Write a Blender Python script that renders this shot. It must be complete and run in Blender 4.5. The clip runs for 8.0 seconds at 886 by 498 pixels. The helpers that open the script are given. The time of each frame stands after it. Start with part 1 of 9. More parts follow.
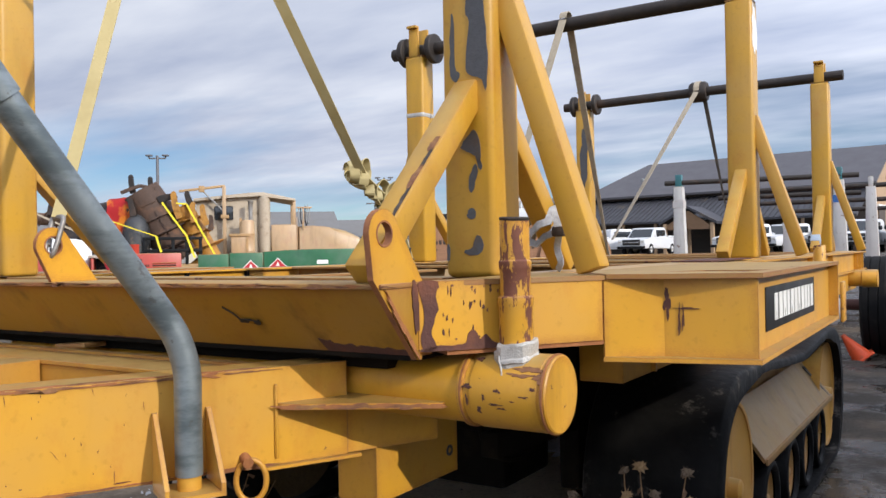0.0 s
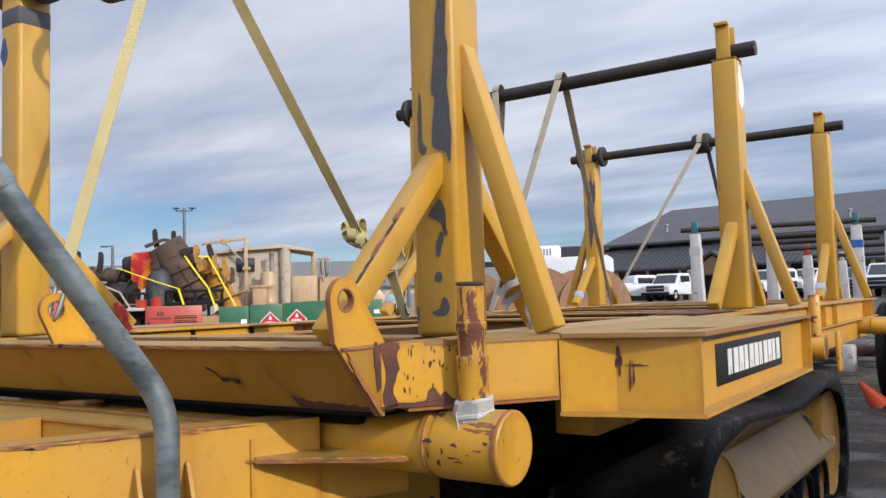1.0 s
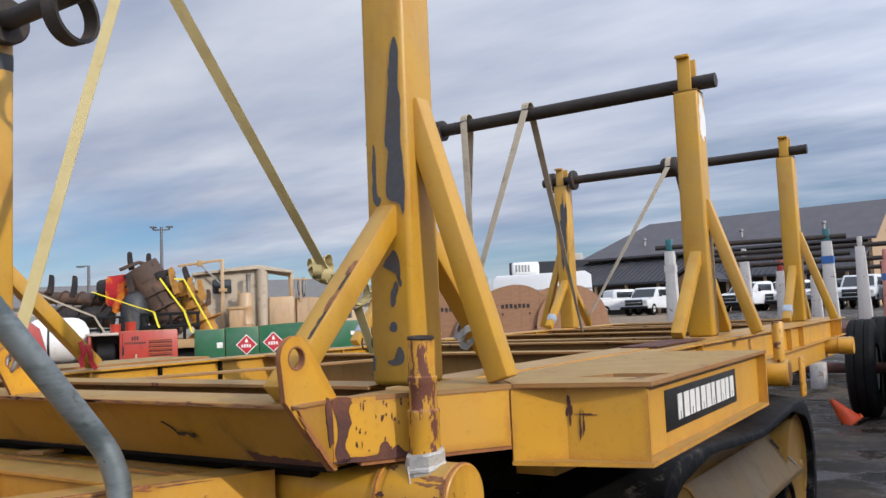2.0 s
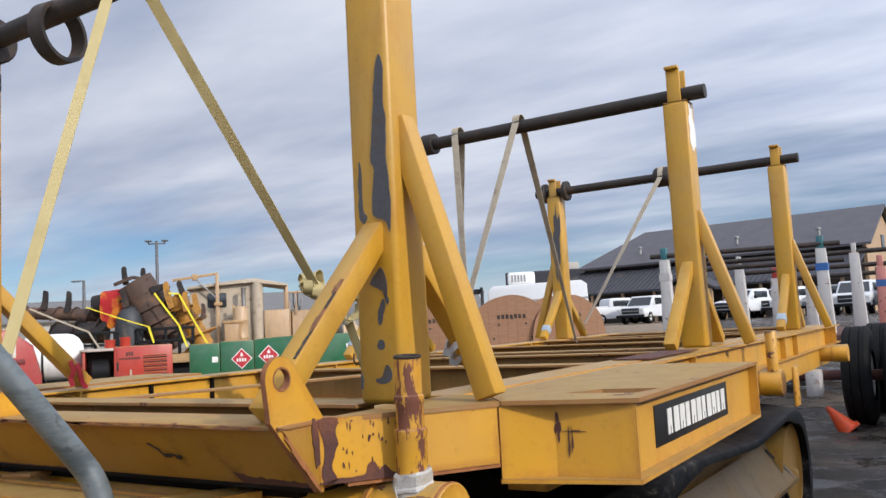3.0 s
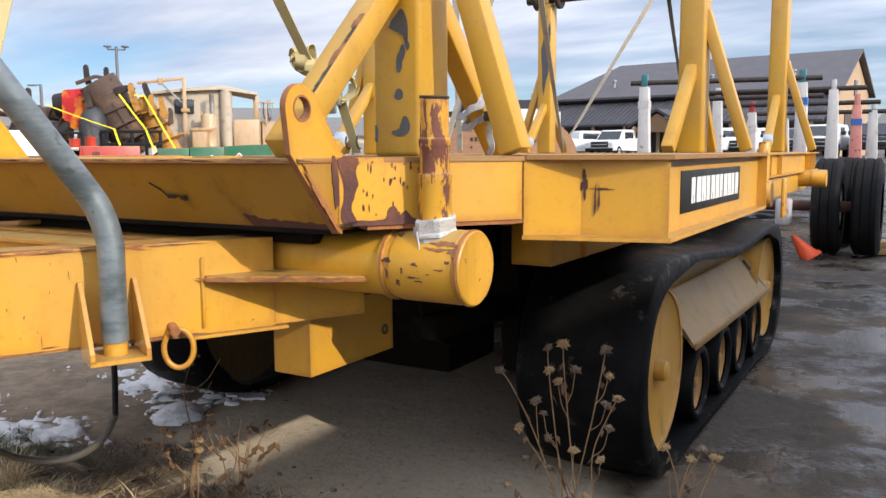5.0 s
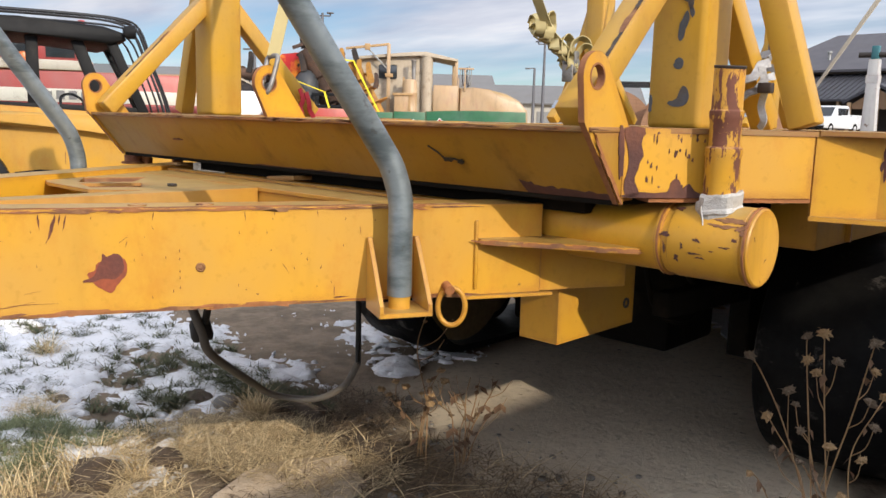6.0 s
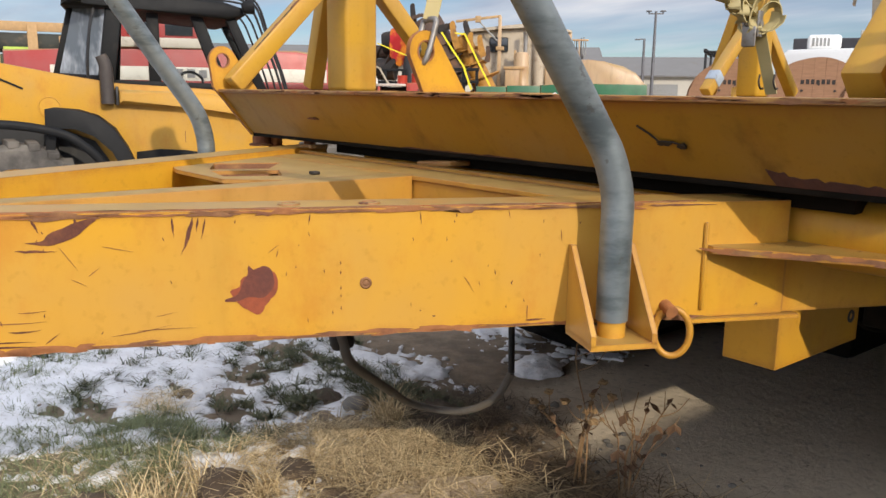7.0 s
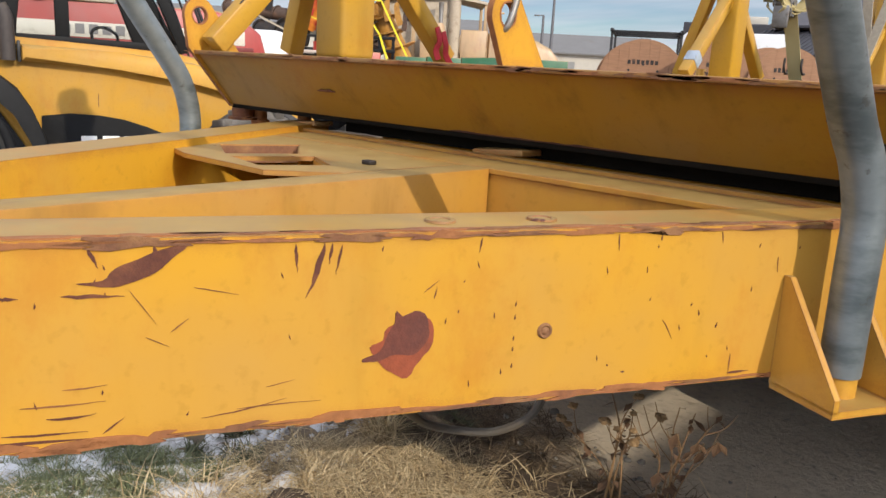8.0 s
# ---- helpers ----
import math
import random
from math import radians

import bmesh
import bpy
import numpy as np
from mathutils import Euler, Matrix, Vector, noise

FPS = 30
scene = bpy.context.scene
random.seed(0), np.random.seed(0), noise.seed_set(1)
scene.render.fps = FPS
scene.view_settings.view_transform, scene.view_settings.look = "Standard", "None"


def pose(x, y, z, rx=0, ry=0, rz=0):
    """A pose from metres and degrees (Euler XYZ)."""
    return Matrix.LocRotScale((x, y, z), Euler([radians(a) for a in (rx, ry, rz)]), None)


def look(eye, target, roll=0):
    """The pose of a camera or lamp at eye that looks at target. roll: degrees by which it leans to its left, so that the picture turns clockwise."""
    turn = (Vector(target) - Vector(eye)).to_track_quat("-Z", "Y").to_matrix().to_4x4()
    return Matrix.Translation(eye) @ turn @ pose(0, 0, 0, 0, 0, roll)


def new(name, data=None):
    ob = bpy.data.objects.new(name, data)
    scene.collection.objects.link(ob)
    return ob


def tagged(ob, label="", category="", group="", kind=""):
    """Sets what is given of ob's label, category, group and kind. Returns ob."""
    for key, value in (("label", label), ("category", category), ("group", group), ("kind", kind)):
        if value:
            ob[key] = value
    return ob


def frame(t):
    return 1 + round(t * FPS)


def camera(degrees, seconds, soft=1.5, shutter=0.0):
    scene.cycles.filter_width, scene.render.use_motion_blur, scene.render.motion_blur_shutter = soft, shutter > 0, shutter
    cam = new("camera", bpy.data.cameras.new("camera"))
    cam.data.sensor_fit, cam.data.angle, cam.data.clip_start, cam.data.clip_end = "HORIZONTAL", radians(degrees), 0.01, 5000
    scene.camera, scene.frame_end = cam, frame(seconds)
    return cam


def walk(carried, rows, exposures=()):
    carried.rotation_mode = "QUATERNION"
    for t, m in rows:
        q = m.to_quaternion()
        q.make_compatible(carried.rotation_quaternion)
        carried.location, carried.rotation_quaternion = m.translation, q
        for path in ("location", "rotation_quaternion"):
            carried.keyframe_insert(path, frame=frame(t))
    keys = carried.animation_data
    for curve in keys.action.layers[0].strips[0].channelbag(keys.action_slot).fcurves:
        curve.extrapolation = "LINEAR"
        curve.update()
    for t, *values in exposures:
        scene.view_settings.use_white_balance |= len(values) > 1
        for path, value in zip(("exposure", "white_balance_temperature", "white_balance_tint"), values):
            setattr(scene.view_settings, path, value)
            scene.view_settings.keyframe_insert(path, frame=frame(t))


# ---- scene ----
cam = camera(57.0, 8.0)
PATH = [
    (0, (0.527, 0.588, 1.415), (-0.553, 2.271, 1.423), -1.1),
    (0.2, (0.536, 0.551, 1.415), (-0.578, 2.211, 1.397), 0.2),
    (0.5, (0.594, 0.514, 1.423), (-0.567, 2.142, 1.415), -0.4),
    (0.7, (0.658, 0.515, 1.443), (-0.509, 2.139, 1.484), -1.2),
    (1, (0.738, 0.546, 1.448), (-0.388, 2.193, 1.574), -1.7),
    (1.2, (0.783, 0.545, 1.469), (-0.313, 2.208, 1.652), -1.7),
    (1.5, (0.81, 0.548, 1.496), (-0.268, 2.216, 1.731), -1.8),
    (1.8, (0.825, 0.540, 1.502), (-0.257, 2.210, 1.709), -2.1),
    (2, (0.825, 0.553, 1.54), (-0.259, 2.226, 1.701), -2.4),
    (2.2, (0.856, 0.526, 1.604), (-0.232, 2.196, 1.766), -2.9),
    (3.3, (0.842, 0.582, 1.534), (-0.23, 2.26, 1.724), -3.0),
    (3.5, (0.841, 0.561, 1.502), (-0.225, 2.251, 1.581), -2.5),
    (3.7, (0.777, 0.588, 1.412), (-0.288, 2.281, 1.375), -1.8),
    (4, (0.728, 0.605, 1.378), (-0.325, 2.298, 1.219), -1.1),
    (4.1, (0.715, 0.629, 1.377), (-0.33, 2.324, 1.192), -0.9),
    (4.2, (0.712, 0.63, 1.366), (-0.323, 2.331, 1.178), -1.3),
    (5.3, (0.604, 0.584, 1.363), (-0.418, 2.284, 1.104), 0.3),
    (5.5, (0.569, 0.564, 1.362), (-0.53, 2.213, 1.095), 0.9),
    (5.7, (0.528, 0.517, 1.359), (-0.668, 2.095, 1.077), 1.4),
    (6, (0.472, 0.469, 1.36), (-0.881, 1.909, 1.045), 1.5),
    (6.2, (0.428, 0.465, 1.358), (-0.997, 1.828, 1.022), 1.3),
    (6.5, (0.324, 0.506, 1.342), (-1.16, 1.797, 0.976), 0.9),
    (6.7, (0.207, 0.562, 1.335), (-1.293, 1.831, 0.959), 0.8),
    (7, (0.037, 0.605, 1.354), (-1.475, 1.859, 0.975), 0.8),
    (7.2, (-0.063, 0.601, 1.359), (-1.574, 1.853, 0.975), 0.9),
    (7.5, (-0.263, 0.563, 1.35), (-1.723, 1.867, 0.945), 1.8),
    (7.7, (-0.384, 0.556, 1.352), (-1.787, 1.918, 0.932), 2.6),
    (8, (-0.539, 0.568, 1.346), (-1.859, 2.005, 0.907), 3.1),
]
walk(cam, [(t, look(eye, target, roll)) for t, eye, target, roll in PATH], [(0, -0.30, 6450, 10), (1, -0.42, 6400, 10), (2, -0.55, 6400, 10), (2.2, -0.55, 6400, 10), (3.5, -0.42, 6400, 10), (3.7, -0.36, 6420, 10), (4, -0.02, 6500, 10), (5.5, 0.05, 6700, 10), (6, -0.15, 6850, 10), (6.5, -0.32, 6950, 10), (7, -0.32, 6900, 10), (7.5, -0.36, 6850, 10), (8, -0.28, 6800, 10)])

# ---- world, sun, exposure ----
SUN_AZ, SUN_EL = math.atan2(0.983, -0.182), radians(27.0)
sun_dir = Vector((math.sin(SUN_AZ) * math.cos(SUN_EL), math.cos(SUN_AZ) * math.cos(SUN_EL), math.sin(SUN_EL)))
world = bpy.data.worlds.new("world")
scene.world = world
world.use_nodes = True
wn, wl = world.node_tree.nodes, world.node_tree.links
wn.clear()
w_out = wn.new("ShaderNodeOutputWorld")
w_bg = wn.new("ShaderNodeBackground")
w_sky = wn.new("ShaderNodeTexSky")
w_sky.sky_type = "NISHITA"
w_sky.sun_disc = False
w_sky.sun_elevation, w_sky.sun_rotation = SUN_EL, SUN_AZ
w_sky.air_density, w_sky.dust_density, w_sky.ozone_density, w_sky.altitude = 1.0, 0.15, 4.0, 1600
w_co = wn.new("ShaderNodeTexCoord")
w_sep = wn.new("ShaderNodeSeparateXYZ")
wl.new(w_co.outputs["Generated"], w_sep.inputs[0])


def wmath(op, a, b=None, c=None):
    n = wn.new("ShaderNodeMath")
    n.operation = op
    for i, v in enumerate((a, b, c)):
        if v is None:
            continue
        if isinstance(v, (int, float)):
            n.inputs[i].default_value = v
        else:
            wl.new(v, n.inputs[i])
    return n.outputs[0]


# clouds lie on a flat layer overhead: streaks that thin out towards the horizon
w_den = wmath("ADD", wmath("MAXIMUM", w_sep.outputs[2], 0.0), 0.10)
w_cmb = wn.new("ShaderNodeCombineXYZ")
wl.new(wmath("DIVIDE", w_sep.outputs[0], w_den), w_cmb.inputs[0])
wl.new(wmath("DIVIDE", w_sep.outputs[1], w_den), w_cmb.inputs[1])
w_map = wn.new("ShaderNodeMapping")
w_map.inputs["Rotation"].default_value = (0, 0, radians(35))
w_map.inputs["Scale"].default_value = (0.45, 1.0, 1.0)
wl.new(w_cmb.outputs[0], w_map.inputs[0])
w_n1 = wn.new("ShaderNodeTexNoise")
w_n1.inputs["Scale"].default_value, w_n1.inputs["Detail"].default_value, w_n1.inputs["Roughness"].default_value = 0.8, 6.0, 0.52
wl.new(w_map.outputs[0], w_n1.inputs["Vector"])
w_n2 = wn.new("ShaderNodeTexNoise")
w_n2.inputs["Scale"].default_value, w_n2.inputs["Detail"].default_value = 1.9, 7.0
wl.new(w_map.outputs[0], w_n2.inputs["Vector"])
w_ramp = wn.new("ShaderNodeValToRGB")
w_ramp.color_ramp.elements[0].position, w_ramp.color_ramp.elements[1].position = 0.30, 0.56
wl.new(wmath("ADD", w_n1.outputs[0], wmath("MULTIPLY", wmath("SUBTRACT", wmath("MINIMUM", w_sep.outputs[2], 0.5), 0.15), 1.25)), w_ramp.inputs[0])
w_cloud = wn.new("ShaderNodeMixRGB")
w_cloud.inputs[1].default_value, w_cloud.inputs[2].default_value = (4.3, 4.9, 6.5, 1), (7.6, 8.0, 9.0, 1)
wl.new(wmath("MINIMUM", wmath("MAXIMUM", wmath("MULTIPLY_ADD", w_n2.outputs[0], 2.8, -0.9), 0.0), 1.0), w_cloud.inputs[0])
# thin cloud scatters forward: it glows on the sun's side
w_dot = wn.new("ShaderNodeVectorMath")
w_dot.operation = "DOT_PRODUCT"
w_dot.inputs[1].default_value = sun_dir
wl.new(w_co.outputs["Generated"], w_dot.inputs[0])
w_glow = wmath("MULTIPLY_ADD", wmath("POWER", wmath("MULTIPLY_ADD", w_dot.outputs["Value"], 0.5, 0.5), 2.5), 2.7, 1.12)
w_lit = wn.new("ShaderNodeVectorMath")
w_lit.operation = "SCALE"
wl.new(w_cloud.outputs[0], w_lit.inputs[0])
wl.new(w_glow, w_lit.inputs["Scale"])
w_mix = wn.new("ShaderNodeMixRGB")
wl.new(w_ramp.outputs[0], w_mix.inputs[0])
wl.new(w_sky.outputs[0], w_mix.inputs[1])
wl.new(w_lit.outputs[0], w_mix.inputs[2])
wl.new(w_mix.outputs[0], w_bg.inputs[0])
w_bg.inputs[1].default_value = 0.107
wl.new(w_bg.outputs[0], w_out.inputs[0])

sun_data = bpy.data.lights.new("sun", "SUN")
sun_data.energy, sun_data.angle, sun_data.color = 3.9, radians(0.55), (1.0, 0.91, 0.78)
sun = new("sun", sun_data)
sun.rotation_euler = sun_dir.to_track_quat("Z", "Y").to_euler()
scene.view_settings.exposure = 0.0


# ---- materials ----
class Nodes:
    """A principled material and short ways to add nodes to it."""

    def __init__(self, name, rough=0.6, metal=0.0, spec=0.5):
        self.mat = bpy.data.materials.new(name)
        self.mat.use_nodes = True
        self.t = self.mat.node_tree
        self.p = self.t.nodes["Principled BSDF"]
        self.p.inputs["Roughness"].default_value = rough
        self.p.inputs["Metallic"].default_value = metal
        self.p.inputs["Specular IOR Level"].default_value = spec
        self.co = self.t.nodes.new("ShaderNodeTexCoord").outputs["Object"]

    def put(self, socket, v):
        if isinstance(v, (int, float)):
            socket.default_value = v
        elif isinstance(v, tuple):
            socket.default_value = (*v, 1) if len(v) == 3 and socket.type == "RGBA" else v
        else:
            self.t.links.new(v, socket)

    def noise(self, scale, detail=4.0, rough=0.55, stretch=None, move=(0, 0, 0)):
        n = self.t.nodes.new("ShaderNodeTexNoise")
        n.inputs["Scale"].default_value, n.inputs["Detail"].default_value, n.inputs["Roughness"].default_value = scale, detail, rough
        m = self.t.nodes.new("ShaderNodeMapping")
        m.inputs["Scale"].default_value = stretch or (1, 1, 1)
        m.inputs["Location"].default_value = move
        self.t.links.new(self.co, m.inputs[0])
        self.t.links.new(m.outputs[0], n.inputs["Vector"])
        return n.outputs[0]

    def ramp(self, v, lo, hi):
        n = self.t.nodes.new("ShaderNodeMapRange")
        n.interpolation_type = "SMOOTHSTEP"
        n.inputs["From Min"].default_value, n.inputs["From Max"].default_value = lo, hi
        self.t.links.new(v, n.inputs["Value"])
        return n.outputs[0]

    def mix(self, f, a, b, mode="MIX"):
        n = self.t.nodes.new("ShaderNodeMixRGB")
        n.blend_type = mode
        self.put(n.inputs[0], f), self.put(n.inputs[1], a), self.put(n.inputs[2], b)
        return n.outputs[0]

    def calc(self, op, a, b=0.0):
        n = self.t.nodes.new("ShaderNodeMath")
        n.operation = op
        self.put(n.inputs[0], a), self.put(n.inputs[1], b)
        return n.outputs[0]

    def bump(self, v, strength=0.3, dist=0.01):
        n = self.t.nodes.new("ShaderNodeBump")
        n.inputs["Strength"].default_value, n.inputs["Distance"].default_value = strength, dist
        self.t.links.new(v, n.inputs["Height"])
        self.t.links.new(n.outputs[0], self.p.inputs["Normal"])

    def up(self):
        g = self.t.nodes.new("ShaderNodeNewGeometry")
        s = self.t.nodes.new("ShaderNodeSeparateXYZ")
        self.t.links.new(g.outputs["Normal"], s.inputs[0])
        return s.outputs[2]

    def done(self, colour, rough=None):
        self.put(self.p.inputs["Base Color"], colour)
        if rough is not None:
            self.put(self.p.inputs["Roughness"], rough)
        return self.mat


def plain(name, colour, rough=0.6, metal=0.0, var=0.25, scale=6.0, bump=0.1, dirt=(0.16, 0.12, 0.08), dirty=0.2, spec=0.5):
    n = Nodes(name, rough, metal, spec)
    dark = tuple(c * (1 - var) for c in colour)
    light = tuple(min(1, c * (1 + var * 0.6)) for c in colour)
    c = n.mix(n.noise(scale * 6, 3), dark, light)
    c = n.mix(n.ramp(n.noise(scale, 5), 0.62 - 0.3 * dirty, 0.85), c, dirt)
    if bump:
        n.bump(n.noise(scale * 14, 3), bump, 0.004)
    return n.done(c, n.calc("ADD", n.calc("MULTIPLY", n.noise(scale * 2), 0.25), rough - 0.12))


def paint(name, colour, chips=0.3, chip=(0.07, 0.027, 0.021), grime=0.35, rough=0.42, size=9.0, dust=0.85, runs=(1, 1, 1), worn=0.5):
    """Old machine enamel: fading, run-down grime, chips to primer, dust where it faces up."""
    n = Nodes(name, rough)
    faded = tuple(min(1, c * 0.82 + 0.035) for c in colour)
    c = n.mix(n.ramp(n.noise(2.3, 4), 0.35, 0.7), colour, faded)
    c = n.mix(n.calc("MULTIPLY", n.ramp(n.noise(3.0, 5, 0.6, (2.5, 2.5, 0.5)), 0.5, 0.78), grime), c, tuple(v * 0.42 for v in colour))
    c = n.mix(n.calc("MULTIPLY", n.ramp(n.noise(55, 3), 0.56, 0.75), 0.22), c, tuple(v * 0.5 for v in colour))
    dusty = n.mix(n.noise(16, 5), (0.22, 0.132, 0.036), (0.42, 0.285, 0.095))
    c = n.mix(n.calc("MULTIPLY", n.calc("MULTIPLY", n.ramp(n.up(), 0.55, 0.95), n.ramp(n.noise(4.2, 4), 0.12, 0.48)), dust), c, dusty)
    c = n.mix(n.calc("MULTIPLY", n.ramp(n.noise(6.5, 7, 0.72, (1, 1, 0.6)), 0.50, 0.72), 0.46), c, (colour[0] * 0.78, colour[1] * 0.56, colour[2] * 0.8))
    f = n.calc("ADD", n.noise(size, 7, 0.66, runs), n.calc("MULTIPLY", n.calc("SUBTRACT", n.noise(size * 3.7, 4, 0.6, runs), 0.5), 0.30))
    edge = 0.80 - 0.30 * chips
    mask = n.ramp(f, edge, edge + 0.015)
    if worn:
        # paint rubbed through along the edges
        bv, ge, dp = n.t.nodes.new("ShaderNodeBevel"), n.t.nodes.new("ShaderNodeNewGeometry"), n.t.nodes.new("ShaderNodeVectorMath")
        bv.samples = 4
        bv.inputs["Radius"].default_value = 0.007
        dp.operation = "DOT_PRODUCT"
        n.t.links.new(bv.outputs[0], dp.inputs[0]), n.t.links.new(ge.outputs["Normal"], dp.inputs[1])
        rub = n.calc("ADD", n.calc("SUBTRACT", 1.0, dp.outputs["Value"]), n.calc("MULTIPLY", n.calc("SUBTRACT", n.noise(14, 5, 0.7), 0.62), 0.55))
        rub = n.calc("MULTIPLY", n.ramp(rub, 0.06, 0.16), worn)
        # brown bleeding a few centimetres in from the edges
        bw, dw = n.t.nodes.new("ShaderNodeBevel"), n.t.nodes.new("ShaderNodeVectorMath")
        bw.samples = 4
        bw.inputs["Radius"].default_value = 0.042
        dw.operation = "DOT_PRODUCT"
        n.t.links.new(bw.outputs[0], dw.inputs[0]), n.t.links.new(ge.outputs["Normal"], dw.inputs[1])
        bleed = n.calc("MULTIPLY", n.ramp(n.calc("SUBTRACT", 1.0, dw.outputs["Value"]), 0.01, 0.22), n.ramp(n.noise(7, 6, 0.72), 0.36, 0.62))
        c = n.mix(n.calc("MULTIPLY", bleed, 0.85 * worn), c, (0.33, 0.125, 0.026))
        c = n.mix(rub, c, n.mix(n.noise(22, 4), (0.15, 0.055, 0.03), (0.34, 0.15, 0.06)))
    c = n.mix(mask, c, n.mix(n.noise(40, 4), chip, tuple(v * 2.1 for v in chip)))
    n.bump(n.calc("SUBTRACT", n.calc("MULTIPLY", n.noise(70, 3), 0.12), mask), 0.35, 0.0015)
    return n.done(c, n.calc("ADD", n.calc("MULTIPLY", mask, 0.35), n.calc("ADD", n.calc("MULTIPLY", n.noise(8), 0.2), rough - 0.1)))


YEL = (0.62, 0.318, 0.024)
M_YEL = paint("yellow_enamel", YEL, 0.22, grime=0.3, worn=0.8)
M_CHAN = paint("yellow_enamel_muddy", (0.46, 0.23, 0.025), 0.3, grime=0.75, dust=1.0, rough=0.6, worn=0.8)
# darker base yellow than M_YEL, with heavy grime runs over it
M_BEAM = paint("yellow_enamel_dark_grimy", (0.37, 0.187, 0.011), 0.10, grime=0.9, rough=0.72, worn=1.0)
M_HALF = paint("yellow_enamel_flaking", YEL, 0.76, size=20.0, worn=1.0)
M_CORNER = paint("yellow_enamel_scuffed", YEL, 0.47, size=34.0, grime=0.45, runs=(1, 1, 0.6), worn=1.0)
M_SLEEVE = paint("yellow_enamel_scratched", YEL, 0.40, size=42.0, grime=0.5, runs=(0.35, 1, 1.3), worn=1.0)
M_STUB = paint("rusted_yellow_enamel", YEL, 0.97, chip=(0.10, 0.036, 0.022), size=38.0, grime=0.6, runs=(1, 1, 0.26), worn=1.0)
M_POST = paint("yellow_enamel_posts", (0.52, 0.283, 0.022), 0.08, chip=(0.03, 0.032, 0.04), grime=0.35)
M_DECK = paint("yellow_enamel_deck", (0.30, 0.16, 0.04), 0.5, grime=0.6, dust=0.95, rough=0.6, worn=1.0)
M_RUST = plain("rust_primer", (0.088, 0.035, 0.028), 0.8, var=0.45, scale=9, bump=0.4, dirt=(0.22, 0.08, 0.04), dirty=0.5)
M_RUSTY = plain("orange_rust", (0.34, 0.135, 0.048), 0.85, var=0.4, scale=14, bump=0.4, dirt=(0.12, 0.05, 0.04), dirty=0.6)
M_EDGE = plain("red_brown_edge_rust", (0.20, 0.085, 0.042), 0.8, var=0.5, scale=22, bump=0.4, dirt=(0.36, 0.19, 0.075), dirty=0.8)
M_PEEL = plain("bared_grey_steel", (0.075, 0.077, 0.086), 0.7, var=0.35, scale=12, bump=0.3, dirt=(0.09, 0.06, 0.04), dirty=0.3)
M_PIPE = plain("dark_scaled_steel", (0.035, 0.028, 0.024), 0.6, 0.3, var=0.4, scale=7, bump=0.4, dirt=(0.10, 0.06, 0.04), dirty=0.4)
M_GALV = Nodes("galvanised_steel", 0.42, 0.55)
_g = M_GALV
_v = _g.mix(_g.noise(30, 4), (0.17, 0.205, 0.225), (0.30, 0.345, 0.365))
_v = _g.mix(_g.calc("MULTIPLY", _g.ramp(_g.noise(5, 5, 0.6, (1, 1, 3)), 0.46, 0.66), 0.8), _v, (0.085, 0.11, 0.12))
_v = _g.mix(_g.calc("MULTIPLY", _g.ramp(_g.noise(26, 5, 0.7), 0.60, 0.68), 0.6), _v, (0.09, 0.085, 0.08))
_g.bump(_g.noise(60, 3), 0.12, 0.002)
M_GALV = _g.done(_v, _g.calc("ADD", _g.calc("MULTIPLY", _g.noise(12), 0.3), 0.3))
M_RUBBER = Nodes("black_rubber_belt", 0.6, spec=0.09)
_g = M_RUBBER
_v = _g.mix(_g.ramp(_g.noise(2.4, 6, 0.6), 0.5, 0.72), (0.004, 0.004, 0.0045), (0.013, 0.0125, 0.012))
_v = _g.mix(_g.calc("MULTIPLY", _g.ramp(_g.noise(4.5, 7, 0.72, move=(3, 1, 2)), 0.57, 0.70), 0.75), _v, (0.11, 0.10, 0.09))
_g.bump(_g.noise(22, 4), 0.4, 0.008)
M_RUBBER = _g.done(_v, _g.calc("ADD", _g.calc("MULTIPLY", _g.noise(9), 0.35), 0.38))
M_WHEEL = paint("yellow_track_wheel", (0.44, 0.225, 0.028), 0.3, grime=0.8, rough=0.55)
M_ROADW = paint("muddy_road_wheel", (0.27, 0.15, 0.035), 0.45, chip=(0.035, 0.028, 0.022), grime=1.0, rough=0.7)
M_MUDDY = plain("mud_caked_steel", (0.13, 0.085, 0.036), 0.9, var=0.5, scale=5, bump=0.6, dirt=(0.15, 0.11, 0.07), dirty=0.6)
M_COVER = paint("tan_track_guard", (0.21, 0.122, 0.030), 0.2, grime=0.8, rough=0.6, dust=0.2)
M_BLACK = plain("black_paint", (0.012, 0.012, 0.013), 0.5, var=0.3, dirty=0.15, bump=0.05, dirt=(0.05, 0.045, 0.04))
M_WHITE = plain("white_paint", (0.75, 0.75, 0.73), 0.5, var=0.08, dirty=0.2, bump=0.03, dirt=(0.45, 0.42, 0.36))
M_STRAP = Nodes("tan_webbing", 0.85)
_g = M_STRAP
_v = _g.mix(_g.noise(8, 4), (0.37, 0.30, 0.13), (0.53, 0.45, 0.24))
_v = _g.mix(_g.calc("MULTIPLY", _g.ramp(_g.noise(3.5, 4, 0.6), 0.52, 0.72), 0.55), _v, (0.24, 0.18, 0.085))
_g.bump(_g.noise(120, 2), 0.15, 0.0006)
M_STRAP = _g.done(_v)
M_STRAPD = plain("grey_webbing", (0.10, 0.085, 0.07), 0.9, var=0.4, scale=9, dirty=0.3)
M_STRAPW = plain("pale_webbing", (0.42, 0.36, 0.27), 0.9, var=0.3, scale=9, dirty=0.3)
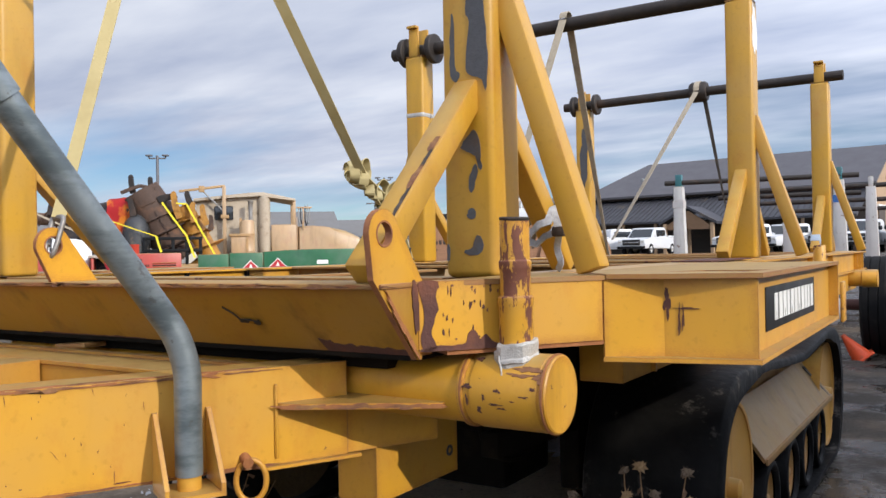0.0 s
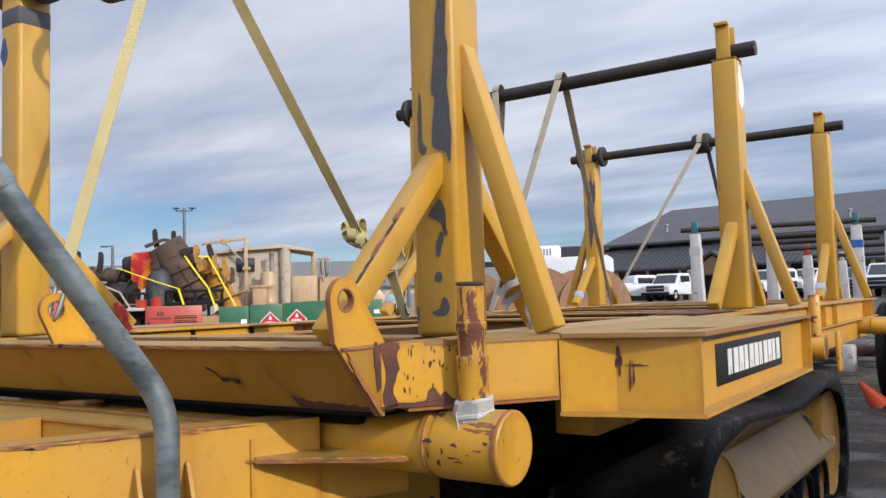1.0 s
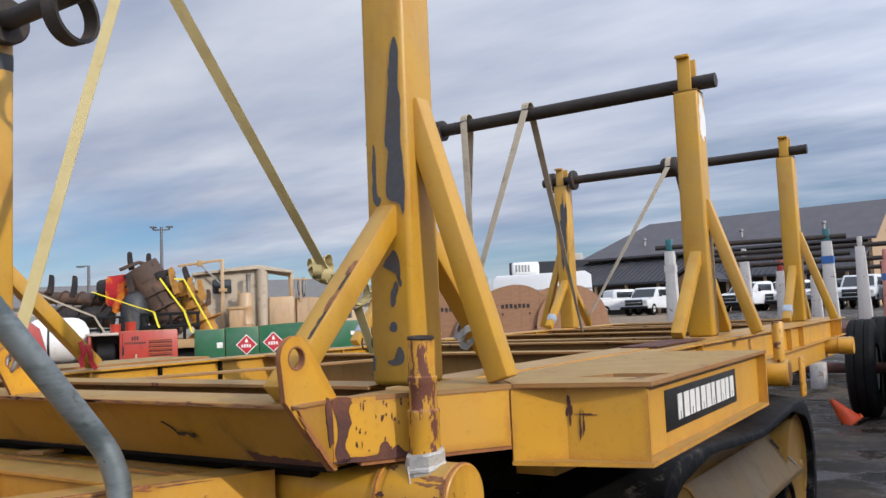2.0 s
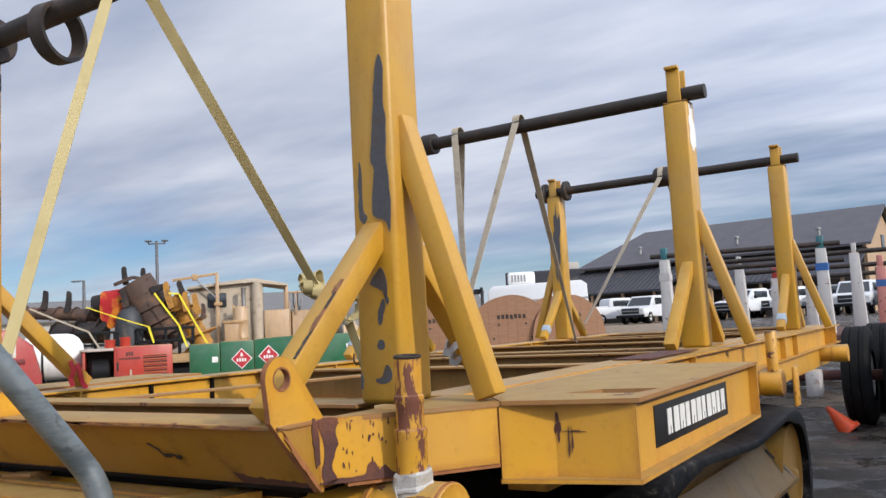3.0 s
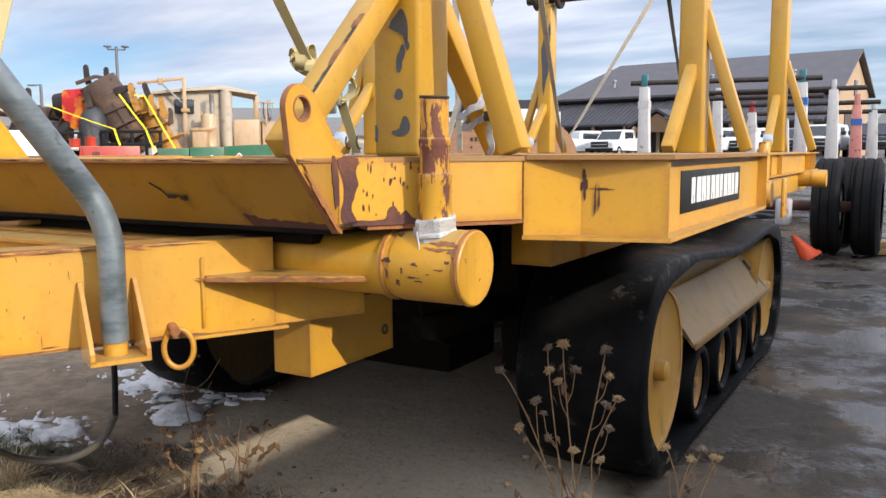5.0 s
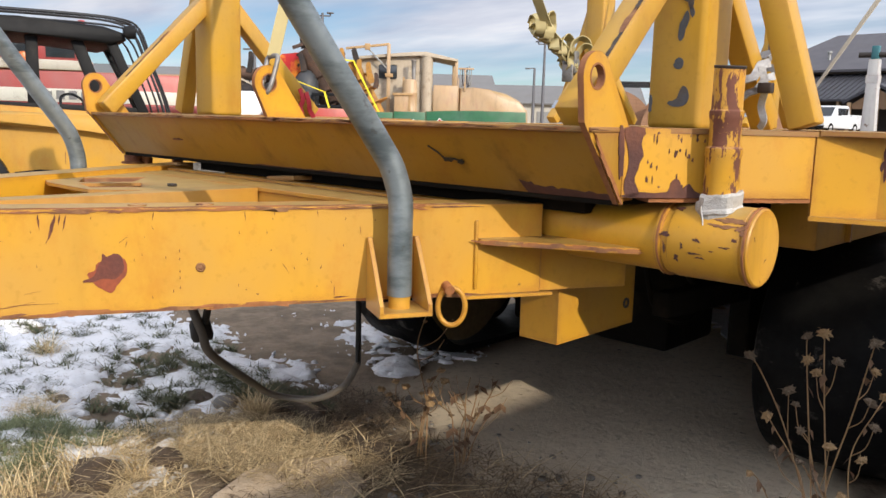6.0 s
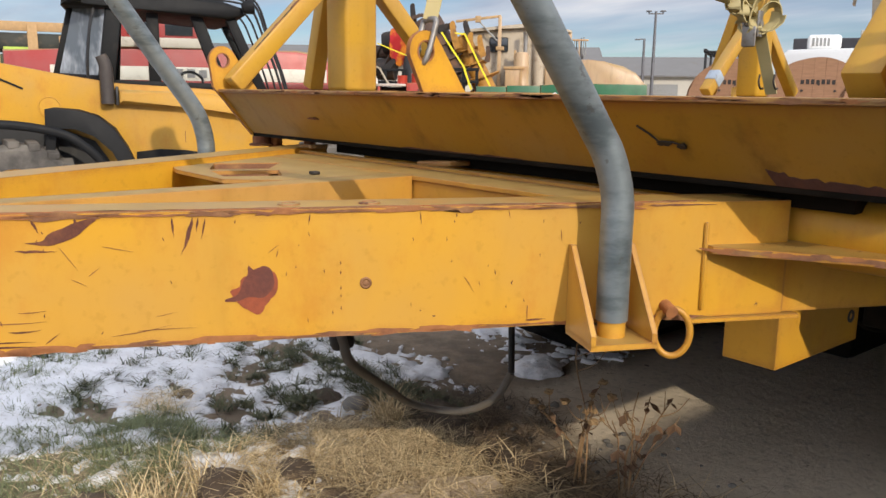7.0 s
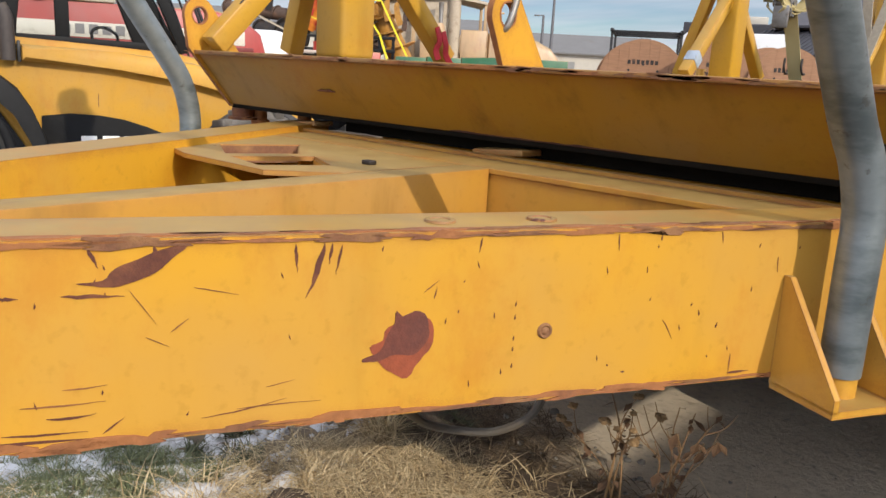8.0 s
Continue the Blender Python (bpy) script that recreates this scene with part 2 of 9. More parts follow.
M_STEEL = plain("zinc_plated_steel", (0.30, 0.29, 0.28), 0.5, 0.7, var=0.3, scale=20, dirty=0.3)
M_TAPE = plain("silver_tape", (0.50, 0.49, 0.47), 0.55, 0.15, var=0.3, scale=18, bump=0.6, dirt=(0.25, 0.24, 0.22), dirty=0.5)
M_HOSE = plain("grey_hose", (0.15, 0.135, 0.115), 0.6, var=0.3, dirty=0.4)
M_CABLE = plain("black_cable", (0.015, 0.014, 0.014), 0.6, var=0.3, dirty=0.2)


# ---- mesh helpers ----
BASE = {}


def thing(name, at, label, category, group="", kind=""):
    ob = new(name)
    ob.empty_display_size = 0.1
    ob.matrix_basis = Matrix.Translation(at)
    BASE[ob.name] = Matrix.Translation(at)
    return tagged(ob, label, category, group, kind)


def part(name, bm, material, parent, label="", smooth=40):
    """One mesh object from bm, in world coordinates, under a thing or a part (or alone, with parent None)."""
    data = bpy.data.meshes.new(name)
    bmesh.ops.recalc_face_normals(bm, faces=bm.faces)
    if smooth:
        for f in bm.faces:
            f.smooth = True
        for e in bm.edges:
            if len(e.link_faces) == 2 and e.calc_face_angle(0) > radians(smooth):
                e.smooth = False
    bm.to_mesh(data)
    bm.free()
    for m in material if isinstance(material, (list, tuple)) else (material,):
        data.materials.append(m)
    ob = new(name, data)
    if parent is not None:
        ob.parent = parent
        ob.matrix_parent_inverse = BASE.get(parent.name, Matrix()).inverted()
    if label:
        tagged(ob, label)
    return ob


def solo(name, bm, material, label, category, group="", kind="", smooth=40):
    return tagged(part(name, bm, material, None, smooth=smooth), label, category, group, kind)


def B():
    return bmesh.new()


def box(bm, lo, hi, bevel=0.0, seg=2, m=None):
    r = bmesh.ops.create_cube(bm, size=1.0)
    vs = r["verts"]
    for v in vs:
        v.co = Vector([lo[i] + (v.co[i] + 0.5) * (hi[i] - lo[i]) for i in range(3)])
    if bevel:
        es = list({e for v in vs for e in v.link_edges})
        r = bmesh.ops.bevel(bm, geom=es, offset=bevel, segments=seg, profile=0.5, affect="EDGES")
        vs = list({v for f in r["faces"] for v in f.verts} | {v for v in vs if v.is_valid})
    if m is not None:
        bmesh.ops.transform(bm, matrix=m, verts=vs)
    return bm


def frame_of(d, up=(0, 0, 1)):
    d = Vector(d).normalized()
    u = Vector(up)
    if abs(d.dot(u)) > 0.98:
        u = Vector((0, 1, 0))
    x = d.cross(u).normalized()
    return x, x.cross(d).normalized()


def beam(bm, a, b, w, h, bevel=0.0, up=(0, 0, 1)):
    """A bar of section w x h from a to b."""
    a, b = Vector(a), Vector(b)
    x, y = frame_of(b - a, up)
    d = (b - a).normalized()
    m = Matrix((x, y, d)).transposed().to_4x4()
    m.translation = a
    return box(bm, (-w / 2, -h / 2, 0), (w / 2, h / 2, (b - a).length), bevel, 2, m)


def rod(bm, a, b, r, r2=None, seg=20, cap=True):
    a, b = Vector(a), Vector(b)
    x, y = frame_of(b - a)
    r2 = r if r2 is None else r2
    rings = [[bm.verts.new(p + k * (x * math.cos(i * 2 * math.pi / seg) + y * math.sin(i * 2 * math.pi / seg))) for i in range(seg)] for p, k in ((a, r), (b, r2))]
    for i in range(seg):
        j = (i + 1) % seg
        bm.faces.new((rings[0][i], rings[0][j], rings[1][j], rings[1][i]))
    if cap:
        bm.faces.new(rings[0][::-1]), bm.faces.new(rings[1])
    return bm


def lathe(bm, a, d, profile, seg=24):
    """Turns (along, radius) points about the line from a in direction d."""
    a, d = Vector(a), Vector(d).normalized()
    x, y = frame_of(d)
    rings = []
    for s, r in profile:
        if r < 1e-5:
            rings.append([bm.verts.new(a + d * s)])
        else:
            rings.append([bm.verts.new(a + d * s + r * (x * math.cos(i * 2 * math.pi / seg) + y * math.sin(i * 2 * math.pi / seg))) for i in range(seg)])
    for p, q in zip(rings, rings[1:]):
        for i in range(seg):
            j = (i + 1) % seg
            if len(p) == 1 and len(q) == 1:
                continue
            if len(p) == 1:
                bm.faces.new((p[0], q[j], q[i]))
            elif len(q) == 1:
                bm.faces.new((p[i], p[j], q[0]))
            else:
                bm.faces.new((p[i], p[j], q[j], q[i]))
    return bm


def tube(bm, pts, r, seg=12, cap=True):
    """A round tube along a path; r is a number or one for each point."""
    pts = [Vector(p) for p in pts]
    rs = r if isinstance(r, (list, tuple)) else [r] * len(pts)
    rings, x = [], None
    for i, p in enumerate(pts):
        d = (pts[min(i + 1, len(pts) - 1)] - pts[max(i - 1, 0)]).normalized()
        if x is None:
            x, _ = frame_of(d)
        x = (x - d * x.dot(d)).normalized()
        y = x.cross(d)
        rings.append([bm.verts.new(p + rs[i] * (x * math.cos(k * 2 * math.pi / seg) + y * math.sin(k * 2 * math.pi / seg))) for k in range(seg)])
    for p, q in zip(rings, rings[1:]):
        for k in range(seg):
            j = (k + 1) % seg
            bm.faces.new((p[k], p[j], q[j], q[k]))
    if cap and seg > 2:
        bm.faces.new(rings[0][::-1]), bm.faces.new(rings[-1])
    return bm


def smooth_path(pts, n=6):
    """Catmull-Rom through pts."""
    pts = [Vector(p) for p in pts]
    ext = [pts[0] * 2 - pts[1], *pts, pts[-1] * 2 - pts[-2]]
    out = []
    for i in range(1, len(ext) - 2):
        a, b, c, d = ext[i - 1 : i + 3]
        for k in range(n):
            t = k / n
            out.append(0.5 * (2 * b + (c - a) * t + (2 * a - 5 * b + 4 * c - d) * t * t + (3 * b - a - 3 * c + d) * t**3))
    return out + [pts[-1]]


def slab(bm, outline, axis, thick, holes=(), at=0.0, seg=0):
    """A plate: a flat outline (two coordinates) pushed out along axis, from at to at + thick."""
    i = "xyz".index(axis)
    j, k = [a for a in range(3) if a != i]

    def put(p, h):
        v = [0, 0, 0]
        v[i], v[j], v[k] = h, p[0], p[1]
        return bm.verts.new(v)

    loops = [list(outline)] + [list(h) for h in holes]
    lo, hi = [], []
    edges = []
    for loop in loops:
        a, b = [put(p, at) for p in loop], [put(p, at + thick) for p in loop]
        lo.append(a), hi.append(b)
        for n in range(len(loop)):
            m = (n + 1) % len(loop)
            bm.faces.new((a[n], a[m], b[m], b[n]))
    for side in (lo, hi):
        es = []
        for loop in side:
            for n in range(len(loop)):
                es.append(bm.edges.get((loop[n], loop[(n + 1) % len(loop)])))
        bmesh.ops.triangle_fill(bm, use_beauty=True, use_dissolve=False, edges=es)
    return bm


def arc(cx, cy, r, a0, a1, n=10):
    return [(cx + r * math.cos(radians(a0 + (a1 - a0) * i / n)), cy + r * math.sin(radians(a0 + (a1 - a0) * i / n))) for i in range(n + 1)]


def ribbon(bm, pts, width, thick=0.004, side=(1, 0, 0), twist=0.0):
    """Flat webbing along a path; side is its width's direction, turned by twist degrees along the way."""
    pts = [Vector(p) for p in pts]
    rows = []
    for i, p in enumerate(pts):
        d = (pts[min(i + 1, len(pts) - 1)] - pts[max(i - 1, 0)]).normalized()
        s = Vector(side)
        s = (s - d * s.dot(d)).normalized()
        s = Matrix.Rotation(radians(twist * i / max(1, len(pts) - 1)), 3, d) @ s
        n = s.cross(d) * thick / 2
        rows.append([bm.verts.new(p + s * u * width / 2 + n * v) for u, v in ((-1, -1), (1, -1), (1, 1), (-1, 1))])
    for a, b in zip(rows, rows[1:]):
        for i in range(4):
            j = (i + 1) % 4
            bm.faces.new((a[i], a[j], b[j], b[i]))
    bm.faces.new(rows[0][::-1]), bm.faces.new(rows[-1])
    return bm


def blotch(bm, c, u, v, ru, rv, seed, lift=0.0015, rough=0.35, n=26):
    """A thin flake of uneven outline on a face: centre c, the face's own directions u and v."""
    c, u, v = Vector(c), Vector(u).normalized(), Vector(v).normalized()
    w = u.cross(v)
    ring, top = [], []
    for i in range(n):
        a = i * 2 * math.pi / n
        k = 1 + rough * 1.6 * noise.noise((math.cos(a) * 1.3 + seed * 7.1, math.sin(a) * 1.3, seed)) + rough * 0.8 * noise.noise((math.cos(a) * 4 + seed, math.sin(a) * 4, seed * 3.3))
        p = c + u * ru * k * math.cos(a) + v * rv * k * math.sin(a)
        ring.append(bm.verts.new(p - w * 0.001)), top.append(bm.verts.new(p + w * lift))
    for i in range(n):
        j = (i + 1) % n
        bm.faces.new((ring[i], ring[j], top[j], top[i]))
    bm.faces.new(top)
    return bm


def flake(bm, c, u, v, pts, lift=0.0012):
    """A thin flake of given outline on a face: corner c, the face's own directions u and v."""
    c, u, v = Vector(c), Vector(u).normalized(), Vector(v).normalized()
    w = u.cross(v)
    lo, hi = [bm.verts.new(c + u * a + v * b - w * 0.001) for a, b in pts], [bm.verts.new(c + u * a + v * b + w * lift) for a, b in pts]
    for i in range(len(pts)):
        j = (i + 1) % len(pts)
        bm.faces.new((lo[i], lo[j], hi[j], hi[i]))
    bmesh.ops.triangle_fill(bm, use_beauty=True, edges=[bm.edges.get((hi[i], hi[(i + 1) % len(hi)])) for i in range(len(hi))])
    return bm


def ragged(w, h, seed, n=16):
    """An outline that stands on a straight edge w long, with a torn upper rim about h high."""
    rnd_ = random.Random(seed)
    return [(0.0, 0.0)] + [(w * i / n, h * (0.35 + 0.65 * abs(noise.noise((i * 0.37, seed, 0))) * 2) * rnd_.uniform(0.75, 1.15)) for i in range(n + 1)] + [(w, 0.0)]


def soften(pts, n=3, jitter=0.0, seed=0):
    """The closed outline pts, rounded and slightly torn."""
    out, m = [], len(pts)
    for i in range(m):
        a, b, c, d = (Vector((*pts[(i + k) % m], 0)) for k in (-1, 0, 1, 2))
        for k in range(n):
            t = k / n
            q = 0.5 * (2 * b + (c - a) * t + (2 * a - 5 * b + 4 * c - d) * t * t + (3 * b - a - 3 * c + d) * t**3)
            out.append((q.x + jitter * noise.noise((i * 3.1 + k, seed, 0)), q.y + jitter * noise.noise((seed, i * 2.3 + k, 4))))
    return out


# ---- ground ----
def ground_material():
    n = Nodes("yard_ground", 0.85, spec=0.25)
    s = n.t.nodes.new("ShaderNodeSeparateXYZ")
    n.t.links.new(n.co, s.inputs[0])
    x, y = s.outputs[0], s.outputs[1]
    wob = n.calc("MULTIPLY", n.calc("SUBTRACT", n.noise(0.9, 5), 0.5), 1.6)
    soil = n.mix(n.noise(14, 6, 0.65), (0.13, 0.095, 0.068), (0.38, 0.295, 0.205))
    soil = n.mix(n.ramp(n.noise(60, 3), 0.55, 0.7), soil, (0.22, 0.19, 0.15))
    soil = n.mix(n.calc("MULTIPLY", n.ramp(n.noise(3.5, 5, 0.7, move=(7, 1, 0)), 0.42, 0.62), 0.5), soil, (0.075, 0.055, 0.040))
    slab_c = n.mix(n.noise(3.0, 6, 0.62), (0.50, 0.415, 0.305), (0.68, 0.585, 0.45))
    slab_c = n.mix(n.calc("MULTIPLY", n.ramp(n.noise(1.1, 6, 0.7, move=(2, 5, 0)), 0.55, 0.68), 0.35), slab_c, (0.20, 0.155, 0.115))
    slab_c = n.mix(n.ramp(n.noise(9, 6, 0.75, move=(1, 1, 0)), 0.63, 0.70), slab_c, (0.09, 0.07, 0.05))
    slab_c = n.mix(n.calc("MULTIPLY", n.ramp(n.noise(26, 4), 0.5, 0.72), 0.35), slab_c, (0.17, 0.145, 0.115))
    tar = n.mix(n.noise(38, 4, 0.7), (0.016, 0.0135, 0.011), (0.082, 0.067, 0.052))
    wet = n.ramp(n.noise(1.1, 6, 0.65), 0.44, 0.56)
    tar = n.mix(n.calc("MULTIPLY", n.ramp(n.noise(0.8, 5, 0.6, move=(4, 2, 0)), 0.48, 0.62), 0.8), tar, (0.115, 0.088, 0.062))
    tar = n.mix(n.calc("MULTIPLY", wet, 0.35), tar, (0.022, 0.019, 0.016))
    tar = n.mix(n.calc("MULTIPLY", n.ramp(n.noise(7, 6, 0.75, move=(6, 3, 0)), 0.48, 0.66), 0.6), tar, (0.018, 0.0155, 0.013))
    tar = n.mix(n.ramp(n.noise(90, 3, 0.6), 0.62, 0.70), tar, (0.20, 0.17, 0.135))
    # concrete apron under the trailer, asphalt beyond it, bare soil in front
    small = n.calc("MULTIPLY", n.calc("SUBTRACT", n.noise(5, 5), 0.5), 0.35)
    fore = n.calc("MULTIPLY", n.ramp(n.calc("ADD", x, n.calc("MULTIPLY", wob, 0.4)), -2.05, -1.85), n.ramp(n.calc("ADD", y, n.calc("ADD", small, n.calc("MULTIPLY", wob, 0.12))), 2.92, 3.06))
    edge = n.calc("MAXIMUM", n.calc("MULTIPLY", n.ramp(n.calc("ADD", y, wob), 2.75, 3.05), n.ramp(n.calc("ADD", x, n.calc("MULTIPLY", wob, 0.5)), -2.75, -2.35)), fore)
    c = n.mix(edge, soil, slab_c)
    far = n.ramp(n.calc("ADD", n.calc("ADD", n.calc("MULTIPLY", x, 1.0), n.calc("MULTIPLY", y, 0.30)), n.calc("MULTIPLY", wob, 0.5)), 0.45, 0.85)
    c = n.mix(far, c, tar)
    c = n.mix(n.calc("MULTIPLY", n.ramp(n.noise(1.7, 6, 0.65, move=(9, 0, 0)), 0.70, 0.74), far), c, (0.62, 0.63, 0.66))
    rough = n.calc("SUBTRACT", 0.85, n.calc("MULTIPLY", n.calc("MULTIPLY", wet, far), 0.62))
    n.bump(n.calc("MULTIPLY", n.calc("SUBTRACT", 1.0, n.calc("MULTIPLY", n.calc("MULTIPLY", wet, far), 0.9)), n.calc("ADD", n.noise(45, 5, 0.7), n.calc("MULTIPLY", n.noise(7, 4), 1.5))), 0.5, 0.02)
    return n.done(c, rough)


def spread(lo, hi, step, far, rate=1.35):
    a = list(np.arange(lo, hi + 1e-6, step))
    d, left, right = step, [lo], [hi]
    while left[-1] > -far:
        d *= rate
        left.append(left[-1] - d), right.append(right[-1] + d)
    return left[:0:-1] + a + right[1:]


def rise(y):
    """The yard climbs a little towards the workshop."""
    t = min(1.0, max(0.0, (y - 22) / 20))
    return 0.95 * t * t * (3 - 2 * t)


def ground_z(x, y):
    k = max(0.0, 1 - max(0.0, abs(x + 2) - 8) / 6) * max(0.0, 1 - max(0.0, abs(y - 4) - 8) / 6)
    soft = 1 / (1 + math.exp(min(50, max(-50, (y + 0.35 * math.sin(x * 2.1) - 2.5) * 6))))
    return k * (0.012 * noise.noise((x * 0.9, y * 0.9, 0)) + soft * (0.045 * noise.noise((x * 1.7, y * 1.7, 3)) + 0.018 * noise.noise((x * 7, y * 7, 5)))) - 0.008 + rise(y)


xs, ys = spread(-6.5, 1.5, 0.06, 1500), spread(0.0, 8.0, 0.06, 1500, 1.22)
verts = [(x, y, ground_z(x, y)) for y in ys for x in xs]
W = len(xs)
faces = [(j * W + i, j * W + i + 1, (j + 1) * W + i + 1, (j + 1) * W + i) for j in range(len(ys) - 1) for i in range(W - 1)]
gm = bpy.data.meshes.new("ground")
gm.from_pydata(verts, [], faces)
gm.polygons.foreach_set("use_smooth", [True] * len(faces))
gm.materials.append(ground_material())
tagged(new("ground", gm), "wet asphalt, muddy concrete and bare soil of a works yard", "ground", kind="structure")


# ---- the trailer ----
CX = -1.675


def mx(x):
    return 2 * CX - x


# near-black colour that carries the shade below the frame
M_UNDER = plain("undercarriage_shade", (0.010, 0.008, 0.006), 0.92, var=0.3, dirt=(0.030, 0.022, 0.015), dirty=0.4, spec=0.12)
trailer = thing("reel_trailer", (CX, 5.5, 0), "worn yellow steel cable reel trailer on rubber tracks", "trailer")
DECK = 1.352

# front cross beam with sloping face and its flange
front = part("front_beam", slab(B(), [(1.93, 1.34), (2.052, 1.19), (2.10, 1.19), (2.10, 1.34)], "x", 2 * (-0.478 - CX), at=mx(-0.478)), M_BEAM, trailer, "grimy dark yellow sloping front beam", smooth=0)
part("top_flange", box(B(), (mx(-0.476), 1.915, 1.3405), (-0.476, 2.115, DECK), 0.003), M_DECK, front, "dusty rust-edged top flange")
# lower flange in near black, for the shade under the beam
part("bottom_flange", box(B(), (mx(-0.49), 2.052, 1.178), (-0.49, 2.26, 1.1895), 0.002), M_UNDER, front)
part("rust_patch", flake(B(), (-0.735, 2.0515, 1.1905), (1, 0, 0), (0, -0.63, 0.776), [(0.0, 0.0), (-0.012, 0.040), (0.012, 0.033), (0.024, 0.036)] + [(0.03 + 0.215 * i / 20, 0.026 - 0.010 * i / 20 + 0.010 * noise.noise((i * 0.9, 3, 0))) for i in range(21)] + [(0.245, 0.0)]), M_RUST, front, "rust showing through the paint")
part("rust_patch", flake(B(), (-1.9, 2.0515, 1.1905), (1, 0, 0), (0, -0.63, 0.776), ragged(0.5, 0.006, 5)), M_RUST, front)
bm = B()
tube(bm, [(-0.998, 2.001 - 0.035, 1.292), (-0.975, 1.968 + 0.012, 1.276), (-0.955, 1.984, 1.262), (-0.925, 1.987, 1.262), (-0.90, 1.992, 1.256)], 0.0022, 5)
blotch(bm, (-0.943, 1.989, 1.259), (1, 0, 0), (0, -0.63, 0.776), 0.018, 0.006, 3)
blotch(bm, (-0.905, 1.993, 1.255), (1, 0, 0), (0, -0.63, 0.776), 0.010, 0.008, 8)
part("scratch", bm, M_PIPE, front, "long dark scratch in the paint")
part("scratch", blotch(B(), (-2.30, 1.988, 1.262), (1, 0, 0), (0, -0.63, 0.776), 0.03, 0.004, 9), M_RUST, front)


def lug(x, tail):
    hy, hz, r = 1.937, 1.455, 0.052
    base = [(2.074, DECK)] + arc(hy, hz, r, 28, 196, 14)
    base += [(1.897, 1.36), (2.047, 1.182), (2.066, 1.182)] if tail else [(1.93, DECK)]
    hole = arc(hy, hz, 0.0255, 0, -340, 17)
    bm = slab(B(), base, "x", 0.015, [hole], at=x - 0.0075)
    bmesh.ops.recalc_face_normals(bm, faces=bm.faces)
    for f in bm.faces:
        f.material_index = 0 if abs(f.normal.x) > 0.5 else 1
    return bm


for x, tail in ((-0.489, True), (-1.656, False), (mx(-0.489), True)):
    lg = part("lifting_lug", lug(x, tail), (M_YEL, M_RUSTY), trailer, "pierced lug with a rusty rim", smooth=25)
    bm = B()
    lathe(bm, (x - 0.0085, 1.937, 1.455), (1, 0, 0), [(0, 0.0245), (0, 0.0285), (0.017, 0.0285), (0.017, 0.0245), (0, 0.0245)], 20)
    part("rim", bm, M_RUSTY, lg)
part("rust_patch", blotch(B(), (-0.4765, 2.040, 1.30), (0, 1, 0.10), (0, -0.10, 1), 0.014, 0.060, 12, rough=0.3), M_RUST, trailer, "bare primer beside the lug")
part("rust_patch", blotch(B(), (-0.4765, 1.985, 1.265), (0, 0.63, -0.776), (0, 0.776, 0.63), 0.09, 0.006, 13, rough=0.6), M_RUSTY, trailer)


rnd = random.Random(31)
for i in range(34):
    x = mx(-0.476) + 2 * (-0.476 - CX) * (i + rnd.random()) / 34
    part("rusty_edge", blotch(B(), (x, 1.9148, 1.3465), (1, 0, 0), (0, 0, 1), rnd.uniform(0.02, 0.06), rnd.uniform(0.002, 0.0042), 600 + i, lift=0.0008, rough=0.8), M_EDGE if i % 4 else M_RUSTY, front)


def prism(pts, z0, z1, holes=()):
    return slab(B(), pts, "z", z1 - z0, holes, at=z0)


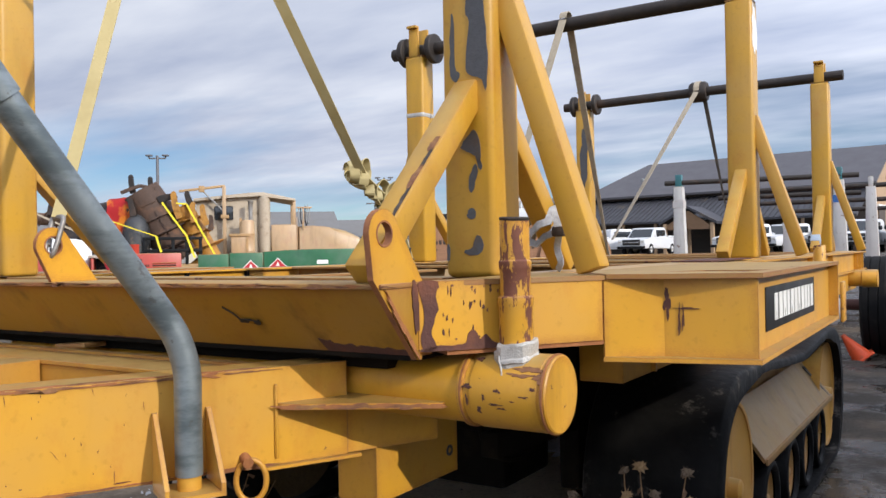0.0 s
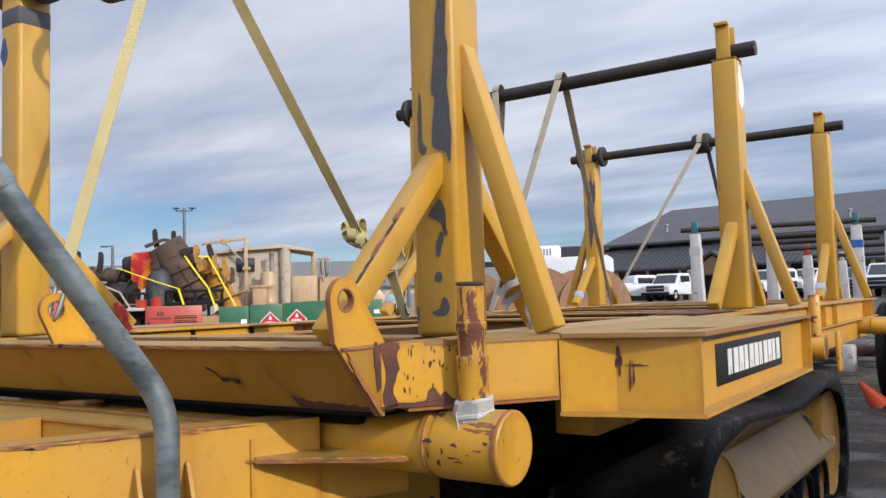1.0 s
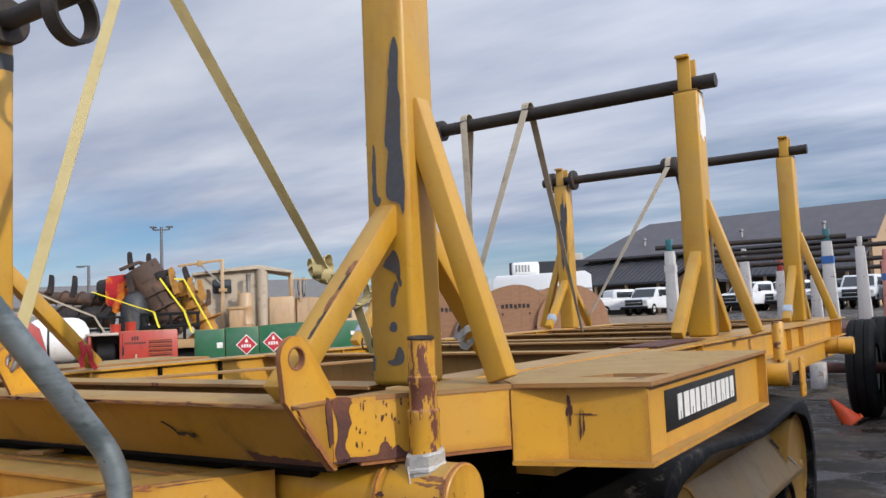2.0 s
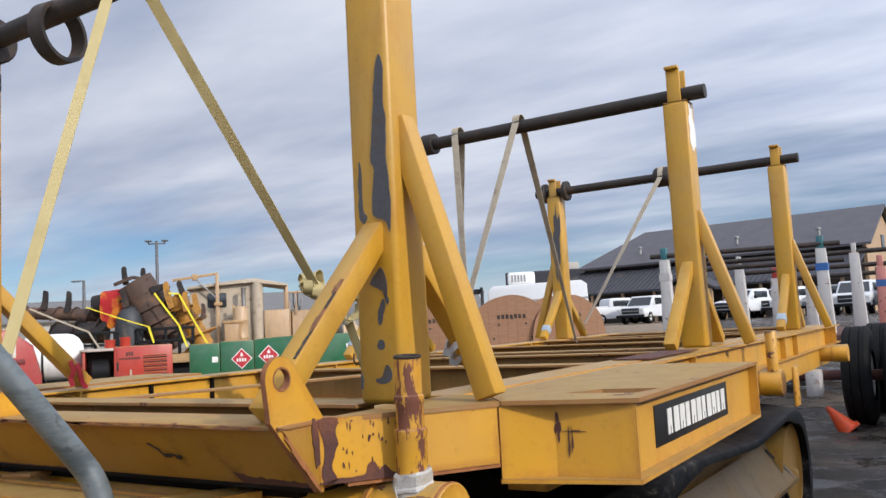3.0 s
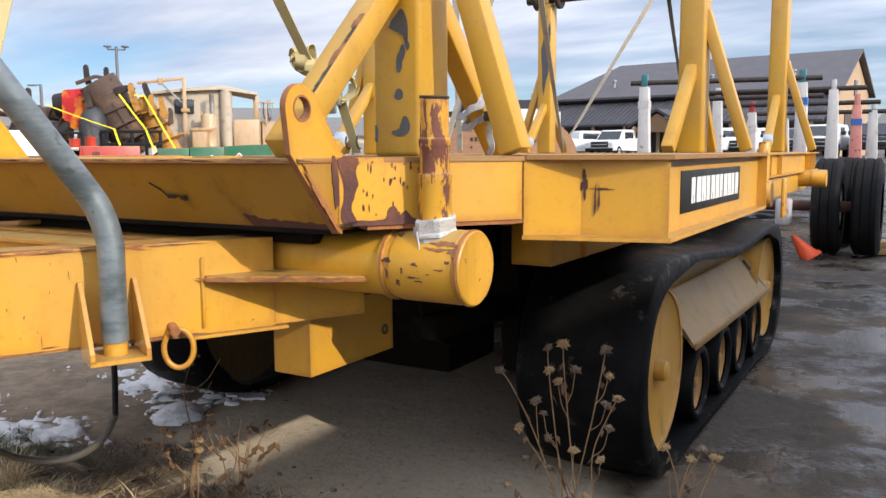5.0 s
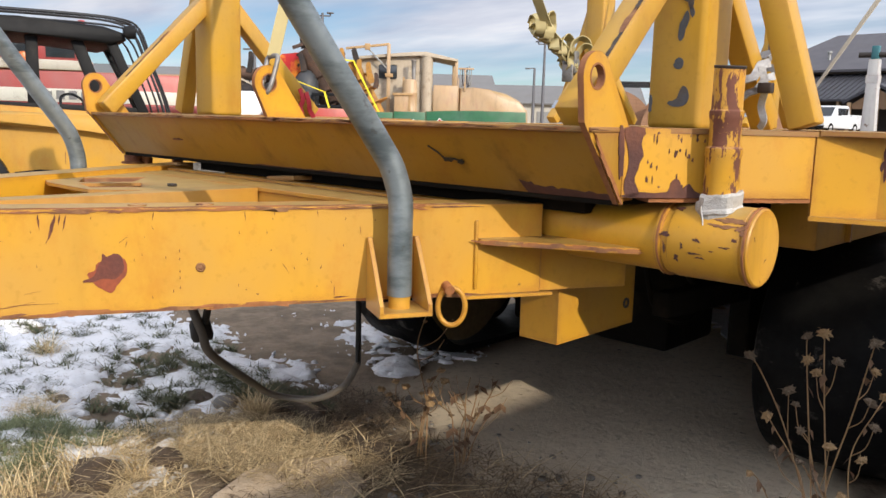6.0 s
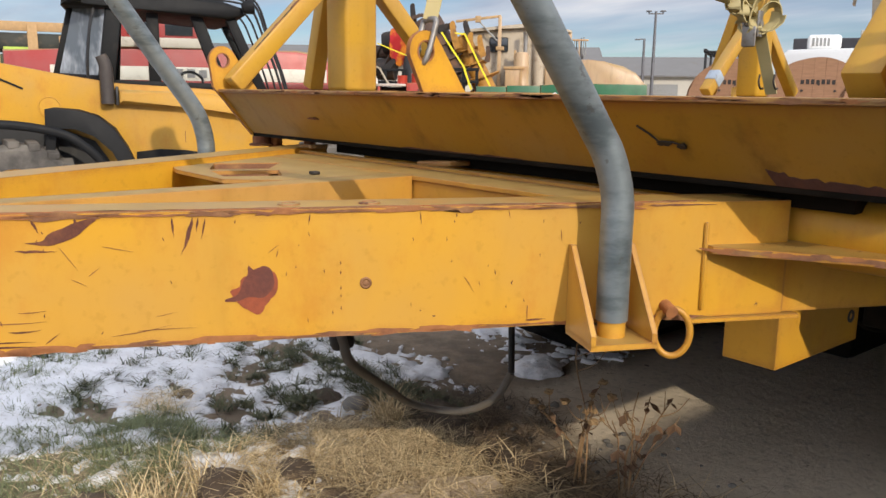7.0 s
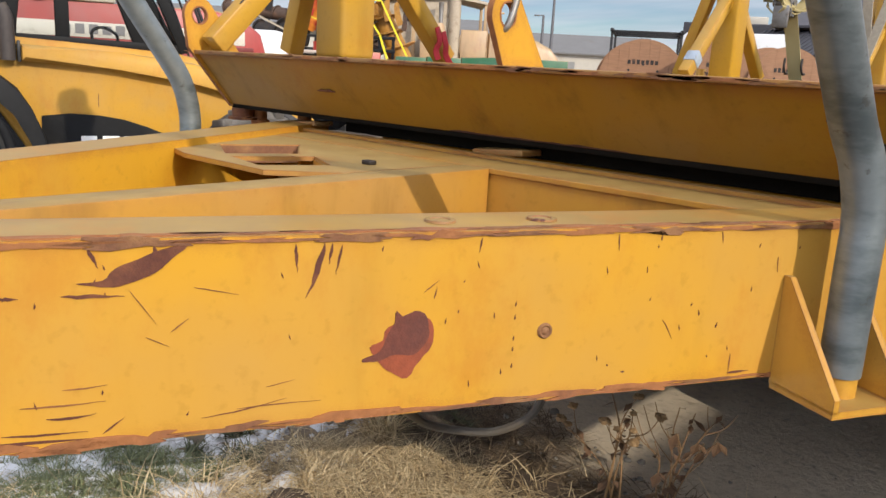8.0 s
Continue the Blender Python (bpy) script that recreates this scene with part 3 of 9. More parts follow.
def corner_set(f, side):
    """The bevelled corner and the outrigger box; f mirrors x."""
    P = lambda *pts: [(f(x), y) for x, y in pts]
    ch = part("corner_plate", prism(P((-0.476, 2.048), (-0.206, 2.43), (-0.226, 2.444), (-0.496, 2.062)), 1.198, DECK), M_CORNER, trailer, "chipped and rusty yellow corner plate", smooth=0)
    if side > 0:
        def on_plate(o, label="", mat=M_RUST, lift=0.0012):
            # o: metres along the plate and heights
            return part("rust_patch", flake(B(), (-0.476 + 0.0006, 2.048 - 0.0005, 0), (0.577, 0.817, 0), (0, 0, 1), o, lift), mat, ch, label)

        on_plate(soften([(0.000, 1.350), (0.046, 1.350), (0.040, 1.318), (0.046, 1.290), (0.034, 1.262), (0.030, 1.235), (0.040, 1.205), (0.012, 1.199), (0.004, 1.225), (0.012, 1.262), (0.010, 1.30)], 3, 0.005, 3), "bare primer beside the lug")
        on_plate(soften([(0.006, 1.1995), (0.25, 1.1995), (0.235, 1.212), (0.205, 1.206), (0.176, 1.214), (0.160, 1.232), (0.146, 1.218), (0.134, 1.240), (0.118, 1.236), (0.110, 1.214), (0.080, 1.209), (0.040, 1.211)], 3, 0.004, 5), "rust eating up from the lower edge")
        on_plate(soften([(0.205, 1.350), (0.235, 1.350), (0.236, 1.300), (0.232, 1.24), (0.238, 1.205), (0.214, 1.202), (0.212, 1.25), (0.206, 1.29)], 3, 0.006, 6), "rust behind the stub pipe")
        on_plate(soften([(0.262, 1.350), (0.46, 1.350), (0.455, 1.343), (0.40, 1.345), (0.33, 1.342), (0.29, 1.346)], 2, 0.003, 7))
        for k_ in range(26):
            rr = random.Random(500 + k_)
            c_ = (rr.uniform(0.055, 0.20), rr.uniform(1.222, 1.347))
            o_ = []
            w_, h_ = rr.uniform(0.001, 0.0035), rr.uniform(0.0025, 0.010)
            for j_ in range(7):
                a_ = j_ * 0.8976
                o_.append((c_[0] + w_ * rr.uniform(0.4, 1.5) * math.cos(a_), c_[1] + h_ * rr.uniform(0.3, 1.5) * math.sin(a_)))
            on_plate(o_, mat=M_RUST if k_ % 3 else M_EDGE)
    part("bottom_lip", prism(P((-0.44, 2.105), (-0.206, 2.436), (-0.30, 2.50), (-0.53, 2.17)), 1.188, 1.1975), M_RUSTY, ch, "ragged rusty lower edge")
    part("corner_top", prism(P((-0.475, 2.242), (-0.345, 2.228), (-0.198, 2.437), (-0.36, 2.62), (-0.475, 2.62)), DECK - 0.011, DECK + 0.001), M_DECK, ch)
    part("corner_top", prism(P((-0.475, 2.056), (-0.345, 2.226), (-0.475, 2.240)), DECK - 0.011, DECK + 0.001), M_DECK, ch)
    bx = part("outrigger_top", prism(P((-0.196, 2.432), (0.140, 2.524), (0.136, 3.86), (-0.358, 3.86), (-0.358, 2.63)), 1.3435, DECK + 0.003, [P((-0.115, 2.635), (0.085, 2.665), (0.105, 2.79), (-0.05, 2.76))]), M_DECK, trailer, "dusty dented top plate of the side box", smooth=0)
    part("outrigger_bottom", prism(P((-0.206, 2.430), (0.136, 2.520), (0.133, 3.86), (-0.30, 3.86)), 1.147, 1.158), M_YEL, bx, smooth=0)
    part("outrigger_web", prism(P((-0.204, 2.434), (-0.082, 2.506), (0.127, 2.532), (0.126, 2.546), (-0.086, 2.519), (-0.212, 2.444)), 1.158, 1.3435), M_YEL, bx, "mustard yellow web plate", smooth=0)
    part("outrigger_side", prism(P((0.088, 2.5430), (0.1005, 2.5445), (0.1005, 3.849), (0.088, 3.849)), 1.1585, 1.343), M_YEL, bx, smooth=0)
    part("end_plate", prism(P((-0.30, 3.85), (0.132, 3.85), (0.132, 3.862), (-0.30, 3.862)), 1.1585, 1.343), M_YEL, bx, smooth=0)
    return bx


obox = corner_set(lambda x: x, 1)
corner_set(mx, -1)
# dark maker's plate with pale letter shapes, drawn as bars
plate = part("name_plate", box(B(), (0.1008, 2.735, 1.200), (0.1032, 3.50, 1.312), 0.001), M_BLACK, obox, "black name plate with white letter bars")
for i in range(11):
    y0 = 2.84 + i * 0.0575
    z0, z1 = 1.222, 1.292
    w_ = 0.046 if i % 3 else 0.038
    o = [(y0, z0), (y0 + w_, z0), (y0 + w_, z1), (y0, z1)] if i % 2 else [(y0, z0), (y0 + 0.017, z0), (y0 + 0.017, z0 + 0.022), (y0 + 0.026, z0 + 0.022), (y0 + 0.026, z0), (y0 + w_, z0), (y0 + w_, z1), (y0, z1)]
    part("letter_bar", slab(B(), o, "x", 0.002, at=0.1032), M_WHITE, plate, smooth=0)
for c, ru, rv, s in (((-0.075, 1.285), 0.007, 0.030, 21), ((-0.047, 1.245), 0.0025, 0.032, 22), ((-0.030, 1.272), 0.026, 0.0022, 23), ((-0.038, 1.252), 0.002, 0.026, 24)):
    part("rust_patch", blotch(B(), (c[0], 2.506 + 0.1244 * (c[0] + 0.082) - 0.0006, c[1]), (0.9924, 0.1235, 0), (0, 0, 1), ru, rv, s, rough=0.6), M_RUST, obox)

# corner stub pipes with a wrap of silver tape
def stub(x, y, z0, z1, worn=M_STUB):
    bm = B()
    lathe(bm, (x, y, z0), (0, 0, 1), [(0, 0.030), (0, 0.038), (z1 - z0 - 0.19, 0.038), (z1 - z0 - 0.185, 0.040), (z1 - z0 - 0.17, 0.040), (z1 - z0 - 0.165, 0.034), (z1 - z0 - 0.11, 0.034), (z1 - z0 - 0.106, 0.0365), (z1 - z0 - 0.09, 0.0365), (z1 - z0 - 0.086, 0.033), (z1 - z0, 0.033), (z1 - z0 + 0.001, 0.027), (z1 - z0 - 0.06, 0.027), (z1 - z0 - 0.06, 0.0)], 24)
    sp = part("stub_pipe", bm, worn, trailer, "rusty yellow upright stub pipe")
    part("pipe_mouth", lathe(B(), (x, y, z1 + 0.0012), (0.06, -0.05, 1), [(0, 0.026), (0, 0.0335), (0.005, 0.0345), (0.007, 0.032), (0.004, 0.027), (0, 0.026)], 20), M_PIPE, sp, "dark ragged pipe mouth")
    return sp


st = stub(-0.318, 2.20, 1.185, 1.482)
bm = lathe(B(), (-0.316, 2.201, 1.150), (0, 0, 1), [(0.0, 0.030), (-0.002, 0.040), (0.004, 0.043), (0.020, 0.0425), (0.024, 0.046), (0.030, 0.0455), (0.034, 0.043), (0.048, 0.044), (0.060, 0.045), (0.066, 0.043), (0.066, 0.034)], 22)
for v in bm.verts:
    an = math.atan2(v.co.y - 2.201, v.co.x + 0.316)
    k = 1 + 0.07 * math.cos(5 * an + v.co.z * 30) + 0.10 * noise.noise((v.co.x * 40, v.co.y * 40, v.co.z * 30))
    v.co = Vector((-0.316 + (v.co.x + 0.316) * k, 2.201 + (v.co.y - 2.201) * k, v.co.z + 0.006 * math.sin(an + 0.6) + 0.004 * noise.noise((v.co.x * 60, v.co.y * 60, 2))))
part("tape_wrap", bm, M_TAPE, st, "crumpled silver tape", smooth=22)
part("tape_tail", ribbon(B(), smooth_path([(-0.352, 2.176, 1.196), (-0.350, 2.168, 1.178), (-0.342, 2.164, 1.160), (-0.336, 2.160, 1.140)], 4), 0.030, 0.003, (0.8, -0.6, 0), 20), M_TAPE, st)

# cross members and side rails of the deck
for x in (-0.40, mx(-0.40)):
    s = 1 if x > CX else -1
    o = [(x - 0.05 * s, 1.16), (x + 0.05 * s, 1.16), (x + 0.05 * s, 1.172), (x + 0.012 * s, 1.172), (x + 0.012 * s, 1.332), (x + 0.05 * s, 1.332), (x + 0.05 * s, 1.344), (x - 0.05 * s, 1.344)]
    rail = part("side_rail", slab(B(), [(a, b) for a, b in o], "y", 10.1 - 2.64, at=2.64), M_YEL, trailer, "yellow channel side rail", smooth=0)
    for y in (4.3, 4.75, 6.6, 7.1, 7.6, 9.3, 9.55, 9.8):
        part("stiffener", box(B(), (min(x + 0.013 * s, x + 0.048 * s), y, 1.1725), (max(x + 0.013 * s, x + 0.048 * s), y + 0.012, 1.3315)), M_YEL, rail, smooth=0)
for i, (y, w) in enumerate(((2.467, 0.15), (4.10, 0.13), (5.07, 0.12), (5.55, 0.16), (6.70, 0.12), (7.95, 0.12), (8.56, 0.17), (9.6, 0.12), (10.02, 0.14))):
    bm = B()
    box(bm, (mx(-0.64), y - w / 2, 1.336), (-0.64, y + w / 2, 1.3475), 0.002)
    box(bm, (mx(-0.64), y - 0.008, 1.19), (-0.64, y + 0.008, 1.336))
    box(bm, (mx(-0.64), y - w / 2, 1.178), (-0.64, y + w / 2, 1.19))
    part("cross_member", bm, M_DECK, trailer, "dusty rust-brown cross member", smooth=0)
# stringers under the posts, with wide dusty flanges and stiffened webs
for x, s in ((-0.60, 1), (mx(-0.60), -1)):
    bm = B()
    box(bm, (min(x - 0.035 * s, x + 0.14 * s), 2.645, 1.337), (max(x - 0.035 * s, x + 0.14 * s), 10.09, 1.3483), 0.002)
    box(bm, (min(x - 0.008 * s, x + 0.004 * s), 2.645, 1.178), (max(x - 0.008 * s, x + 0.004 * s), 10.09, 1.337))
    strg = part("stringer", bm, M_YEL, trailer, "yellow stringer with a dusty flange", smooth=0)
    for y in (2.9, 3.30, 3.70, 4.5, 4.75, 6.0, 6.4, 7.2, 7.6, 9.1):
        # those at 3.30 and 3.70 have cast shade put into their colour
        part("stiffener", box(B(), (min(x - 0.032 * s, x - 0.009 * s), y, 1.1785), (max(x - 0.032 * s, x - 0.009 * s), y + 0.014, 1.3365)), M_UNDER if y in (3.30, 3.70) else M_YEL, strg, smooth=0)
# diagonal flats in the front bay
for x0, x1 in ((-0.70, -1.62), (mx(-0.70), mx(-1.62))):
    part("diagonal_flat", beam(B(), (x0, 2.56, 1.30), (x1, 4.02, 1.325), 0.075, 0.012, 0.002), M_DECK, trailer, "dusty diagonal flat bar", smooth=0)
part("grating", box(B(), (-0.60, 4.25, 1.350), (-0.42, 5.05, 1.356)), M_RUST, trailer, "rusty expanded metal strip", smooth=0)

# posts with their three braces
PY = (2.467, 5.50, 8.56)
M_BTAPE = plain("pale_blue_tape", (0.36, 0.43, 0.52), 0.5, var=0.4, scale=25, bump=0.5, dirty=0.3)
M_SCAR = plain("dark_brown_scar", (0.045, 0.035, 0.03), 0.75, var=0.5, scale=30, bump=0.3, dirt=(0.16, 0.12, 0.09), dirty=0.6)
POSTS = {}
for row, y in enumerate(PY):
    for x, out in ((-0.55, 1), (mx(-0.55), -1)):
        h = 0.075
        post = part("post", box(B(), (x - h, y - h, DECK - 0.004), (x + h, y + h, 2.855 if row != 1 else 2.825), 0.018, 3), M_POST, trailer, "square yellow post with scraped paint")
        part("post_cap", box(B(), (x - h + 0.004, y - h + 0.004, 2.8255 if row == 1 else 2.8555), (x + h - 0.004, y + h - 0.004, 2.832 if row == 1 else 2.862)), M_DECK, post)
        for k in (-1, 1):
            bm = B()
            box(bm, (x - 0.04, y + k * 0.062 - 0.009, 2.70), (x + 0.04, y + k * 0.062 + 0.009, 3.045), 0.003)
            if k < 0:
                box(bm, (x - 0.04, y - 0.10, 3.026), (x + 0.04, y - 0.071, 3.045), 0.003)
            part("shaft_keeper", bm, M_POST, post)
        for dx, dy, ln in ((0, -1, 0.505), (0, 1, 0.50), (out, 0, 0.302)):
            top = 1.835 if dy else 2.155
            a = Vector((x + dx * ln, y + dy * ln, DECK + 0.03))
            b = Vector((x + dx * 0.055, y + dy * 0.055, top))
            d = (b - a).normalized()
            bm = beam(B(), a - d * 0.02, b, 0.066, 0.066, 0.007, up=(dx, dy, 0.3))
            # cut level with the deck
            bmesh.ops.bisect_plane(bm, geom=bm.verts[:] + bm.edges[:] + bm.faces[:], plane_co=(0, 0, DECK + 0.001), plane_no=(0, 0, -1), clear_outer=True)
            bmesh.ops.holes_fill(bm, edges=[e for e in bm.edges if e.is_boundary])
            br = part("brace", bm, M_POST, post)
            if dy == -1 and (row == 2 or (row == 1 and out < 0)):
                part("tape_band", beam(B(), a.lerp(b, 0.10), a.lerp(b, 0.22), 0.076, 0.076, 0.008, up=(dx, dy, 0.3)), M_BTAPE, br, "pale blue tape round the brace")
            if row == 0 and dy == -1:
                up = Vector((1, 0, 0)).cross(d)
                for i, (t0, t1, w0) in enumerate(((0.20, 0.35, 0.011), (0.34, 0.47, 0.015), (0.46, 0.56, 0.012), (0.55, 0.63, 0.020))):
                    ln_ = (b - a).length
                    o_ = [(0.0, ln_ * t0), (0.0, ln_ * t1)] + [(-w0 * (0.65 + 0.7 * abs(noise.noise((k_ * 0.9, i, 2)))) , ln_ * (t1 + (t0 - t1) * k_ / 9)) for k_ in range(10)]
                    part("bared_patch", flake(B(), a + Vector((0.0275, 0, 0)) + up * 0.0335, (1, 0, 0), d, o_, 0.001), M_EDGE if i % 2 else M_SCAR, br, "paint scraped to rusty steel along the edge")
        POSTS[row, out] = post
# bared steel on the near front post
p = POSTS[0, 1]
yf = PY[0] - 0.075
for sd, (lf, o_) in enumerate((
    (0.002, [(-0.501, 2.334), (-0.491, 2.291), (-0.496, 2.194), (-0.489, 2.144), (-0.494, 2.048), (-0.487, 1.948), (-0.487, 1.853), (-0.495, 1.824), (-0.503, 1.853), (-0.546, 1.874), (-0.548, 1.926), (-0.538, 2.006), (-0.549, 2.040), (-0.533, 2.168), (-0.524, 2.265), (-0.514, 2.313)]),
    (0.0015, [(-0.592, 2.033), (-0.583, 2.004), (-0.583, 1.898), (-0.568, 1.877), (-0.581, 1.855), (-0.596, 1.875), (-0.598, 1.932)]),
    (0.0015, [(-0.530, 1.728), (-0.514, 1.70), (-0.511, 1.655), (-0.520, 1.642), (-0.528, 1.66), (-0.550, 1.672), (-0.570, 1.684), (-0.552, 1.708)]),
    (0.0015, [(-0.515, 1.652), (-0.507, 1.635), (-0.512, 1.622), (-0.520, 1.635)]),
    (0.0015, [(-0.526, 1.640), (-0.520, 1.618), (-0.528, 1.598), (-0.532, 1.574), (-0.544, 1.568), (-0.548, 1.588), (-0.539, 1.622)]),
    (0.0015, [(-0.546, 1.526), (-0.532, 1.524), (-0.528, 1.506), (-0.542, 1.498), (-0.554, 1.508)]),
    (0.0015, [(-0.528, 1.456), (-0.512, 1.450), (-0.508, 1.424), (-0.520, 1.408), (-0.548, 1.406), (-0.566, 1.416), (-0.540, 1.428)]),
    (0.0015, [(-0.616, 1.435), (-0.608, 1.425), (-0.610, 1.395), (-0.617, 1.395)]),
    (0.0015, [(-0.575, 2.73), (-0.545, 2.71), (-0.540, 2.62), (-0.556, 2.53), (-0.578, 2.56)]))):
    part("bared_patch", flake(B(), (0, yf, 0), (1, 0, 0), (0, 0, 1), soften(o_, 3, 0.004, sd), lift=lf), M_PEEL, p, "dark steel bared under flaking paint")
p = POSTS[2, -1]
part("bared_patch", blotch(B(), (mx(-0.55) + 0.02, PY[2] - 0.075, 2.4), (1, 0, 0), (0, 0, 1), 0.045, 0.33, 51, rough=0.4), M_PEEL, p)
# white flake painted for the sun's glare on the post's side
part("glare_patch", blotch(B(), (-0.475, PY[1] - 0.01, 2.66), (0, 1, 0), (0, 0, 1), 0.05, 0.14, 52, rough=0.4), M_WHITE, POSTS[1, 1], "white glare painted near the top")
part("tape_band", box(B(), (mx(-0.55) - 0.077, PY[1] - 0.077, 2.38), (mx(-0.55) + 0.077, PY[1] + 0.077, 2.43), 0.018, 3), M_TAPE, POSTS[1, -1], "pale tape band")
part("blue_mark", blotch(B(), (mx(-0.55) - 0.045, PY[0] - 0.075, 2.60), (1, 0, 0), (0, 0, 1), 0.028, 0.06, 53, rough=0.2), plain("blue_paint", (0.03, 0.07, 0.17), 0.5), POSTS[0, -1], "dark blue painted mark")
part("bared_patch", box(B(), (mx(-0.55) - 0.0765, PY[0] - 0.0765, 2.70), (mx(-0.55) + 0.0765, PY[0] + 0.0765, 2.80), 0.018, 3), M_PEEL, POSTS[0, -1])

# pivot cylinder across the front
cyl = B()
lathe(cyl, (-2.25, 2.222, 1.10), (1, 0, 0), [(0, 0), (0, 0.080), (1.82, 0.080), (1.82, 0)], 32)
cyl = part("pivot_tube", cyl, M_YEL, trailer, "thick yellow pivot tube")
bm = B()
lathe(bm, (-0.438, 2.222, 1.10), (1, 0, 0), [(0, 0.081), (0, 0.088), (0.012, 0.088), (0.014, 0.082), (0.03, 0.082), (0.032, 0.086), (0.034, 0.0865), (0.196, 0.0865), (0.20, 0.083), (0.203, 0.083), (0.205, 0.0865), (0.214, 0.0865), (0.217, 0.083), (0.217, 0.0)], 36)
part("sleeve", bm, M_SLEEVE, cyl, "chipped end sleeve with rusty bands")
for s in (0.0055, 0.205):
    bm = lathe(B(), (-0.438 + s, 2.222, 1.10), (1, 0, 0), [(0, 0.085), (0, 0.0888), (0.005, 0.0888), (0.005, 0.085)], 36)
    part("weld_bead", bm, M_RUSTY, cyl)
# scuffs round the near sleeve: place along it, angle above the level, half length, half height
for i, (x, a, ru, rv) in enumerate(((-0.262, 42, 0.030, 0.007), (-0.285, 33, 0.026, 0.004), (-0.240, 30, 0.014, 0.010), (-0.395, 58, 0.011, 0.005), (-0.412, 12, 0.010, 0.006), (-0.335, 8, 0.007, 0.005), (-0.345, -12, 0.017, 0.0022), (-0.385, -22, 0.005, 0.007), (-0.30, -6, 0.006, 0.0016), (-0.27, 2, 0.008, 0.0018), (-0.37, -4, 0.003, 0.006), (-0.325, -18, 0.009, 0.002), (-0.412, -8, 0.003, 0.010), (-0.25, 14, 0.006, 0.004))):
    c, sn = math.cos(radians(a)), math.sin(radians(a))
    part("rust_patch", blotch(B(), (x, 2.222 - 0.0869 * c, 1.10 + 0.0869 * sn), (1, 0, 0), (0, sn, c), ru, rv, 640 + i, lift=0.0006, rough=0.8), M_EDGE if i < 3 else M_RUST, cyl)

# draw bar: two beams that meet ahead, a middle bar and a cross channel
FACE0, FACE1 = Vector((-1.345, 0.89, 0)), Vector((-0.775, 2.04, 0))
BD = (FACE1 - FACE0).normalized()
BN = Vector((BD.y, -BD.x, 0))


def on_bar(s, z, out=0.0):
    """A point on the near beam's outer face, s metres along from its fore end."""
    p = FACE0 + BD * s + BN * out
    return Vector((p.x, p.y, z))


def bar_beam(f):
    bm = B()
    a0, b0 = FACE0 - BD * 0.95, FACE1 + BD * 0.085
    prof = [(0, 0.935), (0, 1.158), (-0.115, 1.158), (-0.115, 0.935)]
    rows = []
    for p in (a0, b0):
        rows.append([bm.verts.new((f((p + BN * u).x), (p + BN * u).y, z)) for u, z in prof])
    k = len(prof)
    for i in range(k):
        bm.faces.new((rows[0][i], rows[0][(i + 1) % k], rows[1][(i + 1) % k], rows[1][i]))
    bm.faces.new(rows[0]), bm.faces.new(rows[1][::-1])
    return bm


near = part("drawbar_beam", bar_beam(lambda x: x), M_YEL, trailer, "yellow channel drawbar beam with rust chips", smooth=0)
farb = part("drawbar_beam", bar_beam(mx), M_YEL, trailer, "yellow channel drawbar beam with rust chips", smooth=0)
mid = B()
box(mid, (CX - 0.02, -0.05, 0.95), (CX + 0.055, 1.875, 1.142), 0.004)
part("centre_bar", mid, M_CHAN, trailer)
cc = B()
box(cc, (mx(-0.95), 1.875, 1.130), (-0.95, 2.06, 1.142), 0.002)
box(cc, (mx(-0.93), 1.880, 0.95), (-0.93, 1.892, 1.130))
box(cc, (mx(-0.86), 2.01, 1.1421), (-0.86, 2.04, 1.150))
part("cross_channel", cc, M_CHAN, trailer, "dusty cross channel behind the drawbar", smooth=0)
# black plate added to stand for the shade in the gap under the beam
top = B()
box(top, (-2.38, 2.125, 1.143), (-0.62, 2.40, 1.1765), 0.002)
part("gap_shade_plate", top, M_UNDER, trailer)
for x0, y0, w, d in ((-1.81, 2.035, 0.15, 0.075), (-2.58, 2.06, 0.14, 0.07)):
    bm = box(B(), (x0, y0, 1.143), (x0 + w, y0 + d, 1.158), 0.004)
    bmesh.ops.rotate(bm, verts=bm.verts, cent=(x0, y0, 1.15), matrix=Matrix.Rotation(radians(-4), 3, "Y"))
    part("welded_pad", bm, M_DECK, trailer, "bent dusty steel pad")
for x, y in ((-2.80, 2.12), (-2.62, 2.16)):
    part("support_pin", lathe(B(), (x, y, 1.13), (0, 0, 1), [(0, 0), (0, 0.03), (0.012, 0.03), (0.014, 0.022), (0.055, 0.022), (0.055, 0)], 16), M_RUSTY, trailer)
M_SCAR = plain("brown_scar", (0.17, 0.06, 0.03), 0.8, var=0.5, scale=24, bump=0.3, dirt=(0.30, 0.13, 0.04), dirty=0.7)
M_REDD = plain("dull_red_primer", (0.155, 0.045, 0.030), 0.8, var=0.4, scale=24, bump=0.3, dirt=(0.085, 0.035, 0.03), dirty=0.6)
M_REDR = plain("red_primer", (0.30, 0.07, 0.03), 0.8, var=0.35, scale=20, bump=0.3, dirt=(0.16, 0.05, 0.03), dirty=0.5)
part("support_pin", lathe(B(), (-2.83, 2.075, 1.142), (0, 0, 1), [(0, 0), (0, 0.048), (0.008, 0.048), (0.010, 0.036), (0.035, 0.036), (0.035, 0)], 20), M_SCAR, trailer, "brown bearing stub under the front beam")
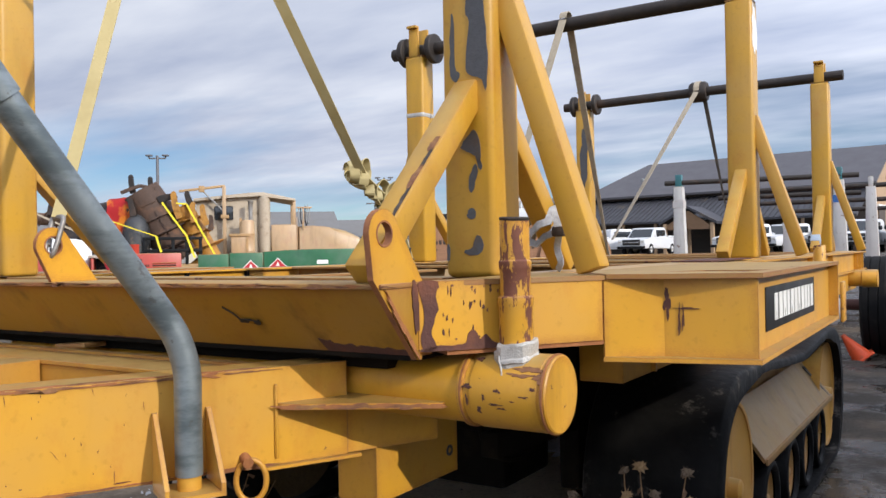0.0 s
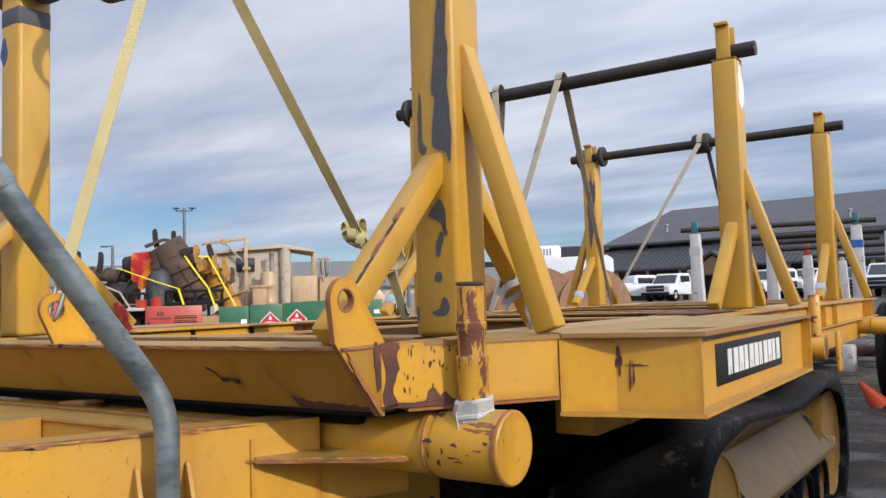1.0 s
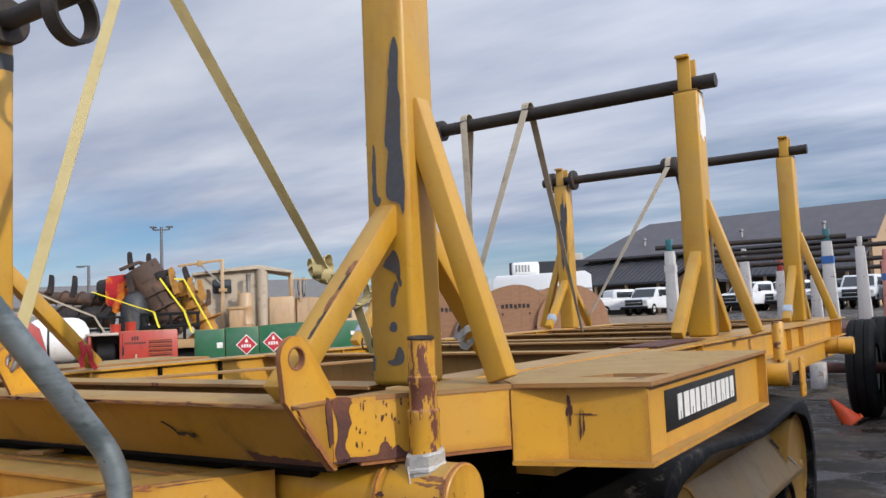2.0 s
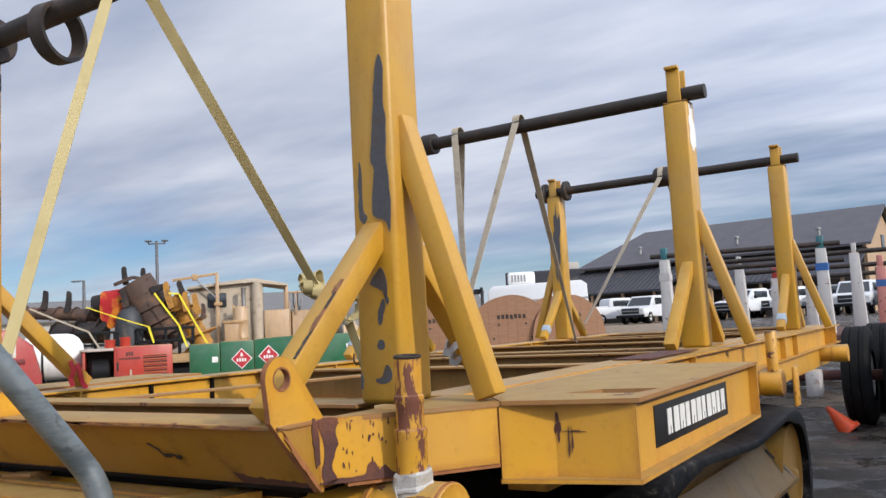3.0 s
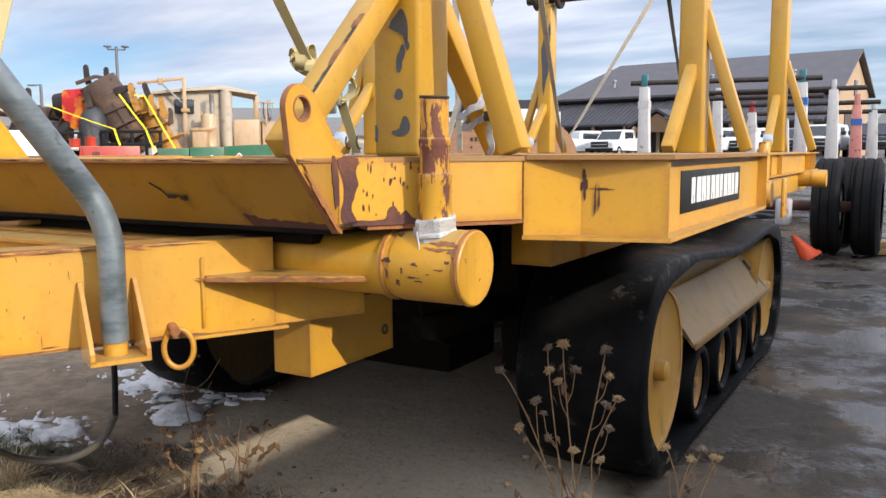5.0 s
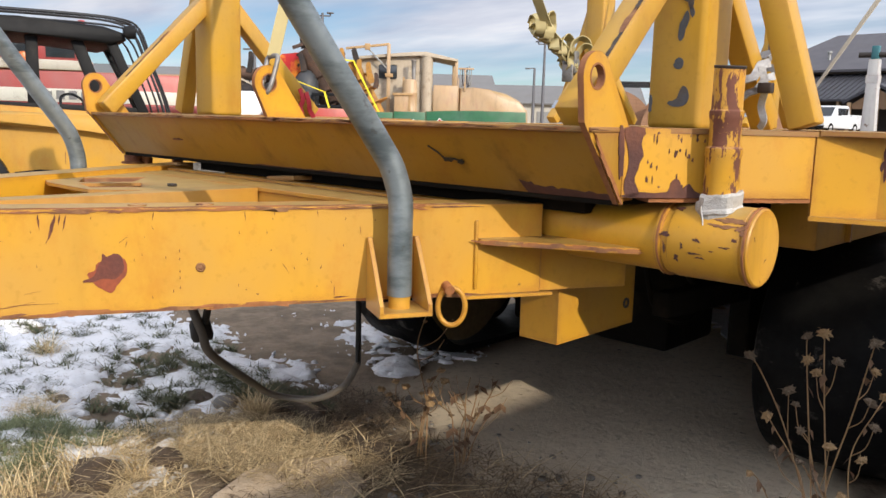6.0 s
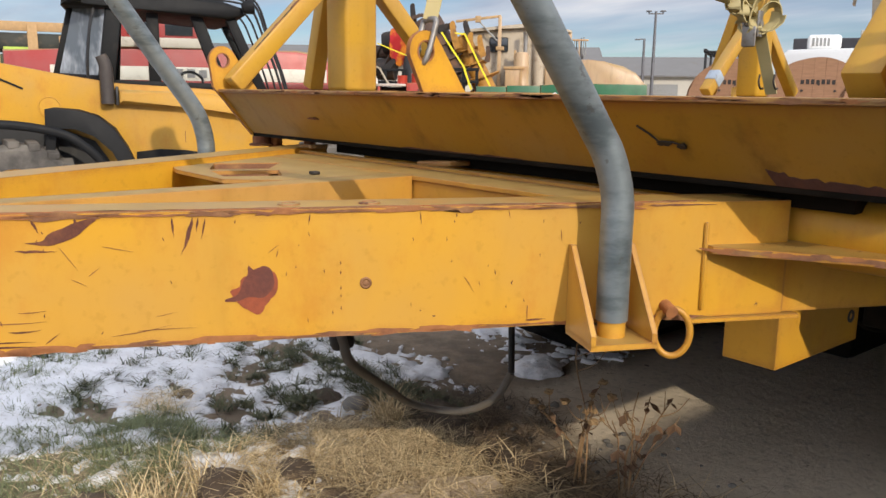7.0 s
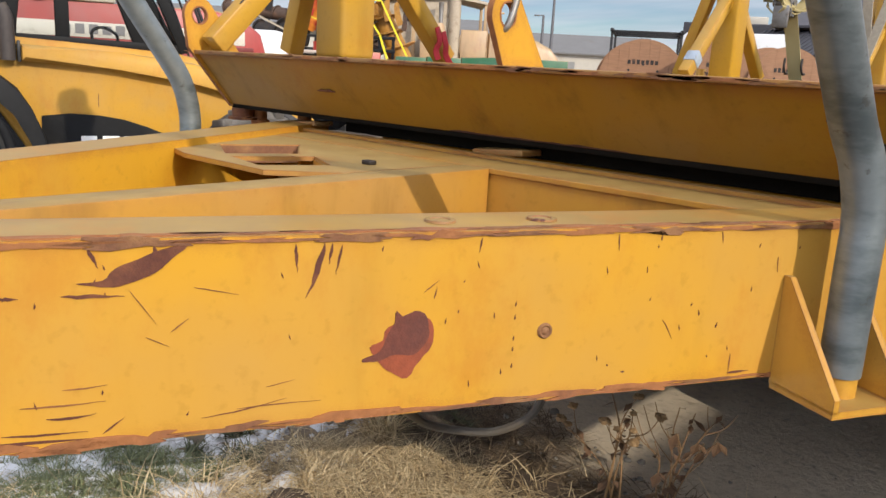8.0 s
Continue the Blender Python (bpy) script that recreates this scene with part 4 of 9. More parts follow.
# rust along the beam's upper edge, flakes, scars and a plug weld on its face
for i in range(16):
    s0 = -0.45 + i * 0.105
    part("rusty_edge", blotch(B(), on_bar(s0, 1.1535, 0.0005), BD, (0, 0, 1), 0.055, 0.0020 + 0.0016 * ((i * 7) % 3), 70 + i, rough=1.0), M_EDGE if i % 2 else M_RUSTY, near)
    part("rusty_edge", blotch(B(), on_bar(s0, 1.1585, -0.010), BD, -BN, 0.055, 0.006, 170 + i, rough=0.7), M_RUSTY if i % 3 else M_EDGE, near)
    part("rusty_edge", blotch(B(), on_bar(s0, 0.939, 0.0005), BD, (0, 0, 1), 0.055, 0.0022 + 0.0012 * (i % 4) + 0.0035 * (i < 6), 270 + i, rough=1.0), M_RUSTY if i % 3 else M_EDGE, near)
M_MARK = plain("dark_red_brown_scar", (0.115, 0.036, 0.022), 0.8, var=0.5, scale=30, bump=0.3, dirt=(0.24, 0.09, 0.04), dirty=0.6)


def face_mark(name, pts, mat, label="", lift=0.0009):
    """A flake on the near beam's outer face; pts are metres along the beam and heights."""
    return part(name, flake(B(), on_bar(0.0, 0.0, 0.0003), BD, (0, 0, 1), [(a, b) for a, b in pts], lift), mat, near, label)


def streak(a, b, w, mat, seed=0, bow=0.0):
    """A thin scratch that tapers at both ends, from a to b on the beam's face."""
    up, lo = [], []
    d = Vector((b[0] - a[0], b[1] - a[1]))
    nrm = Vector((-d.y, d.x)).normalized()
    for i in range(9):
        t = i / 8
        c = Vector(a) + d * t + nrm * (bow * math.sin(math.pi * t) + w * 0.35 * noise.noise((i * 0.8, seed, 0)))
        h = w * (0.12 + 0.88 * math.sin(math.pi * min(1.0, t * 1.25)) ** 0.7 if t < 0.8 else 0.3 * (1 - t) / 0.2 + 0.05) * (0.8 + 0.4 * noise.noise((i, seed, 5)))
        up.append(tuple(c + nrm * h / 2)), lo.append(tuple(c - nrm * h / 2))
    return face_mark("scratch", up + lo[::-1], mat, lift=0.0006)


face_mark("rust_patch", soften([(0.318, 1.022), (0.334, 1.03), (0.340, 1.046), (0.384, 1.056), (0.396, 1.040), (0.394, 1.018), (0.380, 1.002), (0.365, 0.981), (0.350, 0.987), (0.334, 0.999)], 3, 0.002, 1), M_REDR, "bright red primer rim of the bare patch", 0.0006)
face_mark("rust_patch", soften([(0.310, 1.009), (0.330, 1.017), (0.340, 1.040), (0.347, 1.050), (0.349, 1.066), (0.357, 1.058), (0.372, 1.064), (0.384, 1.060), (0.390, 1.042), (0.388, 1.026), (0.372, 1.010), (0.350, 1.012), (0.330, 1.006), (0.313, 1.005)], 3, 0.0016, 2), M_REDD, "large purple-brown bare patch", 0.0011)
face_mark("rust_patch", soften([(0.011, 1.113), (0.035, 1.115), (0.047, 1.127), (0.071, 1.137), (0.096, 1.147), (0.118, 1.149), (0.103, 1.136), (0.087, 1.122), (0.065, 1.113), (0.046, 1.108), (0.027, 1.110)], 3, 0.0012, 3), M_MARK, "long leaf-shaped scar in the paint")
part("plug_weld", lathe(B(), on_bar(0.545, 1.028, -0.002), BN, [(0, 0.011), (0.003, 0.0105), (0.0055, 0.008), (0.004, 0.0055), (0.0065, 0.003), (0.007, 0.0)], 14), M_EDGE, near, "small rusty plug weld")
for i, (a, b, w, bow) in enumerate((((-0.004, 1.100), (0.056, 1.098), 0.0050, 0), ((-0.060, 1.100), (-0.042, 1.0995), 0.0045, 0), ((0.086, 1.150), (0.086, 1.128), 0.006, 0), ((0.022, 1.150), (0.032, 1.128), 0.005, 0), ((0.231, 1.148), (0.233, 1.116), 0.0045, 0), ((0.263, 1.148), (0.243, 1.086), 0.0085, 0.002), ((0.272, 1.148), (0.268, 1.124), 0.004, 0), ((0.283, 1.146), (0.276, 1.112), 0.0035, 0), ((-0.007, 1.0005), (0.037, 1.003), 0.0018, -0.001), ((-0.047, 0.984), (0.034, 0.985), 0.0022, -0.001), ((-0.023, 0.970), (0.025, 0.972), 0.0035, -0.002), ((-0.065, 0.955), (0.016, 0.953), 0.0028, -0.001), ((-0.09, 0.947), (0.03, 0.944), 0.004, 0), ((0.030, 0.948), (0.052, 0.965), 0.0025, 0), ((0.130, 0.955), (0.223, 0.970), 0.0016, -0.002), ((0.168, 0.962), (0.262, 0.963), 0.0014, 0.001), ((0.060, 1.104), (0.086, 1.066), 0.0011, 0), ((0.124, 1.104), (0.170, 1.094), 0.0013, 0), ((0.10, 1.056), (0.118, 1.070), 0.0016, 0), ((0.075, 1.052), (0.098, 1.040), 0.0012, 0), ((0.72, 1.032), (0.738, 1.004), 0.0016, 0.001), ((0.84, 0.975), (0.840, 0.944), 0.0022, 0), ((0.838, 0.9465), (0.876, 0.9475), 0.0045, 0), ((0.90, 1.112), (0.902, 1.09), 0.0018, 0), ((0.382, 1.086), (0.400, 1.100), 0.0014, 0), ((0.20, 0.985), (0.232, 0.991), 0.0010, 0), ((0.395, 1.078), (0.398, 1.092), 0.002, 0), ((0.64, 1.15), (0.642, 1.128), 0.0022, 0), ((0.452, 1.15), (0.449, 1.132), 0.0025, 0), ((0.80, 1.15), (0.803, 1.134), 0.002, 0))):
    streak(a, b, w, M_MARK if w > 0.0024 else M_SCAR, i, bow)
rnd = random.Random(77)
for i in range(34):
    a = (rnd.uniform(-0.05, 0.95), rnd.uniform(0.955, 1.14))
    streak(a, (a[0] + rnd.uniform(-0.003, 0.003), a[1] + rnd.uniform(0.003, 0.009)), rnd.uniform(0.0014, 0.0028), M_MARK, 100 + i)
for z in (0.982, 1.004, 1.018, 1.045, 1.062):
    streak((0.502, z), (0.5025, z + 0.007), 0.0024, M_MARK, 200 + int(z * 1000))

# bent galvanised hoops in brackets on the beams
def hoop(f):
    c = on_bar(0.0, 0.0, 0.062)
    s = 0.978
    def P(ds, z, out=0.062, dx=0.0, dy=0.0):
        p = on_bar(s + ds, z, out)
        return Vector((f(p.x + dx), p.y + dy, z))
    foot = P(0, 0.958)
    pts = [foot, P(0, 1.05), P(0, 1.12)]
    k = foot
    bend = [(0.0, 0.0, 1.165), (-0.003, -0.006, 1.205), (-0.010, -0.022, 1.255), (-0.020, -0.052, 1.305)]
    pts += [Vector((k.x + (a if f(0) == 0 else -a * 0.5), k.y + b, z)) for a, b, z in bend]
    d = Vector((-0.060 if f(0) == 0 else 0.085, -0.60, 0.795)).normalized()
    for ln in (0.15, 0.4, 0.75, 1.1):
        pts.append(pts[6] + d * ln)
    hp = part("pipe_hoop", tube(B(), smooth_path(pts, 5), 0.0285, 20), M_GALV, trailer, "bent galvanised steel pipe")
    cpl = pts[6] + d * 0.50
    bm = B()
    lathe(bm, cpl, d, [(0, 0.029), (0, 0.0335), (0.075, 0.0335), (0.075, 0.029)], 24)
    part("coupling", bm, M_GALV, hp, "threaded pipe coupling")
    bm = B()
    rod(bm, P(0, 0.925), P(0, 0.975), 0.025, seg=20)
    br = part("pipe_socket", bm, M_YEL, trailer)
    bm = B()
    def wedge(s0):
        q = [(0.0, 0.925), (0.118, 0.925), (0.118, 0.945), (0.012, 1.085), (0.0, 1.085)]
        v = []
        for ds in (s0, s0 + 0.010):
            v.append([bm.verts.new(P(ds, z, out=o)) for o, z in q])
        n = len(q)
        for i in range(n):
            bm.faces.new((v[0][i], v[0][(i + 1) % n], v[1][(i + 1) % n], v[1][i]))
        bm.faces.new(v[0][::-1]), bm.faces.new(v[1])
    wedge(-0.062), wedge(0.052)
    q = [P(-0.062, 0.918, 0.002), P(0.062, 0.918, 0.002), P(0.062, 0.918, 0.118), P(-0.062, 0.918, 0.118)]
    lo, hi = [bm.verts.new(v) for v in q], [bm.verts.new(v + Vector((0, 0, 0.011))) for v in q]
    for i in range(4):
        bm.faces.new((lo[i], lo[(i + 1) % 4], hi[(i + 1) % 4], hi[i]))
    bm.faces.new(lo[::-1]), bm.faces.new(hi)
    part("bracket", bm, M_YEL, br, smooth=0)
    return hp


hoop(lambda x: x), hoop(lambda x: mx(x) - 0.08)

# end of the beam: stiffener, gusset, shackle ring, tool box
part("weld_seam", beam(B(), on_bar(1.19, 0.95, 0.004), on_bar(1.19, 1.12, 0.004), 0.008, 0.008, 0.003), M_YEL, near)
tp = [on_bar(1.369, 0, 0.0), on_bar(1.62, 0, 0.0), on_bar(1.62, 0, -0.012), on_bar(1.369, 0, -0.012)]
part("tail_plate", slab(B(), [(q.x, q.y) for q in tp], "z", 0.11, at=0.937), M_YEL, near, smooth=0)
fp = [on_bar(1.16, 0, 0.012), on_bar(1.40, 0, 0.012), on_bar(1.40, 0, -0.10), on_bar(1.16, 0, -0.10)]
part("foot_strip", slab(B(), [(q.x, q.y) for q in fp], "z", 0.008, at=0.926), M_YEL, near, smooth=0)
# unseen pans added to stop sun falling between the drawbar beams
for f in (lambda x: x, mx):
    pan = slab(B(), [(f(CX + 0.057), 0.62), (f(-1.57), 0.70), (f(-1.12), 1.60), (f(-0.99), 1.87), (f(CX + 0.057), 1.87)], "z", 0.006, at=0.952)
    part("drawbar_sun_block", pan, M_DECK, trailer, smooth=0)
# pierced plate in the far corner of the drawbar
cp = part("corner_gusset", slab(B(), [(-2.30, 1.50), (-2.08, 1.44), (-1.80, 1.44), (-1.70, 1.55), (-1.70, 1.872), (-2.40, 1.872)], "z", 0.010, [[(-2.205, 1.60), (-2.045, 1.515), (-1.985, 1.66), (-2.135, 1.775)], [(-2.00, 1.50), (-1.86, 1.47), (-1.80, 1.60), (-1.93, 1.66)]], at=1.131), M_CHAN, trailer, "dusty pierced corner plate", smooth=0)
part("slot_lip", beam(B(), (-2.137, 1.777, 1.112), (-1.985, 1.662, 1.112), 0.008, 0.05), M_YEL, cp)
part("slot_lip", beam(B(), (-1.93, 1.662, 1.105), (-1.80, 1.602, 1.105), 0.008, 0.06), M_YEL, cp)
part("slot_lip", beam(B(), (-2.207, 1.602, 1.118), (-2.137, 1.777, 1.118), 0.008, 0.04), M_EDGE, cp)
part("bracket_stub", box(B(), (-1.79, 1.67, 1.1415), (-1.765, 1.69, 1.150), 0.002), M_PIPE, cp)
for s_ in (0.42, 0.56):
    part("plug_weld", lathe(B(), on_bar(s_, 1.1582, -0.06), (0, 0, 1), [(0, 0.020), (0.003, 0.019), (0.0032, 0.013), (0.0015, 0.012), (0.0015, 0)], 18), M_DECK, near, "round plug weld on the flange")
part("gusset_plate", slab(B(), [(-0.815, 1.96), (-0.795, 1.952), (-0.475, 2.135), (-0.478, 2.16), (-0.80, 2.16)], "z", 0.014, at=1.062), M_CORNER, near, "rusty horizontal gusset", smooth=0)
for i in range(7):
    t = (i + 0.5) / 7
    part("rusty_edge", blotch(B(), (-0.795 + 0.32 * t + 0.0004, 1.952 + 0.183 * t - 0.0008, 1.069), (0.868, 0.4965, 0), (0, 0, 1), 0.036, 0.0045, 660 + i, lift=0.0006, rough=0.8), M_EDGE if i % 2 else M_RUSTY, near)
bm = B()
ring_c = on_bar(1.125, 0.912, 0.016)
ring = [ring_c + BD * (0.031 * math.cos(a)) + Vector((0, 0, 0.046 * math.sin(a))) + BN * (0.012 * math.cos(a)) for a in [i * 2 * math.pi / 24 for i in range(25)]]
tube(bm, ring, 0.0068, 10, cap=False)
rg = part("shackle_ring", bm, M_YEL, trailer, "yellow steel tie ring")
part("ring_eye", rod(B(), on_bar(1.115, 0.962, 0.0), on_bar(1.115, 0.955, 0.03), 0.012), M_RUSTY, rg)
tb = part("tool_box", box(B(), (-1.06, 2.46, 0.69), (-0.915, 2.90, 0.90), 0.002), M_YEL, trailer, "plain yellow steel box under the frame", smooth=0)
bm = B()
lathe(bm, (-0.9148, 2.85, 0.765), (1, 0, 0), [(0, 0.018), (0.003, 0.018), (0.003, 0.010), (-0.004, 0.008), (-0.004, 0)], 18)
part("lock", bm, M_PEEL, tb)
part("box_hanger", box(B(), (-1.06, 2.50, 0.90), (-0.93, 2.86, 1.15)), M_YEL, trailer)
# belly of the frame over the tracks
for x in (-0.55, mx(-0.55)):
    bm = B()
    d = 0.15 if x > CX else -0.15
    box(bm, (min(x, x + d), 3.08, 0.985), (max(x, x + d), 9.6, 1.145), 0.004)
    tbm = part("track_beam", bm, M_YEL, trailer)
    for y in (3.35, 3.80, 4.25, 4.9):
        part("stiffener", box(B(), (min(x + d, x + d * 1.12), y, 0.99), (max(x + d, x + d * 1.12), y + 0.012, 1.14)), M_YEL, tbm)
# dark beams and an unseen sheet, added to deepen the shade below
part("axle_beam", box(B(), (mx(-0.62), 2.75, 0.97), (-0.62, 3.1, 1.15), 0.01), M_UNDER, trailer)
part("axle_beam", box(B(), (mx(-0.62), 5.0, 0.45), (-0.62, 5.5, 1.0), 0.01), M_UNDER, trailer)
part("belly_light_block", box(B(), (mx(-0.49), 2.27, 1.166), (-0.49, 10.0, 1.176)), M_UNDER, trailer, "added unseen belly sheet that blocks light")

# near-black axle parts added to fill the deep shade between the tracks
part("axle_housing", box(B(), (mx(-0.78), 4.35, 0.16), (-1.53, 4.9, 1.15), 0.03), M_UNDER, trailer, "added near-black block for the shade under the deck")
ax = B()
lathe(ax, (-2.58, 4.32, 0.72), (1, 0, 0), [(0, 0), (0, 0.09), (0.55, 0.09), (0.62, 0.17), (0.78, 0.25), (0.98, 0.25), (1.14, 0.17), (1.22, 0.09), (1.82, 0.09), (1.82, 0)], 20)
part("axle_tube", ax, M_UNDER, trailer, "added near-black axle tube with a bulging gear case")
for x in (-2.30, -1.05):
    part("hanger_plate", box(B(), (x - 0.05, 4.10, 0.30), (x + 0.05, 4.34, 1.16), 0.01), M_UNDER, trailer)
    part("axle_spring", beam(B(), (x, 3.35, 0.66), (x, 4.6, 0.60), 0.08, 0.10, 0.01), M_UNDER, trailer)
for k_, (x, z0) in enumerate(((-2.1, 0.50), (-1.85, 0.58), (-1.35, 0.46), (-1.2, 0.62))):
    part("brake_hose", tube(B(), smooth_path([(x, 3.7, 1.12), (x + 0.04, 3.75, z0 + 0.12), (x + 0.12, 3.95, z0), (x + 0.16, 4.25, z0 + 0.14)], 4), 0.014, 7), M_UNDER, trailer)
# dark sheet added to shut out light from the rear
part("rear_light_block", box(B(), (mx(-0.76), 6.9, 0.10), (-0.76, 6.95, 1.15), 0.01), M_UNDER, trailer, "added dark sheet that shades the rear underside")

# rear pivots on the side
for y, z in ((5.9, 1.10), (9.02, 1.10)):
    for f, d in ((lambda x: x, 1), (mx, -1)):
        bm = B()
        lathe(bm, (f(-0.47), y, z), (d, 0, 0), [(0, 0), (0, 0.075), (0.18, 0.075), (0.185, 0.082), (0.30, 0.082), (0.31, 0.078), (0.31, 0)], 28)
        pv = part("side_pivot", bm, M_YEL, trailer)
        if y < 7:
            part("flange_plate", box(B(), (min(f(-0.10), f(-0.08)), y - 0.06, 0.96), (max(f(-0.10), f(-0.08)), y + 0.06, 1.20), 0.01), M_HALF, pv)
            bm = B()
            lathe(bm, (f(-0.21), y - 0.02, 1.17), (0, 0, 1), [(0, 0.03), (0, 0.034), (0.24, 0.034), (0.245, 0.03), (0.245, 0)], 20)
            part("stub_pipe", bm, M_HALF, pv)


# ---- rubber tracks ----
def track(f, d):
    yf, zf, rf, yr, zr, rr = 3.97, 0.465, 0.445, 6.55, 0.435, 0.42
    xo, xi = -0.225, -0.74
    path = []
    for a in np.linspace(265, 95, 18):
        path.append((yf + rf * math.cos(radians(a)) * 1.0, zf + rf * math.sin(radians(a))))
    for t in np.linspace(0, 1, 16)[1:-1]:
        y = yf + (yr - yf) * t
        path.append((y, zf + rf + (zr + rr - zf - rf) * t - 0.045 * math.sin(math.pi * t) + 0.012 * math.sin(9 * t)))
    for a in np.linspace(88, -85, 18):
        path.append((yr + rr * math.cos(radians(a)), zr + rr * math.sin(radians(a))))
    for t in np.linspace(0, 1, 14)[1:-1]:
        path.append((yr + (yf - yr) * t, 0.016))
    bm = B()
    n = len(path)
    cols = []
    for i, (y, z) in enumerate(path):
        a, b = path[i - 1], path[(i + 1) % n]
        ty, tz = b[0] - a[0], b[1] - a[1]
        ln = math.hypot(ty, tz)
        ny, nz = -tz / ln, ty / ln
        wav = 0.010 * noise.noise((y * 3, z * 3, 1)) if z > 0.5 else 0
        lug_h = 0.012 if i % 2 else 0.0
        th = 0.030 + 0.058 * max(min(1.0, max(0.0, (4.25 - y) / 0.25)), min(1.0, max(0.0, (y - 6.30) / 0.2))) * min(1.0, max(0.0, (z - 0.02) / 0.08))
        lean = 0.040 * min(1.0, max(0.0, (z - 0.6) / 0.25))
        cols.append([bm.verts.new((f(x), y + ny * o, z + nz * o + lean * (xo - x) / (xo - xi))) for x, o in ((xo, wav), (xo - 0.012, 0.012 + wav), (xo - 0.17, 0.016 + lug_h), (xi + 0.17, 0.016 + lug_h), (xi + 0.012, 0.012), (xi, 0), (xi, -th), (xo, -th + wav))])
    for i in range(n):
        p, q = cols[i], cols[(i + 1) % n]
        for k in range(8):
            m = (k + 1) % 8
            bm.faces.new((p[k], p[m], q[m], q[k]))
    belt = part("track_belt", bm, M_RUBBER, trailer, "slack black rubber track belt", smooth=60)

    def wheel(name, y, z, r, x, w, hub):
        bm = B()
        lathe(bm, (f(x), y, z), (-d, 0, 0), [(-0.022 if hub > 0.04 else 0.0, 0), (-0.022 if hub > 0.04 else 0.0, hub * 0.65), (-0.014 if hub > 0.04 else 0.004, hub * 0.85), (0.028, hub * 0.92), (0.030, hub * 1.15), (0.034, r * 0.55), (0.026, r * 0.90), (0.016, r * 0.955), (0.010, r * 0.96), (0.008, r), (w, r), (w, r * 0.3), (w, 0)], 36)
        return part(name, bm, (M_ROADW if hub < 0.04 else M_WHEEL) if d > 0 and x > xi + 0.25 else M_MUDDY, belt, "dusty yellow steel wheel" if d > 0 and x > xi + 0.25 else "mud-caked steel wheel")

    wheel("idler_wheel", yf - 0.01, zf - 0.022, 0.352, xo - 0.040, 0.20, 0.05)
    wheel("drive_wheel", yr, zr - 0.01, rr - 0.08, xo - 0.040, 0.20, 0.05)
    wheel("idler_wheel", yf, zf - 0.02, rf - 0.08, xi + 0.215, 0.20, 0.05)
    for y in (4.60, 5.14, 5.61, 6.10):
        wheel("road_wheel", y, 0.235, 0.143, xo - 0.045, 0.16, 0.03)
        part("tyre", lathe(B(), (f(xo - 0.03), y, 0.235), (-d, 0, 0), [(0.014, 0.141), (0.002, 0.146), (-0.006, 0.156), (-0.006, 0.170), (0.0, 0.182), (0.012, 0.187), (0.17, 0.187), (0.18, 0.17), (0.18, 0.141)], 32), M_RUBBER, belt)
    # sloping guard over the rollers
    bm = B()
    q = [(xo - 0.17, 4.36, 0.695), (xo - 0.17, 6.30, 0.672), (xo - 0.01, 6.46, 0.43), (xo - 0.005, 4.36, 0.470)]
    lo = [bm.verts.new((f(x), y, z)) for x, y, z in q]
    hi = [bm.verts.new((f(x - 0.01), y, z - 0.012)) for x, y, z in q]
    for i in range(4):
        bm.faces.new((lo[i], lo[(i + 1) % 4], hi[(i + 1) % 4], hi[i]))
    bm.faces.new(lo), bm.faces.new(hi[::-1])
    part("track_guard", bm, M_COVER, belt, "sloping tan sheet guard", smooth=0)
    part("guard_lip", beam(B(), (f(xo - 0.004), 4.37, 0.462), (f(xo - 0.009), 6.45, 0.422), 0.012, 0.03, 0.003), M_COVER, belt)
    bm = B()
    beam(bm, (f(xo - 0.14), 6.20, 0.64), (f(xo - 0.02), 6.40, 0.425), 0.02, 0.012)
    part("guard_strip", bm, M_PEEL, belt)
    bm = B()
    box(bm, (min(f(xi + 0.12), f(xo - 0.22)), 4.2, 0.36), (max(f(xi + 0.12), f(xo - 0.22)), 6.3, 0.76), 0.02)
    part("track_frame", bm, M_WHEEL, belt)


track(lambda x: x, 1), track(mx, -1)


# ---- shafts and straps on the posts ----
def shaft(row, x0, x1, z):
    y = PY[row]
    sh = thing("reel_shaft", (CX, y, z), "dark scaled steel reel shaft across two posts", "steel pipe", "reel shafts")
    bm = rod(B(), (x0, y, z), (x1, y, z), 0.044, seg=24)
    part("pipe", bm, M_PIPE, sh)
    for x in (mx(-0.55) - 0.11, mx(-0.55) + 0.13):
        part("collar", lathe(B(), (x - 0.022, y, z), (1, 0, 0), [(0, 0.0445), (0, 0.098), (0.006, 0.105), (0.04, 0.105), (0.046, 0.098), (0.046, 0.0445)], 28), M_PIPE, sh, "round steel stop collar")
    return sh


sh1 = shaft(0, -3.02, -0.36, 2.912)
bm = B()
lathe(bm, (-2.24, PY[0] + 0.012, 2.838), (1, 0.25, 0.05), [(0, 0.110), (0, 0.127), (0.07, 0.127), (0.07, 0.110), (0, 0.110)], 28)
part("loose_ring", bm, M_PIPE, sh1, "loose rusty ring hanging on the shaft")
sh2 = shaft(1, -3.02, -0.38, 2.878)
part("collar", lathe(B(), (-2.42, PY[1], 2.878), (1, 0, 0), [(0, 0.045), (0, 0.075), (0.09, 0.075), (0.09, 0.045)], 24), M_PIPE, sh2)
sh3 = shaft(2, -3.02, -0.36, 2.912)
